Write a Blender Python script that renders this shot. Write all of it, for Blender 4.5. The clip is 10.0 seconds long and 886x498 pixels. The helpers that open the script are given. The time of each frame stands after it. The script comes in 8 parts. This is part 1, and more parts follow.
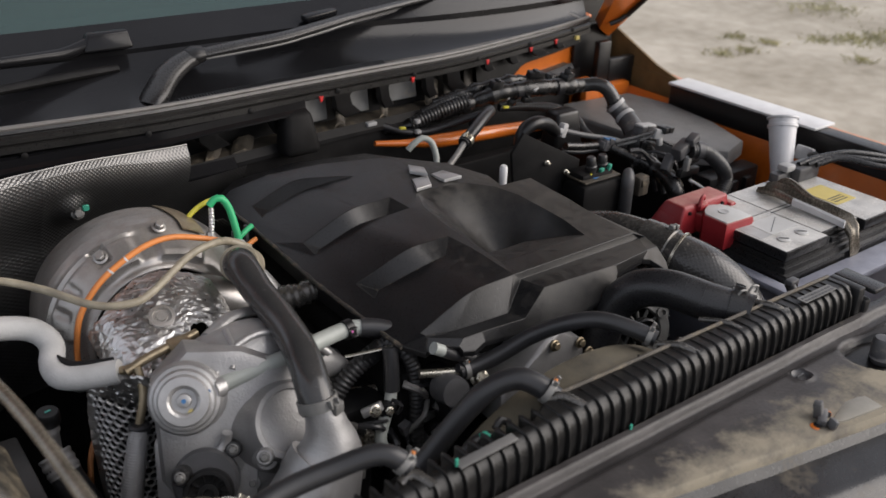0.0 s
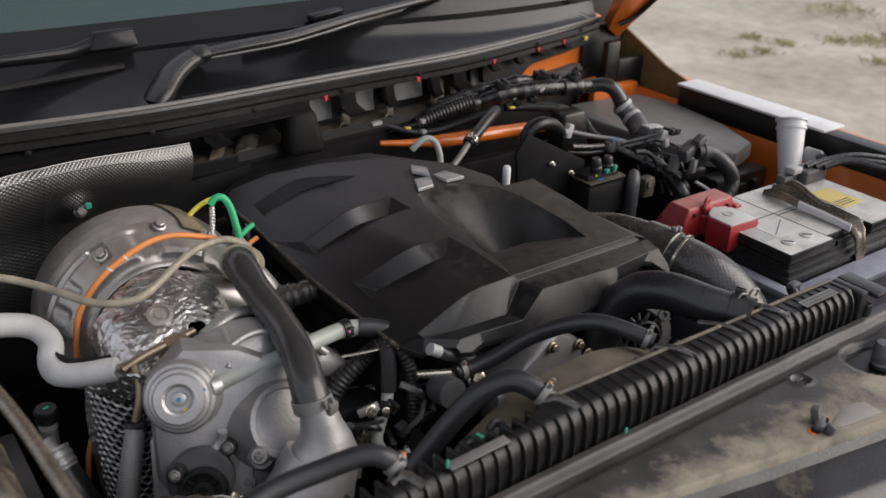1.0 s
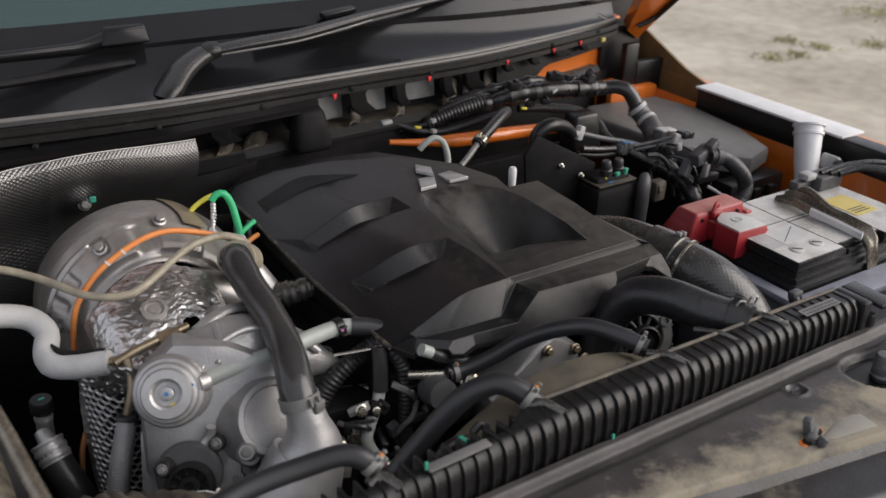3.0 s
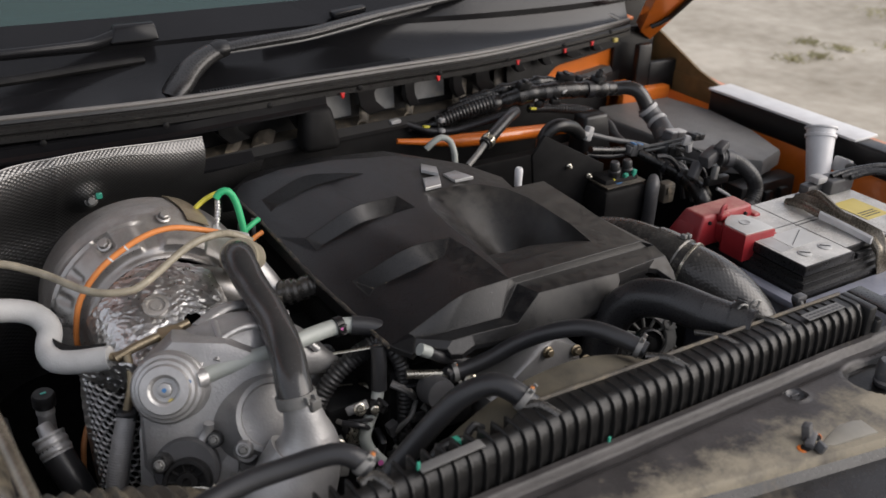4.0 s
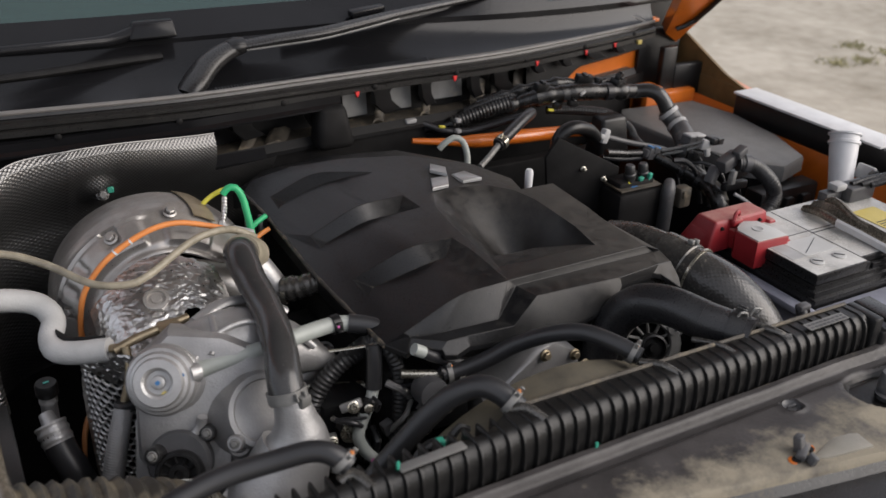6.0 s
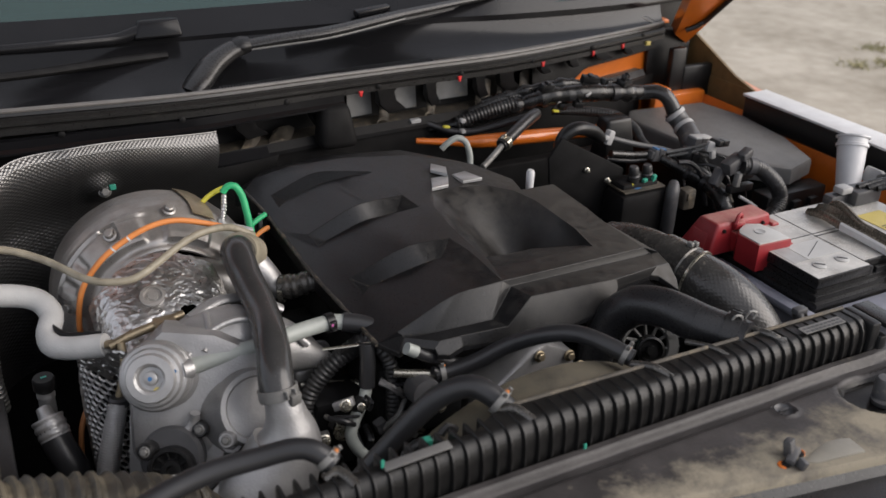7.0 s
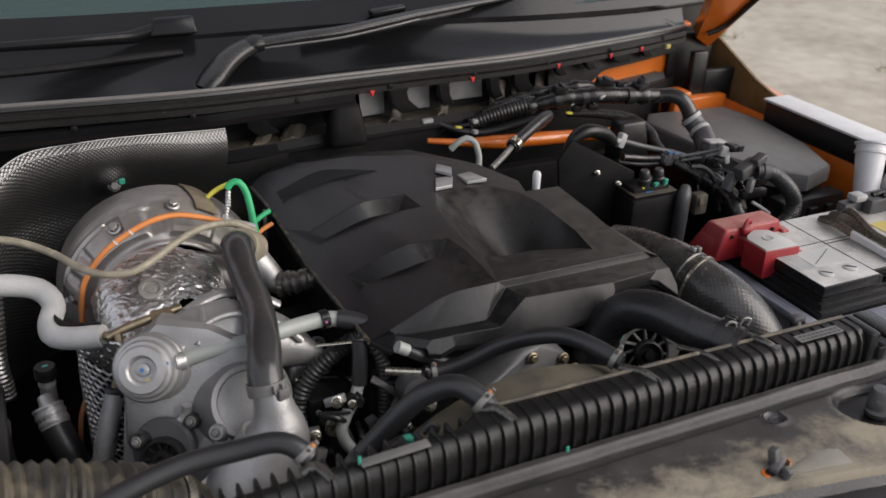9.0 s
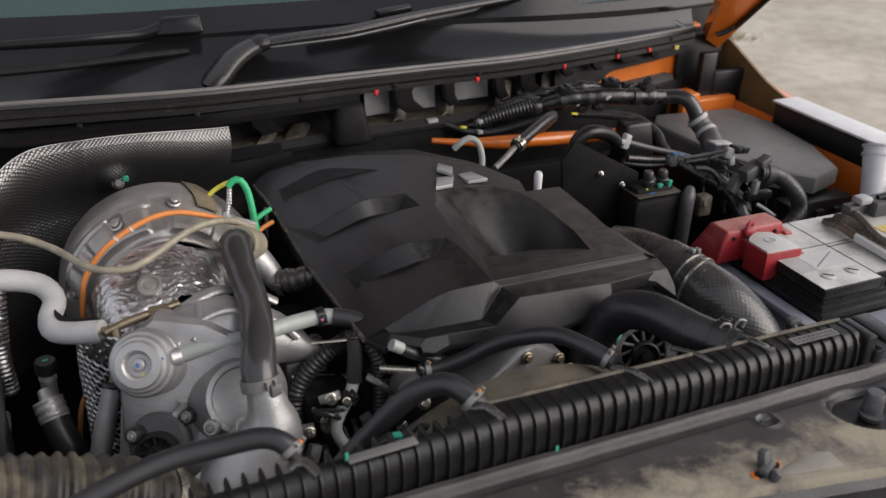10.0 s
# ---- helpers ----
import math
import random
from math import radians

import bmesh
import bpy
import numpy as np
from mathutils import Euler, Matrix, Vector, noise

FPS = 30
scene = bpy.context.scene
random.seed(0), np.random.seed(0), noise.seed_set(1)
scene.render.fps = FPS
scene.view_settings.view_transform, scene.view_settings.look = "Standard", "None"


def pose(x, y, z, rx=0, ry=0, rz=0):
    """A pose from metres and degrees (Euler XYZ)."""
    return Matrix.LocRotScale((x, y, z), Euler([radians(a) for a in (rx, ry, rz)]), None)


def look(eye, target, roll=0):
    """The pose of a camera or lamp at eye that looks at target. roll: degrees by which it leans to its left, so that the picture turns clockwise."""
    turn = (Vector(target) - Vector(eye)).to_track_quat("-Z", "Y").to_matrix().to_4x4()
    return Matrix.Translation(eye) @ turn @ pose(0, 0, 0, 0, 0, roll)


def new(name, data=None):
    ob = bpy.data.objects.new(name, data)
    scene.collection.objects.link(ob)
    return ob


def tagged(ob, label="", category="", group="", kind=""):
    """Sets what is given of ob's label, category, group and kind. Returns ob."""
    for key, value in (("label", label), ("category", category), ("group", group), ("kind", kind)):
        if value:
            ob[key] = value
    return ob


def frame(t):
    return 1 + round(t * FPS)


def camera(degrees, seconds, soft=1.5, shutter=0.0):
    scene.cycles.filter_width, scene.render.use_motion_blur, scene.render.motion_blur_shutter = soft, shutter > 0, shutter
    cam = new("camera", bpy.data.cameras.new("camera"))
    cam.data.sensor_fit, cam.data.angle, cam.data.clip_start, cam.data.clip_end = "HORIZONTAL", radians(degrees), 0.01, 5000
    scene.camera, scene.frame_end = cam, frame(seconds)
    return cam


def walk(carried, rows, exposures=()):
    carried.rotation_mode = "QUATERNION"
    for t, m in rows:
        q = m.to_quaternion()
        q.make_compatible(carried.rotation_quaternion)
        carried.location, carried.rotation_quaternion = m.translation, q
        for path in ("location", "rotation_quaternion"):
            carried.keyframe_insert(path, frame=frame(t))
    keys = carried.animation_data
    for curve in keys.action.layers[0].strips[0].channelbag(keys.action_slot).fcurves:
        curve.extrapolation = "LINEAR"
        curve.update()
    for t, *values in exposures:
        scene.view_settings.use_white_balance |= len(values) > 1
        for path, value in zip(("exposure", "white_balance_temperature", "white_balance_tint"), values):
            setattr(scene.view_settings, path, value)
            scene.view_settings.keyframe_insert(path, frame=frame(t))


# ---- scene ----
cam = camera(50.9, 10.0)
PATH = [
    (0, (-0.701, -0.473, 1.523), (0.385, 0.951, 0.634), 1.7),
    (0.5, (-0.693, -0.477, 1.524), (0.38, 0.957, 0.633), 1.7),
    (1, (-0.685, -0.482, 1.524), (0.375, 0.962, 0.632), 1.7),
    (1.5, (-0.677, -0.486, 1.523), (0.37, 0.966, 0.632), 1.7),
    (2, (-0.668, -0.491, 1.525), (0.364, 0.97, 0.631), 1.7),
    (2.5, (-0.659, -0.496, 1.525), (0.359, 0.975, 0.63), 1.8),
    (4, (-0.633, -0.511, 1.526), (0.334, 0.992, 0.628), 1.9),
    (4.5, (-0.624, -0.516, 1.527), (0.324, 0.998, 0.627), 1.9),
    (5, (-0.615, -0.521, 1.527), (0.314, 1.004, 0.627), 1.9),
    (5.5, (-0.605, -0.527, 1.528), (0.305, 1.009, 0.627), 1.9),
    (7, (-0.571, -0.548, 1.53), (0.283, 1.019, 0.627), 1.8),
    (7.5, (-0.561, -0.554, 1.53), (0.276, 1.023, 0.628), 1.8),
    (8, (-0.551, -0.56, 1.531), (0.267, 1.025, 0.628), 1.8),
    (8.5, (-0.542, -0.566, 1.532), (0.259, 1.028, 0.628), 1.8),
    (9, (-0.531, -0.572, 1.532), (0.25, 1.032, 0.628), 1.8),
    (9.5, (-0.521, -0.578, 1.533), (0.242, 1.034, 0.628), 1.7),
    (10, (-0.51, -0.586, 1.533), (0.234, 1.035, 0.629), 1.7),
]
walk(cam, [(t, look(eye, target, roll)) for t, eye, target, roll in PATH], exposures=((0, 0.75, 6500, 13), (10, 0.75, 6500, 13)))
cam.data.dof.use_dof = True
cam.data.dof.focus_distance, cam.data.dof.aperture_fstop = 1.18, 6.5

# ---- light ----
SUN_EL, SUN_AZ = radians(30), radians(126)
world = bpy.data.worlds.new("world")
scene.world = world
world.use_nodes = True
wn = world.node_tree
sky = wn.nodes.new("ShaderNodeTexSky")
sky.sky_type, sky.sun_disc = "NISHITA", False
sky.sun_elevation, sky.sun_rotation = SUN_EL, SUN_AZ
sky.air_density, sky.dust_density, sky.ozone_density = 1.0, 2.0, 1.5
haze = wn.nodes.new("ShaderNodeMix")
haze.data_type = "RGBA"
haze.inputs["Factor"].default_value = 0.6
haze.inputs["B"].default_value = (7.1, 7.1, 7.2, 1)
wn.links.new(sky.outputs[0], haze.inputs["A"])
wn.links.new(haze.outputs["Result"], wn.nodes["Background"].inputs[0])
wn.nodes["Background"].inputs[1].default_value = 0.090
sun_data = bpy.data.lights.new("sun", "SUN")
sun_data.energy, sun_data.angle, sun_data.color = 1.9, radians(60), (1.0, 0.95, 0.88)
sun = new("sun", sun_data)
sun_way = Vector((math.sin(SUN_AZ) * math.cos(SUN_EL), math.cos(SUN_AZ) * math.cos(SUN_EL), math.sin(SUN_EL)))
sun.matrix_world = look(sun_way * 20, (0, 0, 0))


# ---- materials ----
def material(name, col, rough=0.5, metal=0.0, vary=0.25, size=40.0, bump=0.15, fine=400.0, dust=0.0, dust_col=(0.30, 0.25, 0.18), dust_size=14.0,
             coat=0.0, spec=0.5, sharp=1.0, up=False, lean=(), level=(0.35, 0.9), lean_axis="Y"):
    """Base colour with two scales of variation, fine relief and, where dust > 0, patches of dust (up: only on faces that look up)."""
    m = bpy.data.materials.new(name)
    m.use_nodes = True
    t = m.node_tree
    n, l = t.nodes, t.links
    b = n["Principled BSDF"]
    co = n.new("ShaderNodeTexCoord")
    big = n.new("ShaderNodeTexNoise")
    big.inputs["Scale"].default_value, big.inputs["Detail"].default_value = size, 6
    l.new(co.outputs["Object"], big.inputs["Vector"])
    small = n.new("ShaderNodeTexNoise")
    small.inputs["Scale"].default_value, small.inputs["Detail"].default_value = fine, 3
    l.new(co.outputs["Object"], small.inputs["Vector"])
    ramp = n.new("ShaderNodeMapRange")
    ramp.inputs[1].default_value, ramp.inputs[2].default_value = 0.3, 0.7
    ramp.inputs[3].default_value, ramp.inputs[4].default_value = 1 - vary, 1 + vary
    l.new(big.outputs["Fac"], ramp.inputs[0])
    mul = n.new("ShaderNodeMix")
    mul.data_type, mul.blend_type = "RGBA", "MULTIPLY"
    mul.inputs["Factor"].default_value = 1.0
    mul.inputs["A"].default_value = (*col, 1)
    l.new(ramp.outputs[0], mul.inputs["B"])
    out = mul.outputs["Result"]
    rr = n.new("ShaderNodeMapRange")
    rr.inputs[1].default_value, rr.inputs[2].default_value = 0.3, 0.7
    rr.inputs[3].default_value, rr.inputs[4].default_value = max(0.02, rough - 0.08), min(1, rough + 0.08)
    l.new(small.outputs["Fac"], rr.inputs[0])
    rough_out = rr.outputs[0]
    if dust:
        dn = n.new("ShaderNodeTexNoise")
        dn.inputs["Scale"].default_value, dn.inputs["Detail"].default_value, dn.inputs["Roughness"].default_value = dust_size, 10, 0.72
        l.new(co.outputs["Object"], dn.inputs["Vector"])
        dr = n.new("ShaderNodeMapRange")
        dr.inputs[1].default_value = 0.72 - 0.45 * dust
        dr.inputs[2].default_value = 0.72 - 0.45 * dust + (0.16 + 0.10 * dust) * sharp
        l.new(dn.outputs["Fac"], dr.inputs[0])
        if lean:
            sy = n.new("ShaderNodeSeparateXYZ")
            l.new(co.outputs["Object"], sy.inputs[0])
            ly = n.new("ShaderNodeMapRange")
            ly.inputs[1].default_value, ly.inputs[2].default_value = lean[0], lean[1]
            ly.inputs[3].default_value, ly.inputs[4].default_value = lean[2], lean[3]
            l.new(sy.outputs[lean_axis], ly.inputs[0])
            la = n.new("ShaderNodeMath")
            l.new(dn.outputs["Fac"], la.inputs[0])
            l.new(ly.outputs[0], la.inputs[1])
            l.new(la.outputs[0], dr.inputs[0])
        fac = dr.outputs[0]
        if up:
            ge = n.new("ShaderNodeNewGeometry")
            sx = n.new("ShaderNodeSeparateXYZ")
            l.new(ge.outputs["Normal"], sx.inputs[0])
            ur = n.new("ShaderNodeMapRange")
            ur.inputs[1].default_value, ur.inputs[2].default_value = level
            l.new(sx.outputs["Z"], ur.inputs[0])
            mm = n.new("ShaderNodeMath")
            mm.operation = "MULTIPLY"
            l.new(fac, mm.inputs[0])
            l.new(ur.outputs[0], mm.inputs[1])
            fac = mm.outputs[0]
        mx = n.new("ShaderNodeMix")
        mx.data_type = "RGBA"
        l.new(fac, mx.inputs["Factor"])
        l.new(out, mx.inputs["A"])
        mx.inputs["B"].default_value = (*dust_col, 1)
        out = mx.outputs["Result"]
        mr2 = n.new("ShaderNodeMix")
        mr2.data_type = "FLOAT"
        l.new(fac, mr2.inputs["Factor"])
        l.new(rough_out, mr2.inputs["A"])
        mr2.inputs["B"].default_value = 0.9
        rough_out = mr2.outputs["Result"]
    l.new(out, b.inputs["Base Color"])
    l.new(rough_out, b.inputs["Roughness"])
    b.inputs["Metallic"].default_value = metal
    b.inputs["Specular IOR Level"].default_value = spec
    if coat:
        b.inputs["Coat Weight"].default_value, b.inputs["Coat Roughness"].default_value = coat, 0.06
    if bump:
        bp = n.new("ShaderNodeBump")
        bp.inputs["Strength"].default_value, bp.inputs["Distance"].default_value = bump, 0.0006
        l.new(small.outputs["Fac"], bp.inputs["Height"])
        l.new(bp.outputs[0], b.inputs["Normal"])
    return m


DUST = (0.27, 0.225, 0.165)
M = dict(
    # Cover dust also imitates light: paler to the right and on the front hem
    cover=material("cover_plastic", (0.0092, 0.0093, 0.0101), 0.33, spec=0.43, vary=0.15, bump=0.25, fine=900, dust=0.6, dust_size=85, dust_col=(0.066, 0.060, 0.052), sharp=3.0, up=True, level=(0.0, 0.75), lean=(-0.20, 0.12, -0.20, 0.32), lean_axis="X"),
    cover_edge=material("worn_cover_edge", (0.017, 0.0168, 0.017), 0.40, spec=0.25, vary=0.3, bump=0.3, fine=900, dust=0.34, dust_size=260, dust_col=(0.12, 0.10, 0.07), sharp=0.8),
    rimdust=material("dusty_rim", (0.020, 0.019, 0.018), 0.5, vary=0.4, bump=0.4, dust=0.55, dust_size=120, dust_col=(0.17, 0.14, 0.10), sharp=1.2),
    black=material("black_plastic", (0.010, 0.010, 0.0105), 0.36, spec=0.4, vary=0.2, dust=0.14, dust_col=(0.07, 0.06, 0.045), dust_size=30),
    cowl=material("gloss_black_plastic", (0.009, 0.009, 0.010), 0.17, spec=0.22, vary=0.2, size=8, bump=0.05, dust=0.06, dust_col=(0.04, 0.036, 0.032), sharp=2.0),
    dark=material("dark_steel", (0.0115, 0.0112, 0.0113), 0.55, spec=0.12, vary=0.3, dust=0.12, dust_col=(0.025, 0.021, 0.016)),
    seal=material("rubber_seal", (0.016, 0.0155, 0.015), 0.33, vary=0.2, dust=0.2, dust_col=(0.06, 0.053, 0.044), dust_size=18),
    rubber=material("rubber_hose", (0.0215, 0.0217, 0.0235), 0.36, vary=0.15, size=20, bump=0.12, fine=700),
    hose_gloss=material("glossy_hose", (0.036, 0.0355, 0.0355), 0.20, vary=0.12, size=25, bump=0.06, fine=500),
    rubber_knit=material("ribbed_rubber", (0.018, 0.018, 0.0195), 0.32, vary=0.15, bump=0.4, fine=500),
    duct=material("woven_duct", (0.046, 0.0445, 0.043), 0.24, vary=0.3, bump=0.3, fine=260, dust=0.16, dust_col=(0.20, 0.172, 0.13), dust_size=110, sharp=0.7, lean=(0.13, 0.21, -0.12, 0.14)),
    loom=material("corrugated_sheath", (0.026, 0.026, 0.0265), 0.38, vary=0.2, dust=0.2, dust_col=(0.11, 0.09, 0.06)),
    tape=material("loom_tape", (0.0115, 0.0112, 0.0112), 0.30, vary=0.4, size=60, bump=1.0, fine=110, dust=0.30, dust_col=(0.12, 0.105, 0.082), dust_size=40, up=True),
    tank=material("tank_plastic", (0.0105, 0.0102, 0.010), 0.36, spec=0.35, vary=0.25, bump=0.3, dust=0.30, dust_col=(0.075, 0.066, 0.052), dust_size=50, sharp=2.0, up=True),
    panel=material("dusty_panel", (0.040, 0.0365, 0.036), 0.48, spec=0.4, vary=0.4, size=22, bump=0.5, fine=260, dust=0.45, dust_col=(0.235, 0.208, 0.158), dust_size=10, sharp=0.9, lean=(-0.045, -0.105, -0.10, 0.13)),
    shroud=material("dusty_shroud", (0.045, 0.040, 0.030), 0.65, vary=0.3, dust=0.8, dust_col=(0.105, 0.09, 0.062), dust_size=9),
    orange=material("orange_paint", (0.56, 0.135, 0.012), 0.35, vary=0.08, bump=0.03, coat=0.6, dust=0.12, dust_col=(0.3, 0.2, 0.12)),
    alu=material("cast_aluminium", (0.36, 0.355, 0.352), 0.42, metal=0.62, vary=0.28, size=16, bump=0.7, fine=420, dust=0.12, dust_col=(0.17, 0.16, 0.145), dust_size=20, sharp=1.6),
    steel=material("stamped_steel", (0.40, 0.385, 0.37), 0.34, metal=0.72, vary=0.22, size=14, bump=0.2, fine=500, dust=0.75, dust_size=22, dust_col=(0.20, 0.168, 0.13), sharp=2.0, up=True, level=(0.35, 0.98)),
    foil=material("crumpled_foil", (0.58, 0.57, 0.56), 0.34, metal=0.95, vary=0.12, size=60, bump=1.0, fine=170),
    shield=material("dimpled_shield", (0.19, 0.188, 0.186), 0.36, metal=0.88, vary=0.3, size=9, bump=0.1),
    zinc=material("zinc_plate", (0.55, 0.52, 0.44), 0.3, metal=0.9, vary=0.2, bump=0.1),
    brass=material("yellow_zinc", (0.34, 0.28, 0.19), 0.42, metal=0.8, vary=0.25, bump=0.1),
    clamp=material("grey_clamp", (0.19, 0.188, 0.18), 0.5, metal=0.3, vary=0.2, bump=0.1),
    white=material("white_plastic", (0.60, 0.60, 0.61), 0.42, vary=0.06, bump=0.05),
    insul=material("white_insulation", (0.41, 0.41, 0.405), 0.65, vary=0.1, bump=0.6, fine=420),
    pipe=material("grey_white_pipe", (0.30, 0.32, 0.30), 0.45, vary=0.12, bump=0.1),
    red=material("red_plastic", (0.26, 0.017, 0.022), 0.40, vary=0.15, bump=0.2, dust=0.9, dust_size=30, dust_col=(0.40, 0.22, 0.19), up=True, level=(0.75, 0.98), sharp=1.4),
    redclip=material("red_clip_plastic", (0.6, 0.03, 0.03), 0.4, bump=0),
    battery=material("battery_case", (0.014, 0.014, 0.0145), 0.32, vary=0.2, dust=0.3, dust_col=(0.14, 0.115, 0.08), dust_size=18),
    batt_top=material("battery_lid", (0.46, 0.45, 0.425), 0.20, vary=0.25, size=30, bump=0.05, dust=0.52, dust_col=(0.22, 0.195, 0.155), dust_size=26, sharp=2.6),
    label=material("white_label", (0.44, 0.44, 0.43), 0.35, vary=0.05, bump=0.02),
    yellow=material("yellow_label", (0.52, 0.42, 0.12), 0.45, vary=0.06, bump=0.02),
    tray=material("grey_tray", (0.24, 0.25, 0.30), 0.45, vary=0.15),
    strap=material("painted_strap", (0.17, 0.15, 0.12), 0.26, metal=0.5, vary=0.3, dust=0.3, dust_col=(0.24, 0.205, 0.155), dust_size=30, sharp=1.6),
    greylid=material("grey_box_lid", (0.125, 0.123, 0.12), 0.55, vary=0.12, dust=0.35, dust_col=(0.18, 0.172, 0.155), dust_size=6),
    grey=material("grey_panel", (0.17, 0.17, 0.168), 0.5, vary=0.2, dust=0.3, dust_col=(0.3, 0.26, 0.19)),
    mottled=material("mottled_sleeve", (0.10, 0.096, 0.09), 0.26, metal=0.6, vary=0.3, bump=0.5, fine=180, dust=0.34, dust_col=(0.27, 0.25, 0.21), dust_size=70, sharp=0.6),
    bead=material("grey_seal_bead", (0.13, 0.123, 0.115), 0.4, vary=0.25, size=20, bump=0.1),
    armgrey=material("satin_wiper_paint", (0.021, 0.0205, 0.0205), 0.30, vary=0.15, bump=0.1),
    tan=material("dusty_ledge", (0.05, 0.043, 0.034), 0.55, vary=0.4, dust=0.5, dust_col=(0.20, 0.165, 0.115), dust_size=45),
    tan_hose=material("dusty_bellows", (0.03, 0.027, 0.022), 0.5, vary=0.3, dust=0.62, dust_col=(0.185, 0.155, 0.105), dust_size=24, sharp=1.4),
    tan_tube=material("translucent_tube", (0.27, 0.24, 0.18), 0.45, vary=0.25, size=60, bump=0.15, dust=0.35, dust_col=(0.10, 0.085, 0.06), dust_size=90),
    owire=material("orange_sheath", (0.66, 0.23, 0.06), 0.5, vary=0.12, bump=0.1),
    bwire=material("brown_wire", (0.32, 0.13, 0.045), 0.5, vary=0.1),
    gwire=material("green_sheath", (0.03, 0.42, 0.17), 0.45, vary=0.1, bump=0.1),
    ywire=material("yellow_wire", (0.55, 0.50, 0.05), 0.45, vary=0.1),
    blue=material("blue_mark", (0.03, 0.13, 0.30), 0.5, bump=0),
    teal=material("teal_plastic", (0.10, 0.42, 0.36), 0.5, bump=0),
    pink=material("pink_mark", (0.55, 0.12, 0.36), 0.5, bump=0),
    logo=material("satin_badge", (0.42, 0.42, 0.42), 0.35, metal=0.6, vary=0.05, bump=0.05),
    wgreen=material("wax_green", (0.03, 0.26, 0.18), 0.5, bump=0),
    tyre=material("tyre_rubber", (0.02, 0.02, 0.02), 0.8),
    cable=material("black_cable", (0.018, 0.018, 0.02), 0.35, vary=0.15),
    conn=material("grey_connector", (0.06, 0.06, 0.063), 0.42, vary=0.2, dust=0.3, dust_col=(0.25, 0.22, 0.18), dust_size=40),
    lightgrey=material("light_grey_plastic", (0.34, 0.34, 0.34), 0.5, vary=0.15),
)
glass = bpy.data.materials.new("windscreen_glass")
glass.use_nodes = True
gb = glass.node_tree.nodes["Principled BSDF"]
# Teal base holds the sky's reflection as well as the glass tint
gb.inputs["Base Color"].default_value, gb.inputs["Roughness"].default_value = (0.055, 0.105, 0.10, 1), 0.03
gb.inputs["Transmission Weight"].default_value, gb.inputs["IOR"].default_value = 0.5, 1.5
M["glass"] = glass


# ---- builders ----
def thing(name, loc, label, category, group="", kind=""):
    ob = new(name)
    ob.empty_display_size = 0.02
    ob.location = loc
    return tagged(ob, label, category, group, kind)


def finish(name, bm, mat, parent=None, label="", smooth=True, angle=38):
    """One mesh object in world coordinates, under its parent where one is given."""
    me = bpy.data.meshes.new(name)
    bmesh.ops.recalc_face_normals(bm, faces=bm.faces)
    bm.to_mesh(me)
    bm.free()
    me.materials.append(M[mat])
    if smooth:
        me.polygons.foreach_set("use_smooth", [True] * len(me.polygons))
        me.set_sharp_from_angle(angle=radians(angle))
    ob = new(name, me)
    if parent:
        ob.parent = parent
        if not parent.parent:
            ob.matrix_parent_inverse = Matrix.Translation(-Vector(parent.location))
    if label:
        ob["label"] = label
    return ob


def part(name, bm, mat, parent, label=""):
    return finish(name, bm, mat, parent, label)


def single(name, bm, mat, label, category, group="", kind=""):
    return tagged(finish(name, bm, mat), label, category, group, kind)


def box(bm, lo, hi, bevel=0.0, seg=2, m=None):
    """A box between two corners, bevelled, into bm."""
    t = bmesh.new()
    bmesh.ops.create_cube(t, size=1.0)
    for v in t.verts:
        v.co = Vector([(lo[k] + hi[k]) / 2 + v.co[k] * abs(hi[k] - lo[k]) for k in range(3)])
    if bevel:
        bmesh.ops.bevel(t, geom=t.edges[:], offset=bevel, segments=seg, affect="EDGES", profile=0.5)
    if m is not None:
        bmesh.ops.transform(t, matrix=m, verts=t.verts[:])
    me = bpy.data.meshes.new("box")
    t.to_mesh(me)
    t.free()
    bm.from_mesh(me)
    bpy.data.meshes.remove(me)
    return bm


def wedge(bm, lo, hi, inset, bevel=0.004, m=None):
    """A box whose top face is drawn in by inset (x low, x high, y low, y high)."""
    t = bmesh.new()
    (x0, y0, z0), (x1, y1, z1) = lo, hi
    a, b, c, d = inset
    vs = [t.verts.new(q) for q in ((x0, y0, z0), (x1, y0, z0), (x1, y1, z0), (x0, y1, z0), (x0 + a, y0 + c, z1), (x1 - b, y0 + c, z1), (x1 - b, y1 - d, z1), (x0 + a, y1 - d, z1))]
    for f in ((3, 2, 1, 0), (4, 5, 6, 7), (0, 1, 5, 4), (1, 2, 6, 5), (2, 3, 7, 6), (3, 0, 4, 7)):
        t.faces.new([vs[i] for i in f])
    bmesh.ops.bevel(t, geom=t.edges[:], offset=bevel, segments=3, affect="EDGES", profile=0.5)
    if m is not None:
        bmesh.ops.transform(t, matrix=m, verts=t.verts[:])
    me = bpy.data.meshes.new("wedge")
    t.to_mesh(me)
    t.free()
    bm.from_mesh(me)
    bpy.data.meshes.remove(me)
    return bm


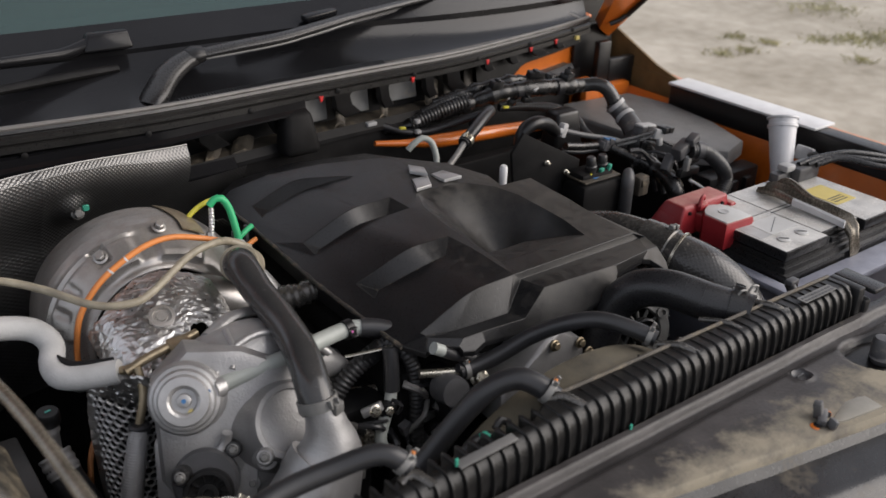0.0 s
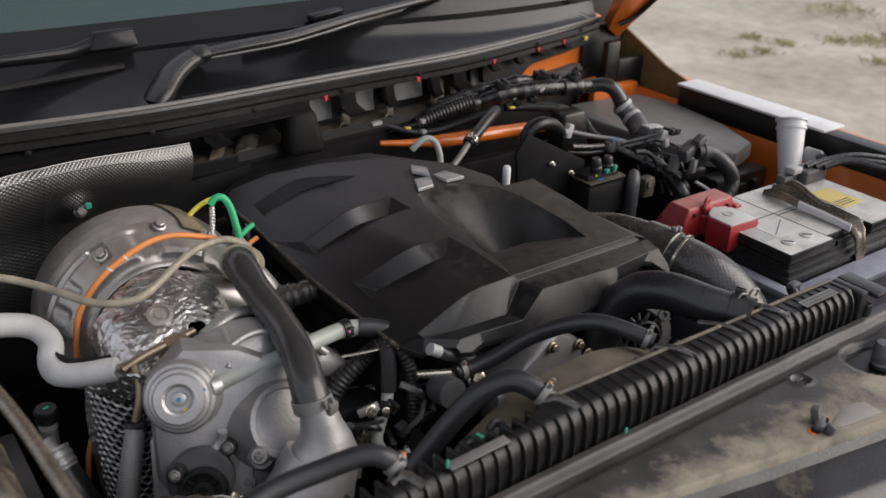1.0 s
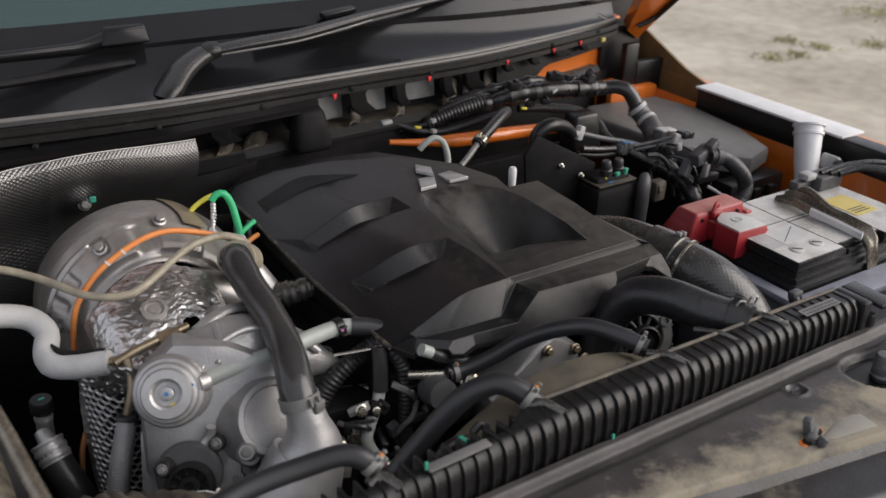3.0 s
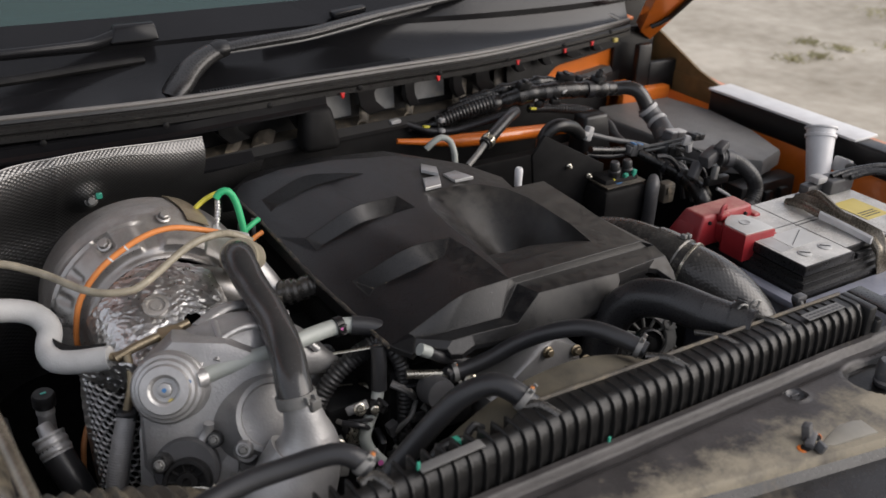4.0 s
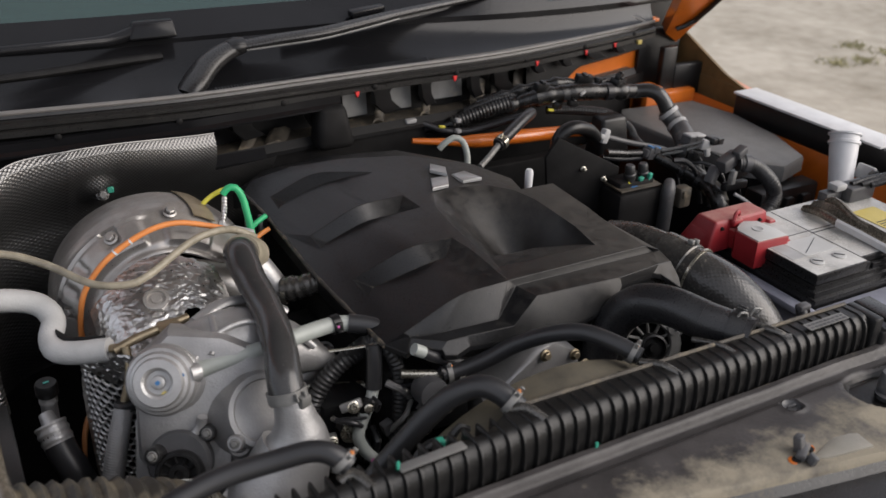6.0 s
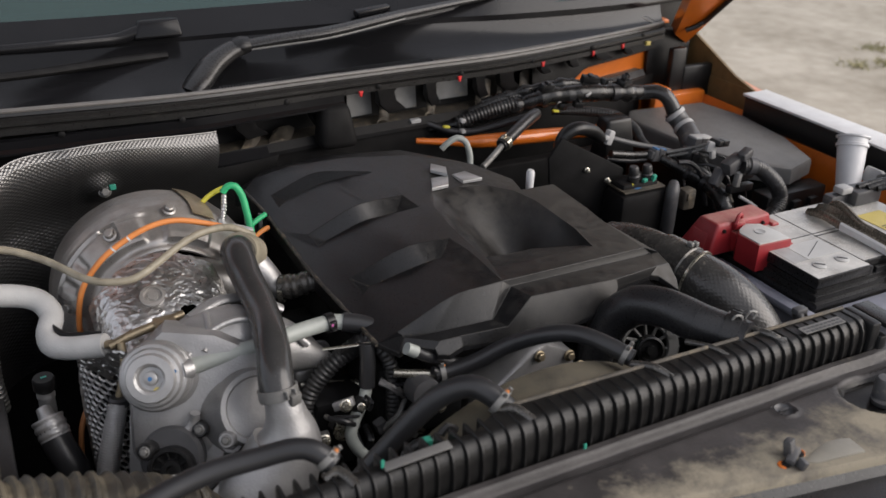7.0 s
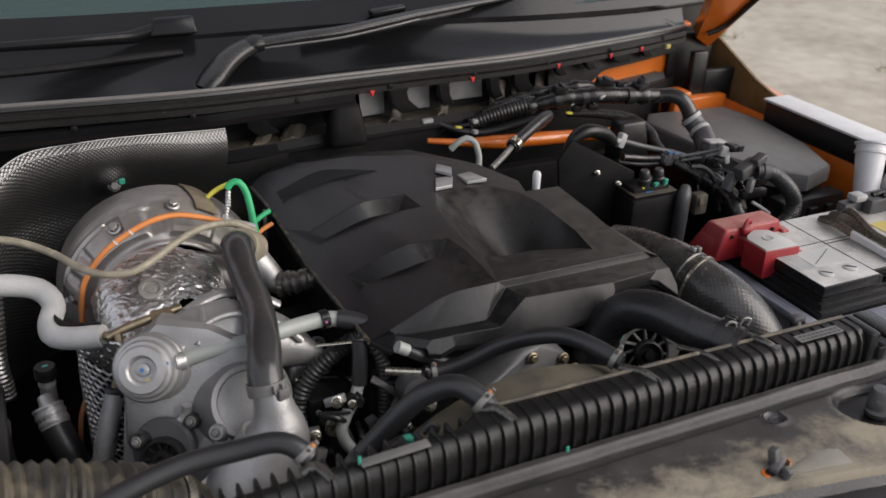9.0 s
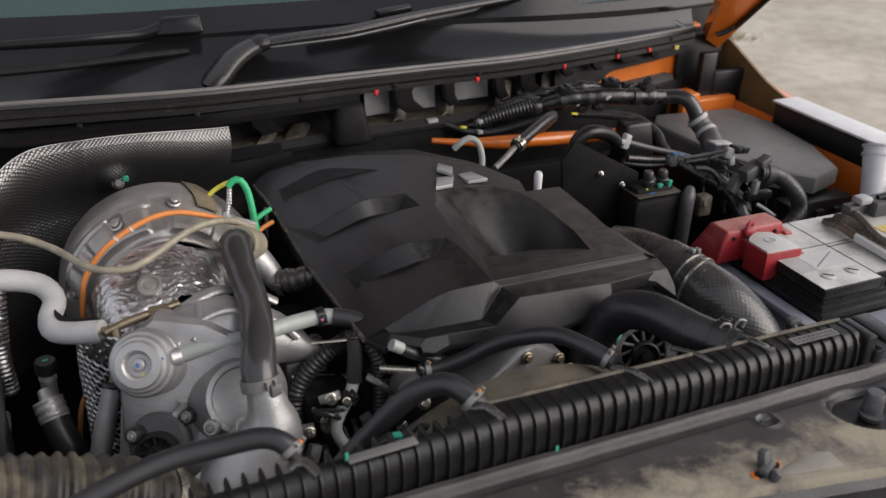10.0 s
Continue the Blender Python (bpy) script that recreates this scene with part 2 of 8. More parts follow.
def spline(pts, step):
    """Points along a smooth curve through pts, about step apart, with the place of each between the control points."""
    p = [Vector(q) for q in pts]
    if len(p) == 2:
        k = max(2, int((p[1] - p[0]).length / step))
        return [p[0].lerp(p[1], i / k) for i in range(k + 1)], [i / k for i in range(k + 1)]
    ext = [2 * p[0] - p[1]] + p + [2 * p[-1] - p[-2]]
    out, at = [], []
    for i in range(len(p) - 1):
        a, b, c, d = ext[i:i + 4]
        k = max(2, int(math.ceil((c - b).length / step)))
        for j in range(k):
            t = j / k
            out.append(0.5 * ((2 * b) + (c - a) * t + (2 * a - 5 * b + 4 * c - d) * t * t + (3 * b - a - 3 * c + d) * t ** 3))
            at.append(i + t)
    out.append(p[-1])
    at.append(len(p) - 1.0)
    return out, at


def tube(bm, pts, r, seg=12, step=0.008, wave=0.0, pitch=0.004, flat=1.0, rough=0.0, seed=0, weave=0.0):
    """A hose along a smooth curve; r is one radius or one for each point; wave and pitch make it corrugated."""
    if wave:
        step = pitch / 4
    path, at = spline(pts, step)
    n = len(path)
    up = Vector((0, 0, 1))
    tan0 = (path[1] - path[0]).normalized()
    side = tan0.cross(up)
    if side.length < 0.05:
        side = tan0.cross(Vector((1, 0, 0)))
    side.normalize()
    rings, run = [], 0.0
    rng = random.Random(seed)
    for i in range(n):
        t = (path[min(i + 1, n - 1)] - path[max(i - 1, 0)]).normalized()
        side = (side - t * side.dot(t)).normalized()
        nor = side.cross(t)
        if isinstance(r, (int, float)):
            rad = r
        else:
            k = min(int(at[i]), len(r) - 2)
            rad = r[k] + (r[k + 1] - r[k]) * (at[i] - k)
        if i:
            run += (path[i] - path[i - 1]).length
        if wave:
            s = math.sin(2 * math.pi * run / pitch)
            rad *= 1 + wave * max(-0.7, min(0.7, s * 1.6))
        if rough:
            rad *= 1 + rough * noise.noise(Vector((run * 60, seed, 0)))
        rings.append([bm.verts.new(path[i] + (side * math.cos(a) + nor * math.sin(a) * flat) * rad * (1 + weave * max(math.sin(a * 34 + run * 1080), math.sin(a * 34 - run * 1080))))
                      for a in (2 * math.pi * j / seg for j in range(seg))])
    for a, b in zip(rings, rings[1:]):
        for j in range(seg):
            bm.faces.new((a[j], a[(j + 1) % seg], b[(j + 1) % seg], b[j]))
    bm.faces.new(rings[0][::-1])
    bm.faces.new(rings[-1])
    return bm


def lathe(bm, profile, at, axis, seg=32, a0=0.0, a1=360.0, close=True):
    """Turns (radius, height) pairs round an axis through at. Part turns stay open."""
    q = Vector(axis).normalized().to_track_quat("Z", "Y")
    full = abs(a1 - a0) >= 359.9
    k = seg if full else seg + 1
    cols = []
    for j in range(k):
        a = radians(a0 + (a1 - a0) * j / seg)
        cols.append([bm.verts.new(Vector(at) + q @ Vector((r * math.cos(a), r * math.sin(a), h))) for r, h in profile])
    for j in range(seg):
        a, b = cols[j], cols[(j + 1) % k]
        for i in range(len(profile) - 1):
            bm.faces.new((a[i], b[i], b[i + 1], a[i + 1]))
    if full and close:
        if profile[0][0] > 1e-5:
            bm.faces.new([c[0] for c in cols][::-1])
        if profile[-1][0] > 1e-5:
            bm.faces.new([c[-1] for c in cols])
        bmesh.ops.remove_doubles(bm, verts=[v for c in cols for v in c], dist=1e-6)
    return bm


def prism(bm, outline, thick, m, bevel=0.0):
    """A flat outline (x, y pairs) given a thickness along its z, placed by the pose m."""
    lo = [bm.verts.new(m @ Vector((x, y, 0))) for x, y in outline]
    hi = [bm.verts.new(m @ Vector((x, y, thick))) for x, y in outline]
    k = len(outline)
    fs = [bm.faces.new(lo[::-1]), bm.faces.new(hi)]
    for i in range(k):
        fs.append(bm.faces.new((lo[i], lo[(i + 1) % k], hi[(i + 1) % k], hi[i])))
    if bevel:
        bmesh.ops.bevel(bm, geom=list({e for e in fs[1].edges}), offset=bevel, segments=2, affect="EDGES", profile=0.5)
    return bm


def sweep(bm, path, profile, closed=False):
    """A profile of (out, up) pairs carried along a path that lies about level; out is to the path's right."""
    p = [Vector(q) for q in path]
    rings = []
    for i, c in enumerate(p):
        t = p[min(i + 1, len(p) - 1)] - p[max(i - 1, 0)]
        t.z = 0
        t.normalize()
        right = Vector((t.y, -t.x, 0))
        rings.append([bm.verts.new(c + right * o + Vector((0, 0, u))) for o, u in profile])
    k = len(profile)
    for a, b in zip(rings, rings[1:]):
        for j in range(k if closed else k - 1):
            bm.faces.new((a[j], b[j], b[(j + 1) % k], a[(j + 1) % k]))
    if closed:
        bm.faces.new(rings[0][::-1])
        bm.faces.new(rings[-1])
    return bm


def field(bm, us, vs, fn, drop=0.0):
    """A sheet over the grid us by vs, fn(u, v) giving its points; drop adds a skirt and a bottom."""
    g = [[bm.verts.new(fn(u, v)) for u in us] for v in vs]
    for r, s in zip(g, g[1:]):
        for i in range(len(us) - 1):
            bm.faces.new((r[i], r[i + 1], s[i + 1], s[i]))
    if drop:
        rim = g[0] + [r[-1] for r in g[1:]] + g[-1][-2::-1] + [r[0] for r in g[-2:0:-1]]
        low = [bm.verts.new(v.co - Vector((0, 0, drop))) for v in rim]
        k = len(rim)
        for i in range(k):
            bm.faces.new((rim[i], low[i], low[(i + 1) % k], rim[(i + 1) % k]))
    return bm


def span(a, b, k):
    return [a + (b - a) * i / k for i in range(k + 1)]


def smooth01(x):
    x = max(0.0, min(1.0, x))
    return x * x * (3 - 2 * x)


def B():
    return bmesh.new()


def bolt(parent, at, axis, r=0.006, mat="zinc", name="bolt"):
    """A flanged hexagon bolt head."""
    bm = B()
    lathe(bm, [(0, 0.0), (r * 1.5, 0.0), (r * 1.5, r * 0.25), (r * 1.1, r * 0.45)], at, axis, 16, close=False)
    lathe(bm, [(r, r * 0.4), (r, r * 1.2), (r * 0.8, r * 1.35), (0, r * 1.35)], at, axis, 6, close=False)
    return part(name, bm, mat, parent)


def band(parent, at, axis, r, w=0.012, mat="clamp", ears=True, up=(0, 0, 1), name="hose_clamp", label="grey metal spring clamp"):
    """A spring clamp round a hose, with two ears that stand up."""
    bm = B()
    ax = Vector(axis).normalized()
    lathe(bm, [(r, -w / 2), (r + 0.0018, -w / 2), (r + 0.0018, w / 2), (r, w / 2)], at, ax, 28, close=False)
    if ears:
        u = Vector(up)
        u = (u - ax * u.dot(ax)).normalized()
        s = ax.cross(u)
        for k, tilt in ((-1, 0.35), (1, 0.1)):
            base = Vector(at) + u * r + s * 0.004 * k
            rot = Matrix((s, ax, u)).transposed().to_4x4()
            mm = Matrix.Translation(base) @ rot @ pose(0, 0, 0, 0, 25 * tilt * k, 0)
            box(bm, (-0.001, -w * 0.35, -0.001), (0.001, w * 0.35, 0.0065), 0.0005, 1, mm)
    return part(name, bm, mat, parent, label)


# ---- ground ----
def ground_z(x, y):
    return 0.03 * noise.noise(Vector((x * 0.35, y * 0.35, 0))) + 0.012 * noise.noise(Vector((x * 1.7, y * 1.7, 3)))


def build_ground():
    m = bpy.data.materials.new("sandy_ground")
    m.use_nodes = True
    n, l = m.node_tree.nodes, m.node_tree.links
    b = n["Principled BSDF"]
    co = n.new("ShaderNodeTexCoord")
    a = n.new("ShaderNodeTexNoise")
    a.inputs["Scale"].default_value, a.inputs["Detail"].default_value, a.inputs["Roughness"].default_value = 0.9, 5, 0.6
    c = n.new("ShaderNodeTexNoise")
    c.inputs["Scale"].default_value, c.inputs["Detail"].default_value = 9.0, 6
    l.new(co.outputs["Object"], a.inputs["Vector"])
    l.new(co.outputs["Object"], c.inputs["Vector"])
    r = n.new("ShaderNodeValToRGB")
    r.color_ramp.elements[0].position, r.color_ramp.elements[0].color = 0.32, (0.215, 0.188, 0.143, 1)
    r.color_ramp.elements[1].position, r.color_ramp.elements[1].color = 0.62, (0.43, 0.393, 0.328, 1)
    mix = n.new("ShaderNodeMath")
    mix.operation = "MULTIPLY_ADD"
    mix.inputs[1].default_value, mix.inputs[2].default_value = 0.35, 0.0
    add = n.new("ShaderNodeMath")
    l.new(c.outputs["Fac"], mix.inputs[0])
    mu = n.new("ShaderNodeMath")
    mu.operation = "MULTIPLY"
    mu.inputs[1].default_value = 0.65
    l.new(a.outputs["Fac"], mu.inputs[0])
    l.new(mix.outputs[0], add.inputs[0])
    l.new(mu.outputs[0], add.inputs[1])
    l.new(add.outputs[0], r.inputs[0])
    l.new(r.outputs[0], b.inputs["Base Color"])
    b.inputs["Roughness"].default_value = 0.95
    bp = n.new("ShaderNodeBump")
    bp.inputs["Strength"].default_value, bp.inputs["Distance"].default_value = 0.5, 0.02
    l.new(c.outputs["Fac"], bp.inputs["Height"])
    l.new(bp.outputs[0], b.inputs["Normal"])
    M["ground"] = m
    g = [-900, -300, -100, -40, -20] + span(-12, 16, 70) + [24, 40, 100, 300, 900]
    bm = B()
    field(bm, g, g, lambda x, y: Vector((x, y, ground_z(x, y) if abs(x) < 30 and abs(y) < 30 else 0)))
    single("ground", bm, "ground", "pale dry sandy ground with sparse grass", "ground", kind="structure")
    M["grass"] = material("dry_grass", (0.31, 0.295, 0.16), 0.8, vary=0.4, size=3, bump=0)
    rng = random.Random(4)
    bm = B()
    tufts = [(5.52, 3.06, 0.10), (5.72, 2.92, 0.10), (5.08, 2.67, 0.04), (4.65, 3.24, 0.045), (4.45, 3.31, 0.05), (5.34, 3.17, 0.05), (4.97, 3.29, 0.04), (4.89, 3.53, 0.05)]
    tufts += [(x, y, rng.uniform(0.05, 0.16)) for x, y in ((rng.uniform(2.2, 11), rng.uniform(0.5, 10)) for _ in range(70)) if x + y > 8.3]
    for cx, cy, spread in tufts:
        for _ in range(int(300 * spread / 0.2)):
            x, y = cx + rng.gauss(0, spread), cy + rng.gauss(0, spread)
            z = ground_z(x, y) - 0.005
            h, a, w = rng.uniform(0.012, 0.045), rng.uniform(0, 6.283), rng.uniform(0.003, 0.006)
            dx, dy = math.cos(a), math.sin(a)
            ln = rng.uniform(0.01, 0.07)
            v = [bm.verts.new(q) for q in ((x - dy * w, y + dx * w, z), (x + dy * w, y - dx * w, z),
                                           (x + dx * ln * 0.4, y + dy * ln * 0.4, z + h * 0.7), (x + dx * ln, y + dy * ln, z + h))]
            bm.faces.new((v[0], v[1], v[2]))
            bm.faces.new((v[0], v[2], v[3]))
    single("grass", bm, "grass", "sparse tufts of dry green grass on sand", "grass", kind="stuff")


# ---- the truck's body round the bay ----
SEAL = [(-0.95, 0.80, 1.128), (-0.72, 0.725, 1.134), (-0.52, 0.700, 1.135), (-0.30, 0.697, 1.130), (-0.10, 0.720, 1.125), (0.06, 0.742, 1.120),
        (0.25, 0.764, 1.115), (0.45, 0.815, 1.109), (0.60, 0.860, 1.104), (0.70, 0.897, 1.100)]


def seal_y(x):
    for (xa, ya, _), (xb, yb, _) in zip(SEAL, SEAL[1:]):
        if x <= xb:
            return ya + (yb - ya) * (x - xa) / (xb - xa)
    return SEAL[-1][1] + (x - SEAL[-1][0]) * 0.4


def glass_y(x):
    return 0.868 + 0.25 * max(0.0, abs(x + 0.05) - 0.25) ** 2


def build_body():
    T = thing("pickup_truck", (0, 1.2, 0), "orange pickup truck standing with its bonnet raised", "pickup truck")
    # cowl: from the seal up to the foot of the windscreen
    bm = B()
    us = span(-0.95, 0.72, 90)
    vs = [0.0, 0.02, 0.10, 0.2, 0.32, 0.34, 0.36, 0.5, 0.65, 0.8, 0.92, 1.0]

    def cowl(x, v):
        y0, y1 = seal_y(x) + 0.004, glass_y(x)
        z0, z1 = 1.118 - 0.012 * max(0, x) / 0.7, 1.172 - 0.028 * max(0, x) / 0.7
        z = z0 - 0.006 + (z1 - z0 + 0.006) * v ** 2.4 - (0.003 if v < 0.33 else 0.0)
        return Vector((x, y0 + (y1 - y0) * v, z))

    field(bm, us, vs, cowl)
    part("cowl_panel", bm, "cowl", T, "glossy black plastic cowl panel")
    bm = B()
    for i in range(78):
        x = -0.235 + i * 0.0047
        p = cowl(x, 0.26)
        box(bm, (-0.0011, -0.012, -0.003), (0.0011, 0.012, 0.004), 0.0, 1, pose(p.x, p.y, p.z + 0.002, 20, 0, 8))
    part("cowl_grille", bm, "black", T, "black slatted air inlet grille")
    # rubber seal along the cowl's front edge
    path, _ = spline(SEAL, 0.02)
    bm = B()
    prof = [(-0.012, 0.0), (-0.008, 0.005), (0.0, 0.006), (0.005, 0.004), (0.007, -0.001), (0.004, -0.004), (0.006, -0.006), (0.010, -0.008), (0.010, -0.013), (0.006, -0.015),
            (0.010, -0.017), (0.010, -0.025), (0.005, -0.026), (-0.012, -0.024)]
    sweep(bm, path, prof, closed=True)
    part("cowl_seal", bm, "seal", T, "dusty black rubber bonnet seal")
    bm = B()
    tube(bm, [p + Vector((0.0, -0.004, 0.0055)) for p in path], 0.0034, 8, step=0.02)
    part("seal_bead", bm, "bead", T, "grey bead along the seal")
    bm = B()
    strip_path = [Vector((x, seal_y(x) - 0.004, 1.094 - 0.010 * max(0.0, x + 0.2))) for x in span(-0.80, -0.062, 30)]
    sweep(bm, strip_path, [(0.0, 0.010), (0.007, 0.008), (0.008, -0.002), (0.013, -0.006), (0.013, -0.009), (0.0, -0.009)], closed=True)
    part("seal_carrier", bm, "cowl", T, "glossy black carrier strip below the seal")
    for k in range(9):
        x = -0.62 + 0.155 * k
        bm = B()
        lathe(bm, [(0, 0), (0.004, 0), (0.0045, 0.001), (0.002, 0.0025), (0, 0.0025)], (x, seal_y(x) - 0.0118, 1.104 - 0.012 * max(0, x)), (0, -1, 0.1), 12)
        part("seal_clip", bm, "dark", T)
    for x, dy, dz in ((-0.033, 0, 0), (0.151, 0, 0), (0.335, 0.0, 0), (0.468, 0, 0), (0.556, 0, 0)):
        bm = B()
        prism(bm, [(-0.004, 0.004), (0.004, 0.004), (0.002, -0.004), (-0.001, -0.005)], 0.003, pose(x, seal_y(x) - 0.012, 1.098 - 0.022 * max(0, x), 90, 0, 10), 0.001)
        part("red_clip", bm, "redclip", T, "small bright red plastic clip")
    bm = B()
    box(bm, (0.632, 0.855, 1.074), (0.642, 0.861, 1.082), 0.001)
    part("yellow_clip", bm, "yellow", T, "small yellow plastic clip")
    # under the cowl: vertical panel, ledge, upright brackets
    bm = B()
    field(bm, span(-0.95, 0.70, 60), [0.0, 0.3, 0.6, 1.0], lambda x, v: Vector((x, seal_y(x) + 0.055 + 0.01 * v, 1.02 + 0.085 * v)))
    part("plenum_wall", bm, "dark", T, "dark plenum wall")
    # Grey inserts in the dark wall paint openings lit through the grille
    bm = B()
    for xa, xb, va in ((-0.030, 0.014, 0.30), (0.042, 0.100, 0.30), (0.126, 0.205, 0.42)):
        field(bm, span(xa, xb, 8), [0.0, 0.5, 1.0], lambda x, v: Vector((x, seal_y(x) + 0.046 + 0.006 * v, 1.028 - 0.03 * max(0, x) + 0.055 * (va + (1 - va) * v))), 0.004)
    part("lit_opening", bm, "grey", T, "grey panel behind the brackets, coloured as lit openings")
    for x0, w, z0 in ((-0.215, 0.024, 1.038), (-0.165, 0.036, 1.040), (0.018, 0.020, 1.044), (0.108, 0.018, 1.042), (0.215, 0.030, 1.040), (0.262, 0.034, 1.040), (0.312, 0.026, 1.046)):
        bm = B()
        field(bm, span(-1, 1, 10), span(0, 1, 6), lambda u, v: Vector((x0 + w * 0.5 * u + 0.02 * v, seal_y(x0 + w * 0.5 * u) + 0.012 + 0.03 * v, z0 - 0.03 * max(0, x0) + (0.034 if x0 > 0 else 0.010) * v ** 1.5 - 0.006 * abs(u) ** 3 + 0.002 * noise.noise(Vector((u * 3, v * 4, x0 * 50))))), 0.004)
        part("gusset", bm, "tan", T, "dusty gusset below the cowl")
    bm = B()
    field(bm, span(-0.95, 0.66, 60), [0.0, 0.12, 0.5, 1.0], lambda x, v: Vector((x, seal_y(x) + 0.006 + 0.06 * v,
          1.034 - 0.03 * max(0, x + 0.05) + 0.004 * noise.noise(Vector((x * 60, v * 4, 0))))), 0.014)
    part("plenum_ledge", bm, "tan", T, "dusty ledge below the cowl")
    bm = B()
    field(bm, span(-0.95, 0.66, 60), [0.0, 0.5, 1.0], lambda x, v: Vector((x, seal_y(x) - 0.002 + 0.01 * v, 1.038 - 0.03 * max(0, x + 0.05) - 0.010 * (1 - v))), 0.006)
    part("plenum_lip", bm, "black", T, "black folded edge of the firewall")
    for k, x in enumerate((-0.62, -0.45, -0.325, -0.215, -0.10, -0.070, 0.027, 0.112, 0.212, 0.27, 0.345, 0.42, 0.50, 0.58)):
        bm = B()
        y = seal_y(x)
        w = 0.016 if k % 3 else 0.028
        zt = 1.105 - 0.02 * max(0, x)
        tall = 0.42 if x > 0.3 else 0.8
        prism(bm, [(a, b * tall) for a, b in [(-w, 0.0), (w * 1.3, 0.0), (w * 0.9, -0.012), (w * 0.45, -0.03), (w * 0.6, -0.05), (w * 1.4, -0.07), (w * 0.2, -0.074), (-w * 0.5, -0.05), (-w * 0.5, -0.025)]],
              0.012, pose(x, y + (0.03 if x < 0.3 else 0.008), zt, 90, 0, 8), 0.002)
        part("cowl_bracket", bm, "black", T, "black plastic cowl bracket")
    # black apron below the seal, over the corner of the bay
    bm = B()
    field(bm, span(0.335, 0.70, 22), [0.0, 0.5, 1.0], lambda x, v: Vector((x, seal_y(x) + 0.022 - 0.012 * v, 1.090 - 0.012 * x - (0.054 - 0.026 * smooth01((x - 0.42) / 0.06)) * v)), 0.003)
    part("cowl_apron", bm, "dark", T, "black plastic apron below the cowl")
    # firewall
    bm = B()
    field(bm, span(-0.78, 0.70, 50), span(0, 1, 14), lambda x, v: Vector((x, seal_y(x) + 0.006 - 0.02 * math.sin(v * 5 + x * 7) * (v > 0.2), 1.022 - 0.03 * max(0, x + 0.05) - 0.55 * v)))
    part("firewall", bm, "dark", T, "dark firewall behind the engine")
    # orange firewall flange and corner
    bm = B()
    tube(bm, [(0.06, 0.712, 1.010), (0.115, 0.700, 1.004), (0.166, 0.690, 1.001), (0.210, 0.688, 0.999), (0.267, 0.690, 0.995), (0.334, 0.700, 0.987), (0.405, 0.710, 0.979), (0.468, 0.720, 0.973)], [0.005, 0.007, 0.0125, 0.013, 0.013, 0.0125, 0.012, 0.010], 14, flat=0.9)
    part("firewall_flange", bm, "orange", T, "orange painted rounded flange")
    bm = B()
    field(bm, span(0.36, 0.722, 24), span(0, 1, 6), lambda x, v: Vector((x, seal_y(x) + 0.034 - 0.012 * v, 1.066 - 0.27 * v)))
    box(bm, (0.66, 0.84, 0.80), (0.70, 0.885, 0.985), 0.004)
    box(bm, (0.66, 0.848, 0.80), (0.80, 0.905, 0.968), 0.006)
    part("corner_panel", bm, "orange", T, "orange painted corner of the bay")
    # right inner fender, top rail and outer skin
    bm = B()

    def inner(y, v):
        bulge = 0.02 * math.sin(math.pi * v)
        return Vector((0.800 - 0.055 * v ** 0.7 - bulge * 0.5, y, 0.957 - 0.008 * (0.7 - y) - 0.5 * v))

    field(bm, span(-0.35, 0.92, 40), span(0, 1, 12), inner)
    part("inner_fender", bm, "orange", T, "orange painted inner fender")
    bm = B()
    box(bm, (0.793, -0.30, 0.940), (0.836, 0.735, 0.9885), 0.005, 3)
    part("fender_trim", bm, "black", T, "black rubber sealing trim along the fender")
    bm = B()
    box(bm, (0.790, 0.395, 0.9885), (0.853, 0.738, 0.9935), 0.0015, 2)
    part("fender_strip", bm, "palestrip", T, "pale glossy strip on top of the fender")
    bm = B()
    top = [(y, 0.972 + 0.10 * max(0.0, y - 0.74)) for y in span(-0.55, 1.15, 60)]
    us = [0.0, 0.006, 0.02, 0.05, 0.08, 0.095, 0.10, 0.105, 0.11, 0.10]
    zs = [-0.035, 0.0, 0.003, -0.002, -0.02, -0.06, -0.15, -0.3, -0.45, -0.62]
    bm_f = B()
    rows_f = []
    for y, z in top:
        lift = 0.0015
        rows_f.append([bm_f.verts.new((0.838 + u, y, z + lift + w)) for u, w in zip(us, zs)])
    for a, b in zip(rows_f, rows_f[1:]):
        for i in range(len(us) - 1):
            bm_f.faces.new((a[i], a[i + 1], b[i + 1], b[i]))
    part("fender", bm_f, "orange", T, "orange painted front fender")
    bm = B()
    prism(bm, [(0.722, 0.935), (0.752, 0.935), (0.79, 1.10), (0.76, 1.14), (0.735, 1.06)], 0.006, pose(0, 0, 1.092, 0, 0, 0) @ pose(0, 0, 0, 0, 0, 0), 0.002)
    part("fender_rear_top", bm, "orange", T, "orange rear top of the fender")
    bm = B()
    box(bm, (0.716, 0.868, 0.945), (0.752, 0.884, 1.056), 0.003)
    box(bm, (0.750, 0.866, 0.945), (0.835, 0.884, 1.016), 0.003)
    box(bm, (0.690, 0.915, 0.95), (0.80, 0.925, 1.085), 0.004)
    box(bm, (0.66, 0.955, 0.95), (0.86, 0.985, 1.19), 0.01)
    part("fender_bracket", bm, "black", T, "dark grey plastic baffle in the corner")
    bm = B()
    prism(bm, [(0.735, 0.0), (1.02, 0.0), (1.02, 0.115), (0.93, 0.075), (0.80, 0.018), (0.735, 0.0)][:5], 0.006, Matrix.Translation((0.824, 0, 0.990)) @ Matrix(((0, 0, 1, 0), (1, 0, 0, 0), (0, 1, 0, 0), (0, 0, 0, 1))))
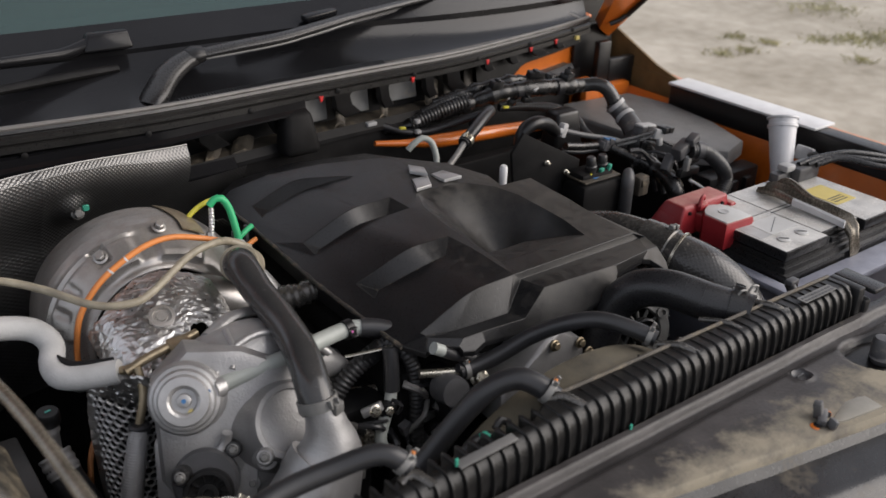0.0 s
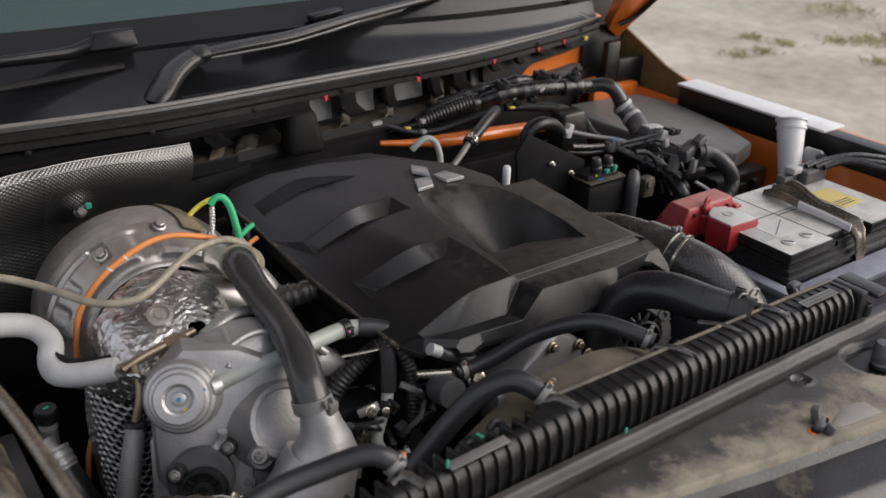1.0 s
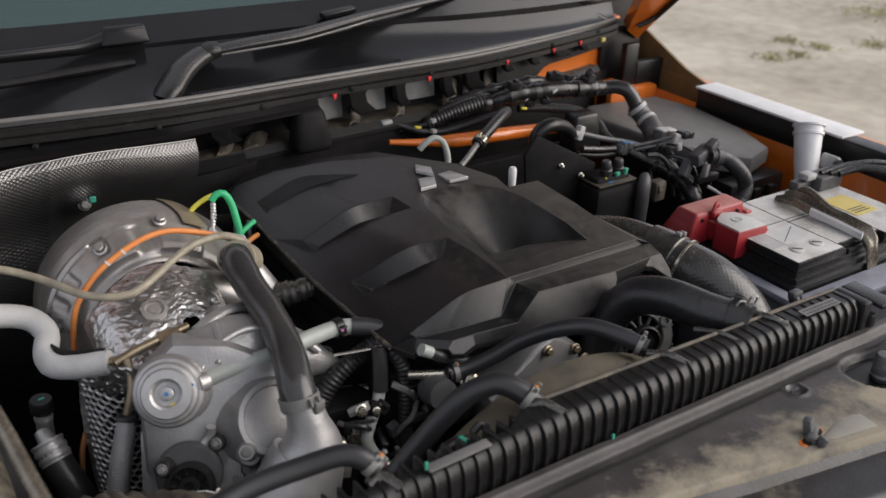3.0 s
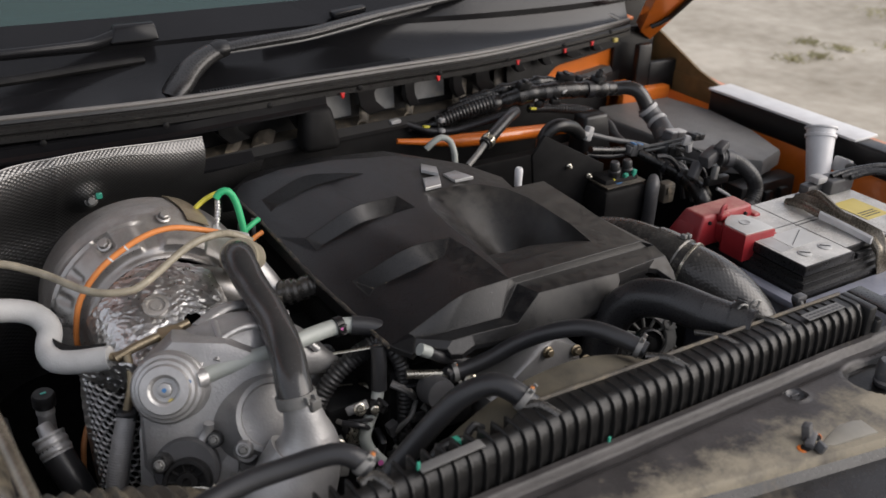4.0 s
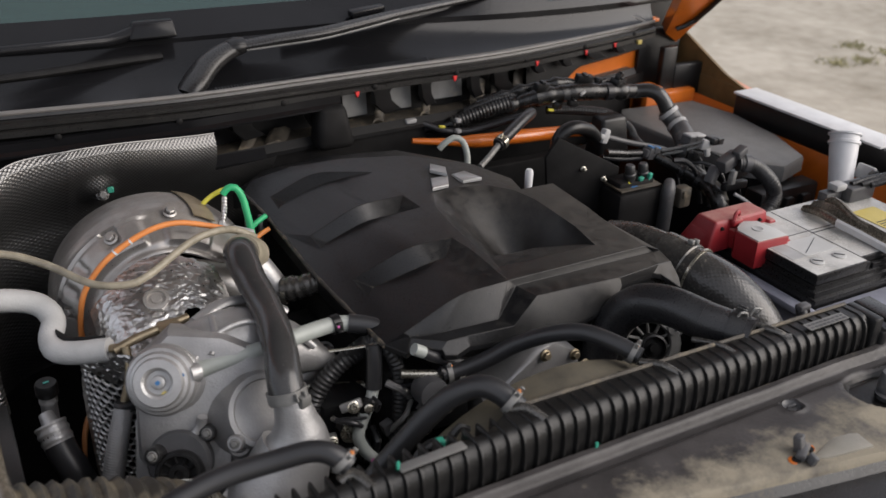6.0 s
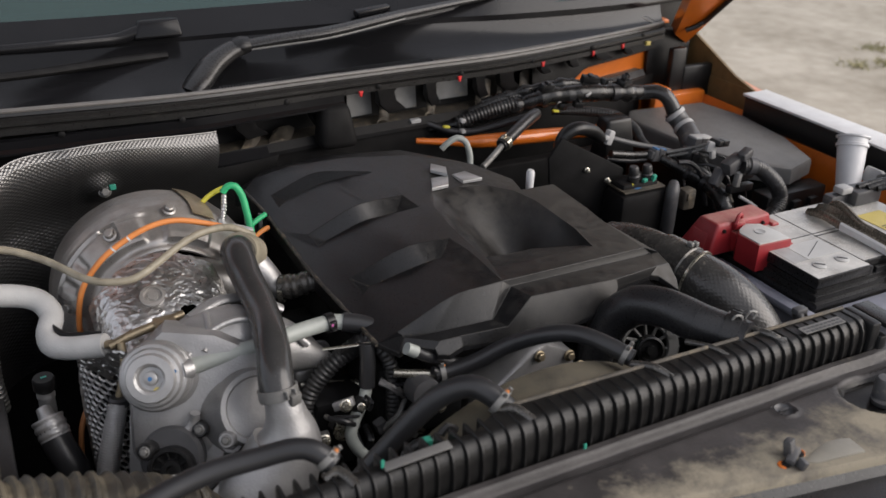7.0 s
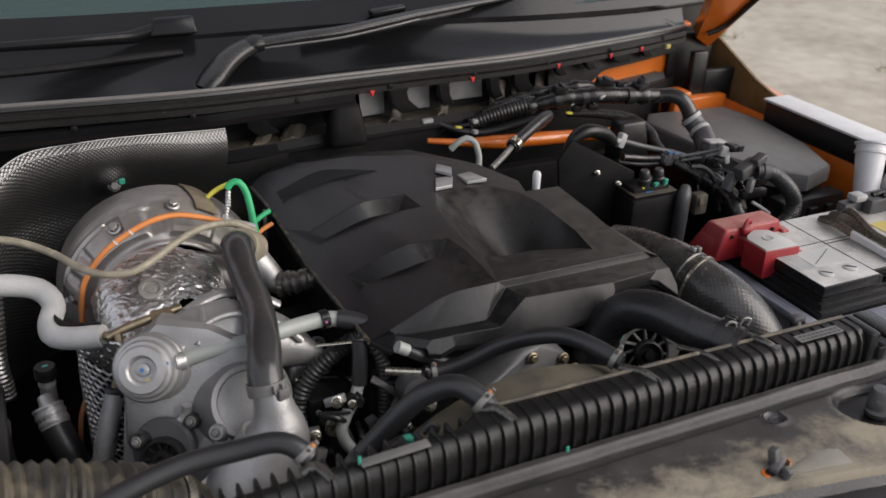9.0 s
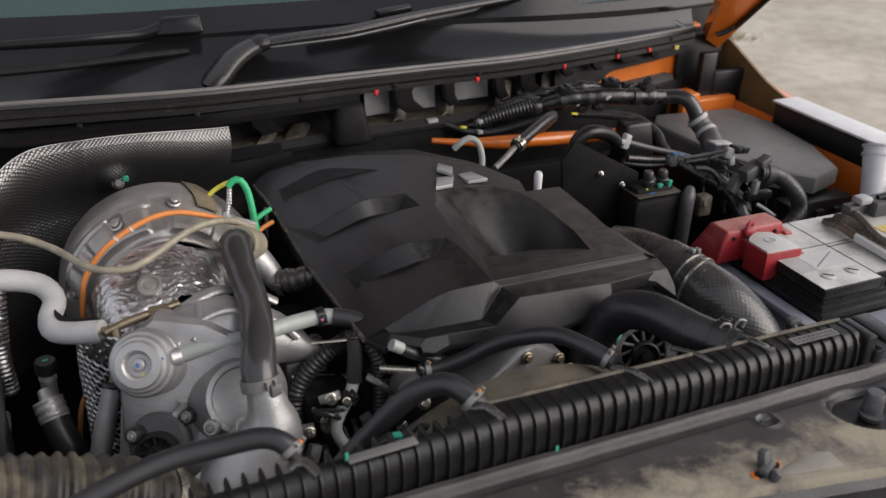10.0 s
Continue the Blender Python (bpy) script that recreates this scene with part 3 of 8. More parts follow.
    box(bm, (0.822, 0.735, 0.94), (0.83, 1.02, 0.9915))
    part("fender_inner_flange", bm, "shaded_orange", T, "inner flange of the fender, in a shade-darkened orange")
    # left inner fender and outer skin
    bm = B()
    field(bm, span(-0.35, 0.92, 30), span(0, 1, 10), lambda y, v: Vector((-0.80 + 0.06 * v, y, 0.985 - 0.5 * v)))
    part("inner_fender", bm, "dark", T, "dark inner fender")
    bm = B()
    rows_f = []
    for y, z in top:
        rows_f.append([bm.verts.new((-0.80 - u, y, z + w)) for u, w in zip(us, zs)])
    for a, b in zip(rows_f, rows_f[1:]):
        for i in range(len(us) - 1):
            bm.faces.new((a[i], b[i], b[i + 1], a[i + 1]))
    part("fender", bm, "orange", T, "orange painted front fender")
    # floor of the bay, wheels, cab
    bm = B()
    box(bm, (-0.78, -0.40, 0.40), (0.78, 0.95, 0.43))
    part("underbody", bm, "dark", T)
    for sx in (-1, 1):
        for y in (0.12, 3.0):
            bm = B()
            lathe(bm, [(0.22, -0.11), (0.34, -0.11), (0.375, -0.08), (0.38, 0.0), (0.375, 0.08), (0.34, 0.11), (0.22, 0.11)], (sx * 0.80, y, 0.375), (1, 0, 0), 40, close=False)
            w = part("wheel", bm, "tyre", T, "black tyre on a steel rim")
            bm = B()
            lathe(bm, [(0, 0.03), (0.06, 0.03), (0.10, 0.06), (0.19, 0.05), (0.225, 0.09)], (sx * 0.80, y, 0.375), (sx, 0, 0), 32)
            part("rim", bm, "steel", w)
    bm = B()
    field(bm, span(-0.80, 0.80, 24), span(0, 1, 16), lambda x, v: Vector((x * (1 - 0.12 * v), glass_y(x) + 0.004 + 0.78 * v - 0.02 * math.sin(math.pi * v), 1.168 + 0.52 * v)))
    me_bm = B()
    bm.to_mesh(tmp := bpy.data.meshes.new("sheet"))
    bm.free()
    me_bm.from_mesh(tmp)
    g = part("windscreen", me_bm, "glass", T, "windscreen glass, teal from its tint and a painted sky reflection")
    g.visible_shadow = False
    bm = B()
    field(bm, span(-0.80, 0.80, 24), [0, 1], lambda x, v: Vector((x, glass_y(x) - 0.008 + 0.045 * v, 1.172 + 0.030 * v - 0.028 * max(0, x) / 0.7 * (1 - v))), 0.01)
    part("windscreen_edge", bm, "cowl", T, "black lower edge of the windscreen")
    bm = B()
    box(bm, (-0.70, 1.10, 1.05), (0.70, 1.9, 1.12), 0.02)
    part("dashboard", bm, "black", T, "black dashboard top")
    bm = B()
    box(bm, (-0.70, 1.66, 1.70), (0.70, 3.0, 1.74), 0.02)
    part("roof", bm, "orange", T, "orange roof")
    for sx in (-1, 1):
        bm = B()
        tube(bm, [(sx * 0.83, 0.98, 1.12), (sx * 0.78, 1.3, 1.40), (sx * 0.70, 1.68, 1.72)], 0.035, 10)
        part("windscreen_pillar", bm, "orange", T)
        bm = B()
        box(bm, (sx * 0.90 - 0.03, 1.15, 0.40), (sx * 0.90 + 0.03, 4.9, 1.15), 0.03)
        part("side_panel", bm, "orange", T)
    bm = B()
    box(bm, (-0.88, 3.0, 0.62), (0.88, 4.9, 0.66), 0.01)
    part("bed_floor", bm, "dark", T)
    bm = B()
    box(bm, (-0.90, 4.86, 0.50), (0.90, 4.92, 1.15), 0.02)
    part("tailgate", bm, "orange", T)
    bm = B()
    box(bm, (-0.86, -0.44, 0.42), (0.86, -0.34, 0.86), 0.04, 4)
    part("bumper", bm, "black", T, "black front bumper")
    bm = B()
    box(bm, (-0.70, 2.95, 1.05), (0.70, 3.0, 1.72), 0.01)
    part("cab_back", bm, "dark", T)
    # raised bonnet
    ang = radians(45)
    hinge = Vector((0, 0.935, 1.075))
    bm = B()
    way = Vector((0, -math.cos(ang), math.sin(ang)))
    nor = Vector((0, math.sin(ang), math.cos(ang)))

    def hood(x, v):
        side = abs(x) / 0.80
        start = max(0.0, 0.925 - seal_y(x)) + 0.13 * smooth01((0.745 - abs(x)) / 0.05)
        return hinge + way * (start + (1.26 - start) * v) + nor * (0.045 * math.cos(side * 1.4) - 0.02) + Vector((x * (1 + 0.02 * v), 0, 0))

    field(bm, span(-0.785, 0.785, 30), span(0, 1, 14), hood)
    r = bmesh.ops.extrude_face_region(bm, geom=bm.faces[:])
    for v in r["geom"]:
        if isinstance(v, bmesh.types.BMVert):
            v.co -= nor * 0.022
    hood_ob = part("bonnet", bm, "orange", T, "raised orange bonnet")
    # Unseen liner, added to cut orange bounce and keep overhead reflections dark
    bm = B()
    field(bm, span(-0.69, 0.69, 30), span(0.06, 0.985, 16), lambda x, v: hood(x, v) - nor * (0.030 + 0.006 * math.cos(x * 18) * math.cos(v * 16)), 0.0)
    part("bounce_liner", bm, "dark", hood_ob, "unseen dark liner added to cut the bonnet's orange bounce")
    for sx in (-1, 1):
        bm = B()
        tube(bm, [hood(sx * 0.742, 0.035) - nor * 0.026, hood(sx * 0.760, 0.06) - nor * 0.027, hood(sx * 0.768, 0.12) - nor * 0.027, hood(sx * 0.770, 0.5) - nor * 0.027], 0.005, 8)
        part("bonnet_seal", bm, "seal", hood_ob, "black rubber edge seal")
    bm = B()
    tube(bm, [(0.70, 0.915, 1.092), (0.66, 0.925, 1.110), (0.60, 0.935, 1.130), (0.55, 0.955, 1.150), (0.54, 0.99, 1.18)], [0.014, 0.020, 0.024, 0.026, 0.024], 14, flat=0.7)
    part("cowl_corner", bm, "black", T, "black plastic cowl corner")
    return T


M["palestrip"] = material("pale_gloss_strip", (0.60, 0.60, 0.60), 0.35, vary=0.08, bump=0.0, coat=0.2)
M["padgrey"] = material("wiped_pad", (0.19, 0.178, 0.15), 0.4, vary=0.15, dust=0.35, dust_col=(0.2, 0.18, 0.14), dust_size=25)
# Shaded copy of the orange paint, olive-brown where the flange lies in shade
M["shaded_orange"] = material("shaded_orange_paint", (0.15, 0.098, 0.04), 0.5, vary=0.2, dust=0.3, dust_col=(0.16, 0.13, 0.08))


# ---- front support panel ----
def build_front_panel():
    T = thing("radiator_cover_panel", (0, -0.2, 0.9), "dusty black plastic panel in front of the radiator", "panel")

    def ledge(x):
        return -0.133 - 0.172 * max(-0.35, min(0.30, x))

    def h(x, y):
        z = 1.000
        z -= 0.014 * smooth01((y + 0.060) / 0.018) - 0.008 * smooth01((y + 0.036) / 0.008)
        z -= 0.004 * smooth01((-0.095 - y) / 0.05)
        step = ledge(x)
        z -= 0.016 * smooth01((step - y) / 0.008)
        z -= 0.02 * smooth01((step - 0.05 - y) / 0.03)
        d = math.hypot((x - 0.19) / 0.055, (y + 0.082) / 0.040)
        z -= 0.016 * smooth01((1 - d) / 0.25)
        d = math.hypot(x - 0.069, y + 0.065)
        z -= 0.004 * smooth01((0.0105 - d) / 0.002) - 0.002 * smooth01(1 - abs(d - 0.012) / 0.003)
        z -= 0.35 * max(0.0, -0.26 - y)
        return z + 0.0012 * noise.noise(Vector((x * 20, y * 20, 0)))

    bm = B()
    def place(x, v, a, b):
        y = a + (b - a) * v
        return Vector((x, y, h(x, y)))

    field(bm, span(-0.80, 0.80, 360), span(0, 1, 70), lambda x, v: place(x, v, ledge(x) - 0.004, -0.0225), 0.03)
    part("panel", bm, "panel", T, "dusty black plastic moulding")
    bm = B()
    field(bm, span(-0.80, 0.80, 160), span(0, 1, 40), lambda x, v: place(x, v, -0.36, ledge(x) - 0.004), 0.03)
    part("lower_panel", bm, "battery", T, "cleaner black lower moulding")
    # Lining is free of dust and also paints the recess's shade
    bm = B()
    field(bm, span(0, 2 * math.pi, 48), span(0.0, 0.86, 14), lambda a, r: Vector((0.19 + 0.056 * r * math.cos(a), -0.082 + 0.041 * r * math.sin(a), h(0.19 + 0.056 * r * math.cos(a), -0.082 + 0.041 * r * math.sin(a)) + 0.0008)))
    part("hollow", bm, "tank", T, "dust-free dark lining that deepens the recess's shade")
    bm = B()
    prism(bm, [(0.028, -0.127), (0.076, -0.113), (0.094, -0.122), (0.092, -0.142), (0.040, -0.134)], 0.004, pose(0, 0, 0.9945, 0, 0, 0), 0.0015)
    part("pad", bm, "padgrey", T, "wiped raised pad")
    bm = B()
    lathe(bm, [(0, -0.003), (0.004, -0.003), (0.0075, -0.002), (0.009, 0.0), (0.0092, -0.006)], (0.069, -0.065, 1.0), (0, 0, 1), 24)
    box(bm, (0.0635, -0.0658, 0.998), (0.0745, -0.0642, 1.0005), 0.0003)
    part("push_pin", bm, "conn", T, "round plastic fastener")
    bm = B()
    lathe(bm, [(0.010, 0.001), (0.012, 0.002), (0.012, 0.0), (0.010, -0.004)], (0.183, -0.088, 0.99), (0, 0, 1), 20)
    lathe(bm, [(0, 0.0225), (0.008, 0.022), (0.010, 0.018), (0.010, -0.004)], (0.188, -0.083, 0.99), (0, 0, 1), 20)
    part("grommet", bm, "conn", T, "grey rubber stop")
    # orange lamp clip standing out of the panel
    C = thing("retaining_clip", (0.024, -0.12, 1.0), "black plastic clip in an opening with orange edges", "clip")
    bm = B()
    box(bm, (-0.005, -0.004, 0.0), (0.005, 0.004, 0.016), 0.0015, 2, pose(0.022, -0.117, 1.0, -12, 0, 20))
    box(bm, (-0.012, -0.006, 0.0), (0.012, 0.003, 0.007), 0.002, 2, pose(0.022, -0.119, 0.998, 0, 0, 30))
    box(bm, (-0.003, -0.009, 0.0), (0.003, 0.000, 0.009), 0.001, 2, pose(0.020, -0.127, 0.998, 10, 20, 0))
    part("clip_body", bm, "conn", C, "dark grey plastic clip")
    for dx in (-0.0135, 0.0135):
        bm = B()
        lathe(bm, [(0, 0.0006), (0.0042, 0.0006), (0.0046, 0.0), (0.0046, -0.004)], (0.022 + dx, -0.120 + dx * 0.2, 0.9985), (0, 0, 1), 16)
        part("edge", bm, "orange", C, "orange painted edge")
        bm = B()
        lathe(bm, [(0, 0.0015), (0.0042, 0.0015), (0.0042, 0.0)], (0.022 + dx * 0.82, -0.1215 + dx * 0.2, 0.9985), (0, 0, 1), 14)
        part("opening", bm, "dark", C, "dark opening")
    # grille openings lower down
    for k in range(5):
        bm = B()
        x = -0.15 + 0.062 * k
        prism(bm, [(-0.022, -0.010), (0.016, -0.012), (0.022, 0.002), (0.015, 0.010), (-0.018, 0.011)], 0.003, pose(x, -0.222 + 0.07 * (x), 0.958, -8, 0, 12), 0.001)
        part("air_slot", bm, "dark", T, "dark air slot")
    return T


# ---- radiator tank ----
TANK = [(0.021, 0.985), (0.021, 1.028), (0.018, 1.0325), (-0.002, 1.0335), (-0.0075, 1.0322), (-0.0125, 1.0283), (-0.0155, 1.0222), (-0.0168, 1.013), (-0.0170, 0.985), (-0.016, 0.93), (0.021, 0.93)]


def tank_z(x):
    return -0.012 * (x + 0.35) - 0.042 * max(0.0, -0.18 - x)


def build_radiator():
    T = thing("radiator", (0, 0, 0.6), "black plastic radiator tank with moulded ribs", "radiator")
    bm = B()
    ends = [(-0.52, 0.005), (-0.235, 0.005), (-0.205, 0.021), (-0.18, 0.021), (0.238, 0.021)]
    rings = [[bm.verts.new((x, min(y, back - (0.003 if y == 0.018 else 0)), z + tank_z(x))) for y, z in TANK] for x, back in ends]
    k = len(TANK)
    for ra, rb in zip(rings, rings[1:]):
        for j in range(k):
            bm.faces.new((ra[j], rb[j], rb[(j + 1) % k], ra[(j + 1) % k]))
    bm.faces.new(rings[0][::-1])
    bm.faces.new(rings[-1])
    tank = part("tank", bm, "tank", T, "black plastic tank")
    bm = B()
    box(bm, (-0.50, -0.012, 0.50), (0.23, 0.016, 0.935))
    part("core", bm, "dark", T, "dark radiator core")
    # one rib, shared by all
    outer = [(0.017, 1.000), (0.0175, 1.0326), (0.012, 1.0343), (-0.004, 1.0350), (-0.0100, 1.0338), (-0.0155, 1.0302), (-0.0188, 1.0240), (-0.0205, 1.012), (-0.0208, 0.985), (-0.0208, 0.95), (-0.0155, 0.95)]
    bm = B()
    k = len(outer)
    rows = []
    for w, cut in ((-0.0024, 0.0050), (-0.0016, 0.0018), (-0.0009, 0.0002), (0.0, 0.0), (0.0008, 0.0002), (0.0014, 0.0018), (0.0020, 0.0050)):
        rows.append([bm.verts.new((w, y + cut * (0.9 if y < 0 else -0.5), z - cut * (0.7 if z > 1.03 else 0))) for y, z in outer])
    for a, b in zip(rows, rows[1:]):
        for j in range(k):
            bm.faces.new((a[j], b[j], b[(j + 1) % k], a[(j + 1) % k]))
    bm.faces.new(rows[0][::-1])
    bm.faces.new(rows[-1])
    bmesh.ops.recalc_face_normals(bm, faces=bm.faces)
    me = bpy.data.meshes.new("rib")
    bm.to_mesh(me)
    bm.free()
    me.materials.append(M["tank"])
    me.polygons.foreach_set("use_smooth", [True] * len(me.polygons))
    me.set_sharp_from_angle(angle=radians(50))
    rng = random.Random(2)
    for n in range(-11, 42):
        x = -0.350 + 0.01413 * n
        o = new("rib", me)
        o.parent = tank
        o.location = (x, rng.uniform(-0.0004, 0.0004), tank_z(x))
    bm = B()
    tube(bm, [(0, 0.018, 1.022), (0, 0.025, 1.025), (0, 0.031, 1.0215)], [0.003, 0.0032, 0.002], 8)
    me = bpy.data.meshes.new("rear_fin")
    bm.to_mesh(me)
    bm.free()
    me.materials.append(M["tank"])
    for n in range(-2, 40):
        x = -0.345 + 0.01413 * n
        if n % 9 != 4 and x > -0.2:
            o = new("rear_fin", me)
            o.parent = tank
            o.location = (x, rng.uniform(-0.002, 0.001), tank_z(x))
    bm = B()
    tube(bm, [(x, 0.0185, 1.0335 + tank_z(x)) for x in span(-0.20, 0.236, 24)], 0.0021, 8, step=0.02, rough=0.25)
    part("rear_bead", bm, "tan", tank, "dust-coated crimped edge")
    bm = B()
    tube(bm, [(x, -0.0215, 0.9905) for x in span(-0.45, 0.236, 24)], 0.0016, 6, step=0.02, rough=0.4)
    part("front_bead", bm, "tan", tank, "dust-coated lower edge")
    # right-hand bracket
    bm = B()
    box(bm, (0.238, -0.022, 0.94), (0.252, 0.020, 1.026), 0.003)
    box(bm, (0.250, -0.026, 0.95), (0.262, 0.024, 1.010), 0.003)
    part("end_cap", bm, "black", T, "black end bracket")
    bm = B()
    box(bm, (0.258, -0.030, 1.0165), (0.284, 0.024, 1.0225), 0.002, 2)
    box(bm, (0.262, 0.045, 0.86), (0.44, 0.062, 0.905), 0.003, 2)
    box(bm, (0.262, -0.04, 0.86), (0.55, 0.045, 0.925), 0.004, 2)
    part("mount", bm, "battery", T, "dusty grey mounting bracket")
    # stickers
    bm = B()
    box(bm, (0.150, -0.010, 1.0375 + tank_z(0.18)), (0.208, 0.002, 1.0382 + tank_z(0.18)))
    lab = part("sticker", bm, "clamp", tank, "small printed grey sticker")
    for i in range(2):
        bm = B()
        for j in range(9):
            box(bm, (0.153 + j * 0.006, -0.0085 + i * 0.005, 1.0383 - 0.0064), (0.157 + j * 0.006, -0.006 + i * 0.005, 1.0386 - 0.0064))
        part("print_line", bm, "conn", lab)
    bm = B()
    box(bm, (-0.031, -0.005, 0.0), (0.031, 0.005, 0.0016), 0.0005, 2, pose(-0.2945, -0.008, 1.0366 + tank_z(-0.2945), 0, -1.7, 1))
    part("sticker", bm, "greylid", tank, "pale worn sticker strip")
    bm = B()
    box(bm, (-0.285, 0.018, 0.985), (-0.258, 0.038, 1.003), 0.004)
    tube(bm, [(-0.290, 0.028, 0.99), (-0.282, 0.030, 1.006), (-0.262, 0.030, 1.008), (-0.250, 0.028, 0.994)], 0.0055, 10)
    part("clip", bm, "black", tank, "black plastic clip behind the tank")
    bm = B()
    box(bm, (-0.272, 0.022, 1.009), (-0.264, 0.030, 1.016), 0.001)
    part("paint_mark", bm, "wgreen", tank, "green paint mark")
    # spigots
    for x, y, r, ln in ((0.118, 0.0, 0.0042, 0.045), (0.046, 0.004, 0.0030, 0.036), (-0.031, 0.000, 0.0042, 0.030), (-0.188, 0.0, 0.005, 0.022), (-0.358, -0.004, 0.005, 0.012)):
        bm = B()
        z = 1.034 + tank_z(x)
        tube(bm, [(x + 0.008, y - 0.006, z - 0.004), (x, y + 0.012, z), (x - 0.012, y + ln, z - 0.004)], r, 14)
        part("spigot", bm, "mottled", tank, "dust-coated moulded spigot")
    for k, (x, y, z) in enumerate(((-0.133, -0.0235, 0.995), (-0.326, -0.008, 1.0345))):
        bm = B()
        box(bm, (x - 0.0015, y - 0.001, z - 0.004), (x + 0.0015, y + 0.001, z + 0.004), 0.0005)
        part("paint_mark", bm, "wgreen", tank, "green paint mark")
    # small sensor with bracket behind the tank
    S = thing("tank_fitting", (0.17, 0.045, 1.0), "black fitting with a grey cap behind the tank", "fitting")
    bm = B()
    tube(bm, [(0.178, 0.016, 1.010), (0.180, 0.026, 1.022), (0.186, 0.034, 1.024), (0.196, 0.036, 1.018)], 0.0062, 12)
    part("neck", bm, "black", S)
    bm = B()
    box(bm, (0.176, 0.026, 1.026), (0.192, 0.036, 1.033), 0.002)
    part("cap", bm, "conn", S, "grey cap")
    return T


# ---- fan shroud, pulleys ----
def build_fan():
    T = thing("fan_shroud", (-0.1, 0.07, 0.7), "dust-covered round plastic fan shroud", "fan shroud")
    bm = B()
    lathe(bm, [(0.205, 0.006), (0.212, 0.030), (0.208, 0.055), (0.19, 0.062), (0.150, 0.060), (0.06, 0.055), (0, 0.055)], (-0.125, 0.022, 0.815), (0, 1, 0.08), 64, close=False)
    part("shroud_ring", bm, "shroud", T, "dusty curved ring")
    bm = B()
    box(bm, (-0.50, 0.018, 0.50), (0.23, 0.034, 0.985), 0.004)
    part("shroud_plate", bm, "shroud", T, "dusty flat plate")
    for k in range(7):
        x = -0.245 + 0.06 * k
        bm = B()
        tube(bm, [(x - 0.008, 0.030, 1.012), (x, 0.032, 1.017), (x + 0.008, 0.030, 1.012)], 0.004, 8)
        part("shroud_tab", bm, "black", T)
    return T


M["meshsteel"] = material("blackened_mesh", (0.42, 0.415, 0.41), 0.40, metal=0.5, vary=0.3, bump=0.2)


# ---- engine cover ----
def bent(a, c, d, n=6):
    """Points from a to d past the rounded corner c."""
    a, c, d = Vector(a), Vector(c), Vector(d)
    p, q = a.lerp(c, 0.70), c.lerp(d, 0.30)
    curve = [p.lerp(c, t).lerp(c.lerp(q, t), t) for t in (i / n for i in range(n + 1))]
    return [a, a.lerp(p, 0.5)] + curve + [q.lerp(d, 0.5), d]


def facets(bm, *rings):
    """Faces on corner points; equal corners are welded later."""
    for ring in rings:
        bm.faces.new([bm.verts.new(q) for q in ring])


def strip(bm, a, b):
    for i in range(len(a) - 1):
        facets(bm, (a[i], a[i + 1], b[i + 1], b[i]))


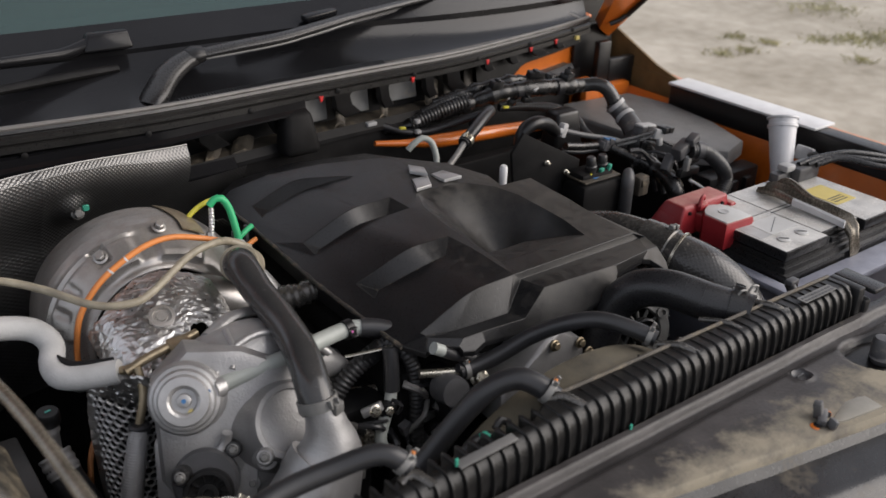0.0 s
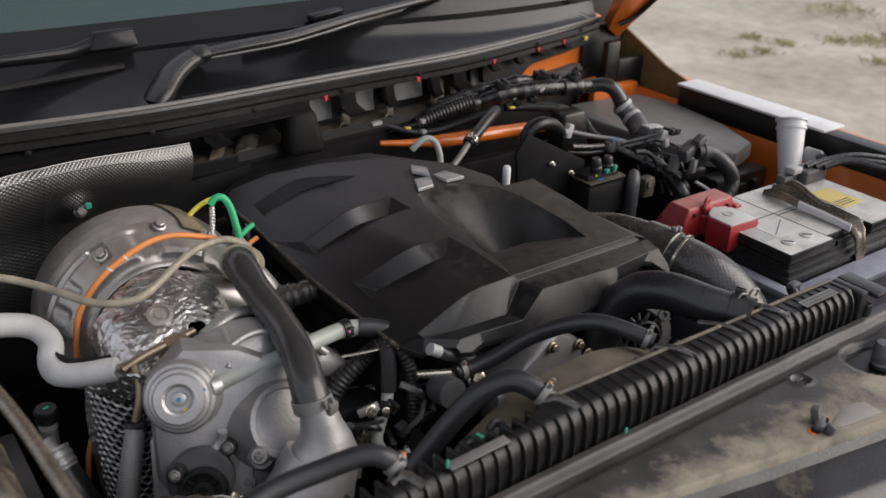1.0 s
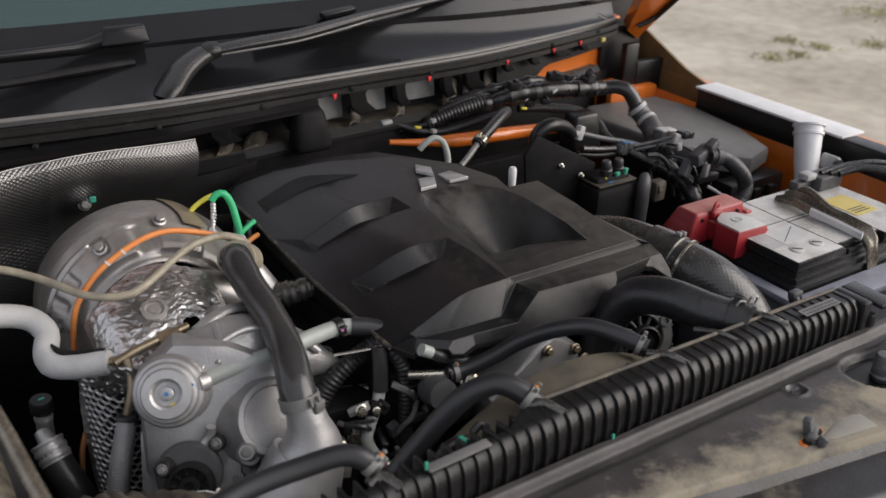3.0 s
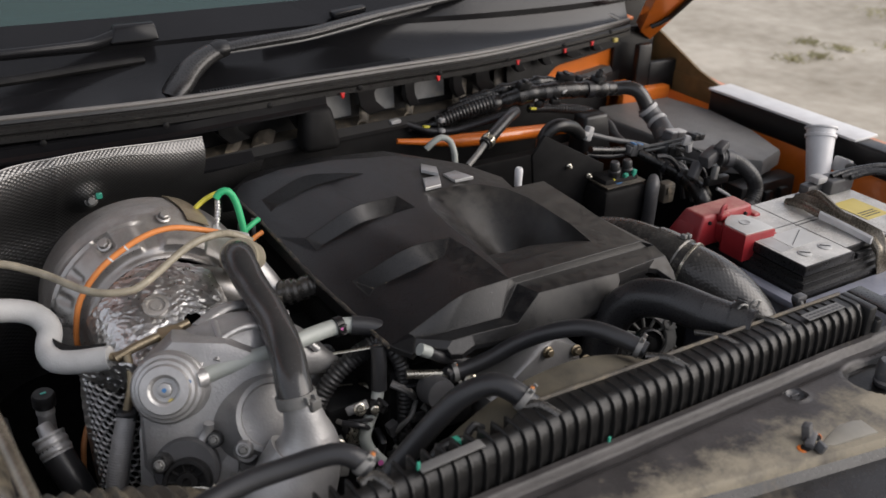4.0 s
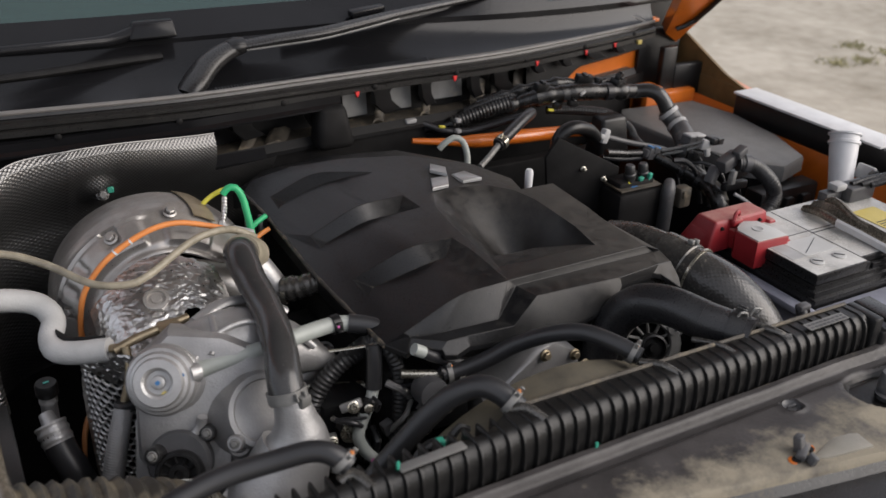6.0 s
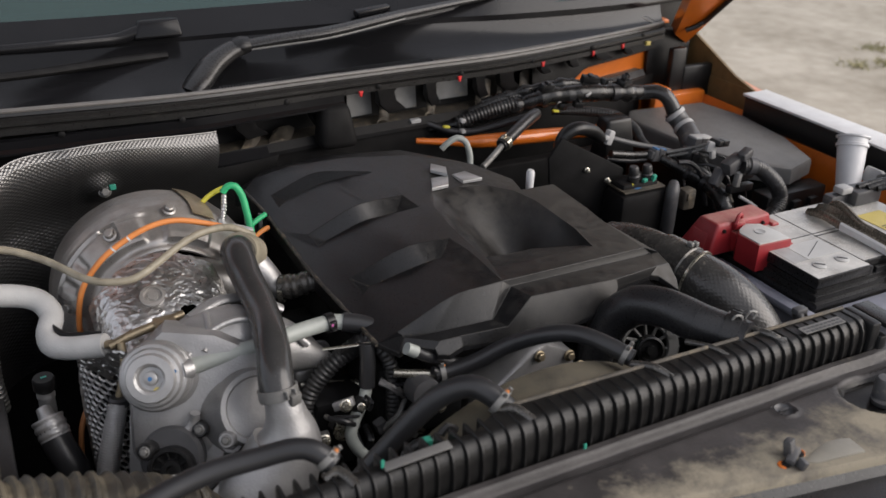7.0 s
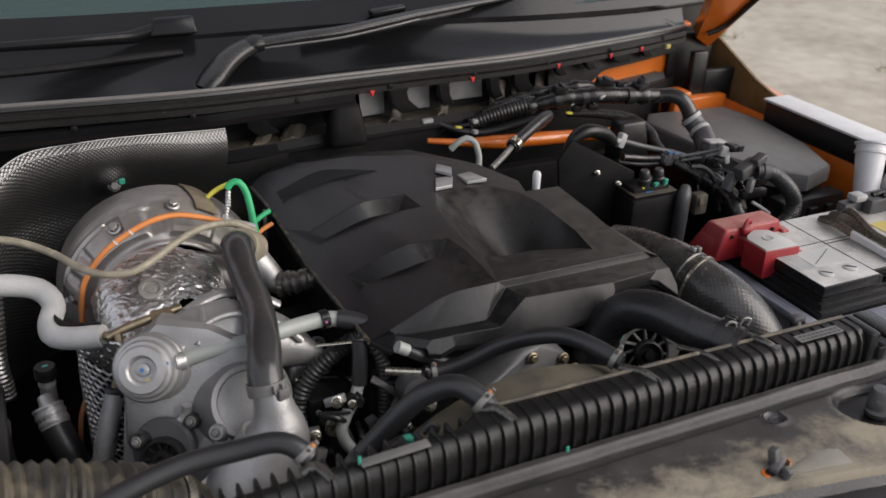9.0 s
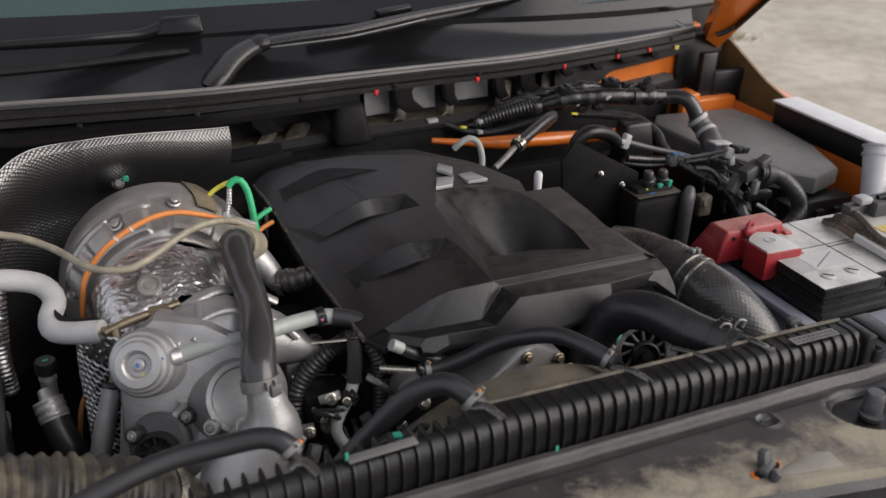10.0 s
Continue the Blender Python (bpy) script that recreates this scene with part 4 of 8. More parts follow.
def build_cover():
    T = thing("engine_cover", (-0.06, 0.38, 0.98), "matt black plastic engine cover with gills and a scoop", "engine cover")
    # corners of the right-hand block, its gill, the wing and the scoop's front
    RB, RBL, RG1, RG2, RGV = (0.113, 0.402, 1.046), (0.064, 0.405, 1.045), (0.115, 0.326, 1.041), (0.115, 0.290, 1.038), (0.092, 0.296, 1.035)
    RGI, RGJ, TIP, LIP, LIP2 = (0.065, 0.329, 1.042), (0.069, 0.289, 1.038), (0.065, 0.244, 1.034), (0.134, 0.218, 1.022), (0.123, 0.221, 1.031)
    RF1, RF2, WTOP, W1, W2, WT, WI, WI2 = (0.050, 0.176, 1.027), (0.120, 0.190, 1.021), (0.139, 0.212, 1.026), (0.144, 0.195, 1.017), (0.144, 0.178, 1.004), (0.141, 0.169, 0.994), (0.110, 0.188, 1.012), (0.122, 0.185, 1.009)
    FE1, FE2, FE3, FE4, SF = (0.064, 0.261, 1.028), (0.013, 0.296, 1.018), (-0.025, 0.289, 1.022), (-0.069, 0.269, 1.037), (-0.076, 0.238, 1.040)
    bm = B()
    # three shingle-like panels: front edge (left end, corner, right end), then the valley below it and where the next panel begins
    lip_1, lip_2, lip_3 = ((-0.237, 0.541, 1.036), (-0.176, 0.540, 1.061), (-0.113, 0.503, 1.064)), ((-0.229, 0.421, 1.031), (-0.171, 0.414, 1.063), (-0.101, 0.427, 1.058)), ((-0.221, 0.315, 1.021), (-0.156, 0.305, 1.053), (-0.095, 0.312, 1.048))
    low_1, low_2, low_3 = ((-0.220, 0.529, 1.030), (-0.174, 0.528, 1.047), (-0.113, 0.503, 1.064)), ((-0.213, 0.408, 1.024), (-0.166, 0.404, 1.044), (-0.120, 0.405, 1.046)), ((-0.205, 0.294, 1.017), (-0.141, 0.288, 1.035), (-0.117, 0.288, 1.038))
    foot_1, foot_2, foot_3 = (-0.233, 0.520, 1.027), (-0.222, 0.405, 1.020), (-0.215, 0.287, 1.013)
    step_2, step_3 = (-0.091, 0.399, 1.051), (-0.085, 0.280, 1.043)
    # front: brow, facet and the ledge below it
    brow = ((-0.215, 0.199, 1.013), (-0.151, 0.199, 1.043), (-0.087, 0.202, 1.043))
    sill = ((-0.211, 0.196, 1.010), (-0.187, 0.190, 1.008), (-0.108, 0.184, 1.009))
    notch_top, notch_out, notch_low = (-0.075, 0.203, 1.033), (-0.071, 0.169, 1.037), (-0.101, 0.163, 1.011)
    ledge = ((-0.209, 0.195, 1.008), (-0.179, 0.171, 1.009), (-0.156, 0.169, 1.010))
    rim = [(-0.259, 0.584, 1.030), (-0.252, 0.530, 1.024), (-0.249, 0.464, 1.018), (-0.247, 0.363, 1.011), (-0.239, 0.264, 1.004), (-0.236, 0.201, 1.003)]
    back = [(-0.243, 0.595, 1.04), (-0.195, 0.581, 1.056), (-0.128, 0.556, 1.066), (-0.037, 0.54, 1.062), (0.044, 0.498, 1.05), (0.079, 0.451, 1.04)]
    tail = [(-0.262, 0.625, 1.012), (-0.205, 0.665, 1.022), (-0.105, 0.672, 1.026), (0.000, 0.648, 1.026), (0.062, 0.585, 1.022), (0.080, 0.465, 1.020)]
    for a, b in ((lip_1, low_1), (lip_2, low_2), (lip_3, low_3)):
        strip(bm, bent(*a), bent(*b))
    strip(bm, bent(back[0], back[1], back[2]), bent(*lip_1))
    facets(bm, (back[2], lip_1[2], back[3]))
    strip(bm, bent(*low_1), bent(*lip_2))
    strip(bm, bent(*low_2), bent(*lip_3))
    strip(bm, bent(*low_3), bent(*brow))
    strip(bm, bent(*brow), bent(*sill))
    for a, b, c, d in ((lip_1, foot_1, low_1, lip_2), (lip_2, foot_2, low_2, lip_3), (lip_3, foot_3, low_3, brow)):
        facets(bm, (a[0], b, c[0]), (b, c[0], d[0]))
    facets(bm, (lip_2[2], low_2[2], step_2), (lip_3[2], low_3[2], step_3), (low_2[2], step_2, lip_3[2]))
    # left-hand border
    facets(bm, (rim[0], rim[1], foot_1, lip_1[0], back[0]), (rim[1], rim[2], lip_2[0], foot_1), (rim[2], rim[3], foot_2, lip_2[0]), (rim[3], lip_3[0], foot_2),
           (rim[3], rim[4], foot_3, lip_3[0]), (rim[4], rim[5], ledge[0], sill[0], brow[0], foot_3))
    # back slope
    for i in range(5):
        facets(bm, (back[i], back[i + 1], tail[i + 1], tail[i]))
    facets(bm, (rim[0], back[0], tail[0]))
    # scoop: its rim, round from the rear left-hand corner
    mouth = [(-0.054, 0.432, 1.050), (-0.022, 0.436, 1.050), (0.003, 0.4345, 1.049), (0.030, 0.432, 1.046), (0.052, 0.404, 1.046), (0.063, 0.368, 1.044), RGI, RGJ, TIP]
    flank = [(-0.072, 0.395, 1.050), (-0.077, 0.343, 1.047), (-0.075, 0.282, 1.042)]
    sole = [FE1, FE2, FE3, FE4]
    toe = SF
    facets(bm, (toe, TIP, FE1, FE2), (toe, FE2, FE3, FE4))
    rim_in = mouth + sole + flank[::-1]
    dense = []
    for a, b in zip(rim_in, rim_in[1:] + rim_in[:1]):
        k = max(1, int((Vector(a) - Vector(b)).length / 0.008))
        dense += [Vector(a).lerp(Vector(b), i / k) for i in range(k)]
    deep = Vector((0.022, 0.322, 0.958))
    bowl = B()
    rings, k, line = [], len(dense), dense
    for t in (0.0, 0.04, 0.09, 0.15, 0.22, 0.30, 0.39, 0.49, 0.60, 0.72, 0.85):
        for _ in range(int(26 * t)):
            line = [(line[j - 1] + 2 * line[j] + line[(j + 1) % k]) / 4 for j in range(k)]
        ring = []
        for p in line:
            q = p.lerp(deep, t)
            steep = 1 - smooth01((p.y - 0.28) / 0.06)
            q.z = p.z + (deep.z - p.z) * (steep * t ** 0.6 + (1 - steep) * (0.45 * t + 0.55 * smooth01(t)))
            ring.append(bowl.verts.new(q))
        rings.append(ring)
    for a, b in zip(rings, rings[1:]):
        for j in range(k):
            bowl.faces.new((a[j], a[(j + 1) % k], b[(j + 1) % k], b[j]))
    bowl.faces.new(rings[-1])
    # middle band between the gills and the scoop
    facets(bm, (back[3], lip_1[2], lip_2[2], step_2, flank[0], mouth[0]), (step_2, lip_3[2], flank[1], flank[0]), (lip_3[2], step_3, flank[2], flank[1]),
           (low_3[2], step_3, brow[2]), (step_3, flank[2], FE4, toe, brow[2]))
    facets(bm, (back[3], mouth[0], mouth[1], mouth[2]), (back[3], mouth[2], mouth[3], back[4]), (back[4], mouth[3], mouth[4], back[5]))
    # right-hand block with its own gill
    facets(bm, (mouth[4], RBL, RB, RG1, RGI, mouth[5]), (RGI, RG1, RGV, RGJ), (RG1, RG2, RGV), (RGJ, RGV, RG2, LIP2, TIP), (mouth[4], back[5], RBL))
    facets(bm, (toe, TIP, LIP2, brow[2]), (brow[2], LIP2, LIP, notch_top), (notch_top, LIP, RF2, RF1, notch_out), (brow[2], notch_top, sill[2]))
    facets(bm, (notch_top, notch_out, notch_low, sill[2]), (LIP2, RG2, WTOP), (LIP2, WTOP, LIP), (LIP, WTOP, W1, RF2))
    # ledge, front face and corner wing
    facets(bm, (sill[0], sill[1], ledge[1], ledge[0]), (sill[1], sill[2], notch_low, ledge[2], ledge[1]))
    hem = [(-0.222, 0.179, 1.001), (-0.207, 0.183, 1.003), (-0.186, 0.170, 1.001), (-0.186, 0.162, 0.999), (-0.174, 0.158, 0.998), (-0.155, 0.164, 1.000), (-0.117, 0.162, 0.997), (-0.052, 0.153, 0.9935), (0.038, 0.164, 1.0005), (0.053, 0.175, 1.016)]
    facets(bm, (rim[5], ledge[0], hem[0]), (ledge[0], ledge[1], hem[2], hem[1], hem[0]), (ledge[1], ledge[2], hem[5], hem[4], hem[3], hem[2]), (ledge[2], notch_low, hem[6], hem[5]),
           (notch_low, notch_out, hem[7], hem[6]), (notch_out, RF1, hem[9], hem[8], hem[7]))
    facets(bm, (RF1, RF2, WI, hem[9]), (RF2, W1, W2, WT, WI2, WI))
    bmesh.ops.remove_doubles(bm, verts=bm.verts[:], dist=2e-4)
    bmesh.ops.recalc_face_normals(bm, faces=bm.faces[:])
    if sum(f.normal.z for f in bm.faces) < 0:
        bmesh.ops.reverse_faces(bm, faces=bm.faces[:])
    # skirt below every open edge but the scoop's
    inner = {tuple(round(c, 3) for c in p) for p in rim_in}
    edge = [e for e in bm.edges if len(e.link_faces) == 1 and not all(tuple(round(c, 3) for c in v.co) in inner for v in e.verts)]
    out = bmesh.ops.extrude_edge_only(bm, edges=edge)
    for v in out["geom"]:
        if isinstance(v, bmesh.types.BMVert):
            v.co.z -= 0.006 if v.co.y < 0.22 else 0.022
    sharp = [e for e in bm.edges if len(e.link_faces) == 2 and e.calc_face_angle(0) > radians(17)]
    bmesh.ops.bevel(bm, geom=sharp, offset=0.0013, segments=3, affect="EDGES", profile=0.5, clamp_overlap=True, material=1)
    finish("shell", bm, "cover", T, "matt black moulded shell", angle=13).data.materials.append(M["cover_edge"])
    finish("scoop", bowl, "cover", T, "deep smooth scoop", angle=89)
    bm = B()
    tube(bm, [Vector(p) + Vector((-0.001, 0, -0.001)) for p in rim], 0.0025, 8, rough=0.5, seed=2)
    part("rim", bm, "rimdust", T, "rounded dusty rim")
    # badge of three plain lozenges
    for pts, z, tilt in ((((-0.022, 0.502), (-0.009, 0.482), (-0.019, 0.46), (-0.033, 0.482)), 1.061, 0), (((-0.04, 0.466), (-0.015, 0.465), (-0.029, 0.437), (-0.054, 0.435)), 1.056, 0), (((-0.007, 0.468), (0.014, 0.471), (0.024, 0.441), (-0.004, 0.442)), 1.0555, 0)):
        bm = B()
        prism(bm, pts, 0.0045, pose(0, 0, z - 0.0045, 0, 0, 0), 0.0006)
        part("badge", bm, "logo", T, "plain satin grey lozenge")
    bm = B()
    lathe(bm, [(0.0055, 0), (0.006, 0.024), (0.004, 0.028), (0, 0.028)], (0.112, 0.457, 1.018), (0, 0, 1), 14)
    tagged(finish("cover_stud", bm, "white"), "white plastic stud beside the engine cover", "stud")


# ---- engine block and what hangs on it ----
def build_engine():
    T = thing("engine", (-0.1, 0.35, 0.55), "diesel engine with cast aluminium parts", "engine")
    bm = B()
    box(bm, (-0.24, 0.20, 0.55), (0.10, 0.60, 0.97), 0.02)
    box(bm, (-0.20, 0.60, 0.55), (0.08, 0.69, 0.95), 0.02)
    part("block", bm, "dark", T, "dark engine block")
    bm = B()
    prism(bm, [(-0.085, -0.06), (0.03, -0.09), (0.045, -0.03), (0.035, 0.012), (0.0, 0.034), (-0.022, 0.030), (-0.052, 0.002), (-0.085, -0.02)], 0.05, pose(-0.055, 0.20, 0.950, 90, 0, 0), 0.006)
    cv = part("front_case", bm, "alu", T, "grey cast timing case")
    for p in ((-0.068, 0.148, 0.972), (-0.028, 0.148, 0.962), (-0.012, 0.148, 0.944)):
        bolt(cv, p, (0, -1, 0.2), 0.0045, "brass")
    for lo, hi, bv in (((-0.215, 0.19, 0.86), (-0.18, 0.22, 0.965), 0.006), ((-0.20, 0.165, 0.90), (-0.15, 0.20, 0.95), 0.008), ((-0.30, 0.22, 0.78), (-0.24, 0.30, 0.93), 0.008),
                       ((-0.285, 0.20, 0.86), (-0.262, 0.225, 0.90), 0.004), ((0.02, 0.16, 0.90), (0.06, 0.22, 0.97), 0.006), ((-0.315, 0.19, 0.80), (-0.28, 0.235, 0.88), 0.006)):
        bm = B()
        box(bm, lo, hi, bv)
        part("bracket", bm, "black", T, "black engine bracket")
    # Two dark boxes added so no orange body shows through the gaps
    bm = B()
    box(bm, (0.11, 0.30, 0.55), (0.34, 0.66, 0.86), 0.02)
    part("gap_blocker", bm, "dark", T, "dark box added to block the gap beside the engine")
    bm = B()
    box(bm, (0.08, 0.665, 0.60), (0.40, 0.69, 0.962), 0.004)
    part("gap_backing", bm, "dark", T, "dark plate added behind the engine to hide the orange body")
    for p, ax, r in (((-0.280, 0.198, 0.905), (-0.5, -1, 0.3), 0.006), ((-0.190, 0.148, 0.945), (0, -1, 0.5), 0.005), ((-0.165, 0.16, 0.96), (-0.2, -1, 0.6), 0.007),
                     ((-0.31, 0.21, 0.90), (-0.5, -1, 0.3), 0.005), ((0.022, 0.158, 0.965), (0, -1, 0.6), 0.008), ((-0.292, 0.20, 0.86), (-0.3, -1, 0.3), 0.006), ((-0.245, 0.195, 0.85), (-0.3, -1, 0.5), 0.006)):
        bolt(T, p, ax, r)
    bm = B()
    tube(bm, [(-0.300, 0.268, 0.928), (-0.273, 0.260, 0.925), (-0.233, 0.245, 0.924), (-0.215, 0.240, 0.924)], 0.0058, 14)
    part("coolant_pipe", bm, "zinc", T, "bright steel coolant pipe")
    bm = B()
    tube(bm, [(-0.226, 0.184, 0.9745), (-0.205, 0.176, 0.9725), (-0.184, 0.168, 0.971)], 0.0046, 14)
    part("coolant_pipe", bm, "zinc", T, "bright steel coolant pipe")
    bm = B()
    lathe(bm, [(0, 0.0), (0.030, 0.0), (0.034, 0.004), (0.034, 0.02), (0.03, 0.024), (0.012, 0.026), (0.010, 0.034), (0, 0.034)], (-0.275, 0.13, 0.865), (-0.2, -0.8, 0.4), 28)
    part("pulley", bm, "dark", T, "dark idler pulley")
    bm = B()
    lathe(bm, [(0, 0.028), (0.016, 0.026), (0.018, 0.0)], (-0.20, 0.175, 0.955), (-0.1, -1, 0.25), 20)
    part("sensor", bm, "conn", T, "round grey sensor")
    rng = random.Random(21)
    for k in range(14):
        a = Vector((rng.uniform(-0.31, -0.20), rng.uniform(0.185, 0.225), rng.uniform(0.86, 0.955)))
        c = a + Vector((rng.uniform(-0.03, 0.05), rng.uniform(-0.015, 0.02), rng.uniform(-0.06, 0.0)))
        bm = B()
        tube(bm, [a, (a + c) / 2 + Vector((0, -0.012, 0.008)), c], rng.choice((0.002, 0.003, 0.0045, 0.006)), 8)
        part("small_pipe", bm, rng.choice(("cable", "clamp", "rubber", "cable", "steel", "loom")), T)
    for k in range(12):
        p = Vector((rng.uniform(-0.31, -0.19), rng.uniform(0.18, 0.21), rng.uniform(0.86, 0.95)))
        w, h = rng.uniform(0.004, 0.012), rng.uniform(0.004, 0.010)
        bm = B()
        box(bm, (-w, -0.005, -h), (w, 0.005, h), 0.0015, 2, pose(p.x, p.y, p.z, rng.uniform(-30, 10), rng.uniform(-30, 30), rng.uniform(-30, 30)))
        part("bracket", bm, rng.choice(("black", "clamp", "conn", "alu", "black")), T, "small engine bracket")
        if k % 2:
            bolt(T, p + Vector((0, -0.006, 0.002)), (-0.2, -1, 0.4), rng.uniform(0.003, 0.005), "zinc")
    # vacuum pipes below the cover's front lip
    for pts, r, mt in (([(-0.210, 0.172, 1.005), (-0.197, 0.172, 0.995), (-0.177, 0.172, 0.984), (-0.157, 0.172, 0.975), (-0.140, 0.172, 0.969)], 0.0058, "rubber"),
                       ([(-0.217, 0.173, 1.009), (-0.206, 0.172, 1.002)], 0.0066, "pipe"), ([(-0.149, 0.172, 0.972), (-0.134, 0.172, 0.967)], 0.0064, "pipe"),
                       ([(-0.190, 0.166, 0.978), (-0.165, 0.162, 0.962), (-0.150, 0.165, 0.940)], 0.0045, "cable")):
        bm = B()
        tube(bm, pts, r, 12)
        part("vacuum_pipe", bm, mt, T)
    return T


def build_alternator():
    T = thing("alternator", (0.14, 0.2, 0.86), "cast aluminium alternator with slotted end", "alternator")
    c, ax = Vector((0.115, 0.183, 0.914)), Vector((-0.42, -0.85, 0.40)).normalized()
    q = ax.to_track_quat("Z", "Y")
    bm = B()
    lathe(bm, [(0, -0.008), (0.036, -0.008), (0.039, -0.02), (0.040, -0.09)], c, ax, 36)
    part("body", bm, "dark", T, "dark windings")
    bm = B()
    lathe(bm, [(0.0265, -0.004), (0.0265, 0.002), (0.0285, 0.004), (0.0385, 0.003), (0.0415, 0.0), (0.0420, -0.005), (0.0395, -0.006), (0.0385, -0.002)], c, ax, 48, close=False)
    lathe(bm, [(0.0405, -0.034), (0.0445, -0.034), (0.0445, -0.044), (0.0405, -0.044)], c, ax, 48, close=False)
    case = part("case_ring", bm, "clamp", T, "cast aluminium end ring")
    for k in range(22):
        a = 2 * math.pi * k / 22
        bm = B()
        box(bm, (0.0385, -0.0014, -0.036), (0.0455 if k % 2 else 0.0435, 0.0014, -0.003), 0.0006, 1, Matrix.Translation(c) @ q.to_matrix().to_4x4() @ Matrix.Rotation(a, 4, "Z"))
        part("cooling_rib", bm, "clamp", case)
        if k % 2:
            bm = B()
            tube(bm, [c + q @ Vector((0.012 * math.cos(a), 0.012 * math.sin(a), -0.005)), c + q @ Vector((0.020 * math.cos(a + 0.15), 0.020 * math.sin(a + 0.15), -0.002)), c + q @ Vector((0.0275 * math.cos(a + 0.2), 0.0275 * math.sin(a + 0.2), 0.0))], 0.0022, 6)
            part("spoke", bm, "clamp", case)
    for a in (0.55, 2.2, 3.6, 5.2):
        bm = B()
        lathe(bm, [(0.0035, -0.002), (0.0035, 0.006), (0.0075, 0.006), (0.0085, -0.004)], c + q @ Vector((0.0365 * math.cos(a), 0.0365 * math.sin(a), 0)), ax, 16, close=False)
        part("bolt_lug", bm, "clamp", case)
    bm = B()
    lathe(bm, [(0.010, -0.004), (0.0155, 0.010), (0.0165, 0.012), (0.0155, 0.014), (0.0165, 0.016), (0.0155, 0.018), (0.0165, 0.020), (0.0165, 0.028), (0.014, 0.029), (0.012, 0.024), (0.006, 0.024), (0.006, 0.032), (0, 0.032)], c, ax, 32)
    part("pulley", bm, "black", case, "black belt pulley")
    bolt(T, c + q @ Vector((-0.035, 0.02, 0.004)), ax, 0.005, "teal", "nut")
    bm = B()
    tube(bm, [(-0.11, 0.125, 0.86), (-0.03, 0.125, 0.90), (0.03, 0.13, 0.90), (0.07, 0.13, 0.87), (0.1, 0.13, 0.78)], 0.012, 8, flat=0.35)
    tagged(finish("drive_belt", bm, "rubber"), "black ribbed drive belt round the pulleys", "belt")


def build_turbo():
    """The cast pump-and-pipe block at the bay's near corner, with its round actuator."""
    T = thing("exhaust_gas_valve", (-0.42, 0.25, 0.85), "grey cast aluminium valve housing with a round actuator", "valve housing")
    # main casting: a soft block with a barrel on top
    bm = B()
    tube(bm, [(-0.432, 0.275, 0.975), (-0.40, 0.285, 0.985), (-0.36, 0.285, 0.988), (-0.315, 0.275, 0.978), (-0.285, 0.262, 0.966), (-0.262, 0.258, 0.952)], [0.036, 0.044, 0.043, 0.030, 0.014, 0.005], 24)
    part("barrel", bm, "alu", T, "cast barrel")
    bm = B()
    prism(bm, [(-0.075, -0.045), (-0.060, 0.050), (-0.02, 0.075), (0.03, 0.06), (0.072, 0.03), (0.078, -0.05), (0.06, -0.11), (0.01, -0.13), (-0.05, -0.10)], 0.05,
          pose(-0.405, 0.278, 0.955, 70, -8, -14), 0.012)
    part("casting", bm, "alu", T, "cast aluminium body")
    bm = B()
    lathe(bm, [(0, 0.014), (0.030, 0.014), (0.032, 0.018), (0.037, 0.018), (0.040, 0.012), (0.042, 0.0), (0.052, -0.012), (0.056, -0.04)], (-0.368, 0.214, 0.957), (0.0, -0.85, 0.50), 48)
    part("round_boss", bm, "alu", T, "round cast boss")
    # outlet pipe towards the front
    bm = B()
    tube(bm, [(-0.356, 0.163, 1.002), (-0.352, 0.157, 0.978), (-0.352, 0.153, 0.952), (-0.366, 0.150, 0.922), (-0.388, 0.145, 0.892), (-0.415, 0.14, 0.85)], [0.0155, 0.021, 0.032, 0.041, 0.045, 0.046], 28)
    part("outlet_pipe", bm, "alu", T, "smooth cast outlet pipe")
    bm = B()
    tube(bm, [(-0.40, 0.165, 0.905), (-0.385, 0.16, 0.93), (-0.37, 0.16, 0.95)], [0.012, 0.03, 0.03], 14, flat=0.6)
    part("web", bm, "alu", T)
    for x, y, z in ((-0.281, 0.290, 0.952), (-0.262, 0.300, 0.950)):
        bm = B()
        lathe(bm, [(0.011, -0.045), (0.009, -0.006), (0.0095, 0.0), (0.008, 0.002), (0.0045, 0.002), (0.004, -0.004), (0, -0.004)], (x, y, z), (0.15, -0.35, 0.9), 18)
        part("mounting_ear", bm, "alu", T, "cast ear with a bolt hole")
    bm = B()
    wedge(bm, (-0.31, 0.262, 0.915), (-0.255, 0.31, 0.948), (0.004, 0.006, 0.006, 0.004), 0.006)
    part("mounting_plate", bm, "alu", T, "cast mounting plate")
    bm = B()
    tube(bm, [(-0.405, 0.300, 1.022), (-0.37, 0.318, 1.026), (-0.33, 0.325, 1.016), (-0.30, 0.32, 0.998)], 0.008, 12, flat=0.6)
    part("cast_ridge", bm, "alu", T, "raised cast web")
    # cast ridges, bosses and a dusty plate
    for pts, r in (([(-0.425, 0.222, 0.962), (-0.428, 0.222, 0.950), (-0.44, 0.222, 0.938)], 0.005), ([(-0.405, 0.245, 1.014), (-0.395, 0.262, 1.024), (-0.39, 0.29, 1.030)], 0.0035),
                   ([(-0.345, 0.245, 1.024), (-0.340, 0.262, 1.030), (-0.338, 0.29, 1.032)], 0.0035), ([(-0.43, 0.243, 1.004), (-0.40, 0.262, 1.022), (-0.36, 0.268, 1.028), (-0.315, 0.258, 1.010), (-0.295, 0.25, 0.99)], 0.004)):
        bm = B()
        tube(bm, pts, r, 10)
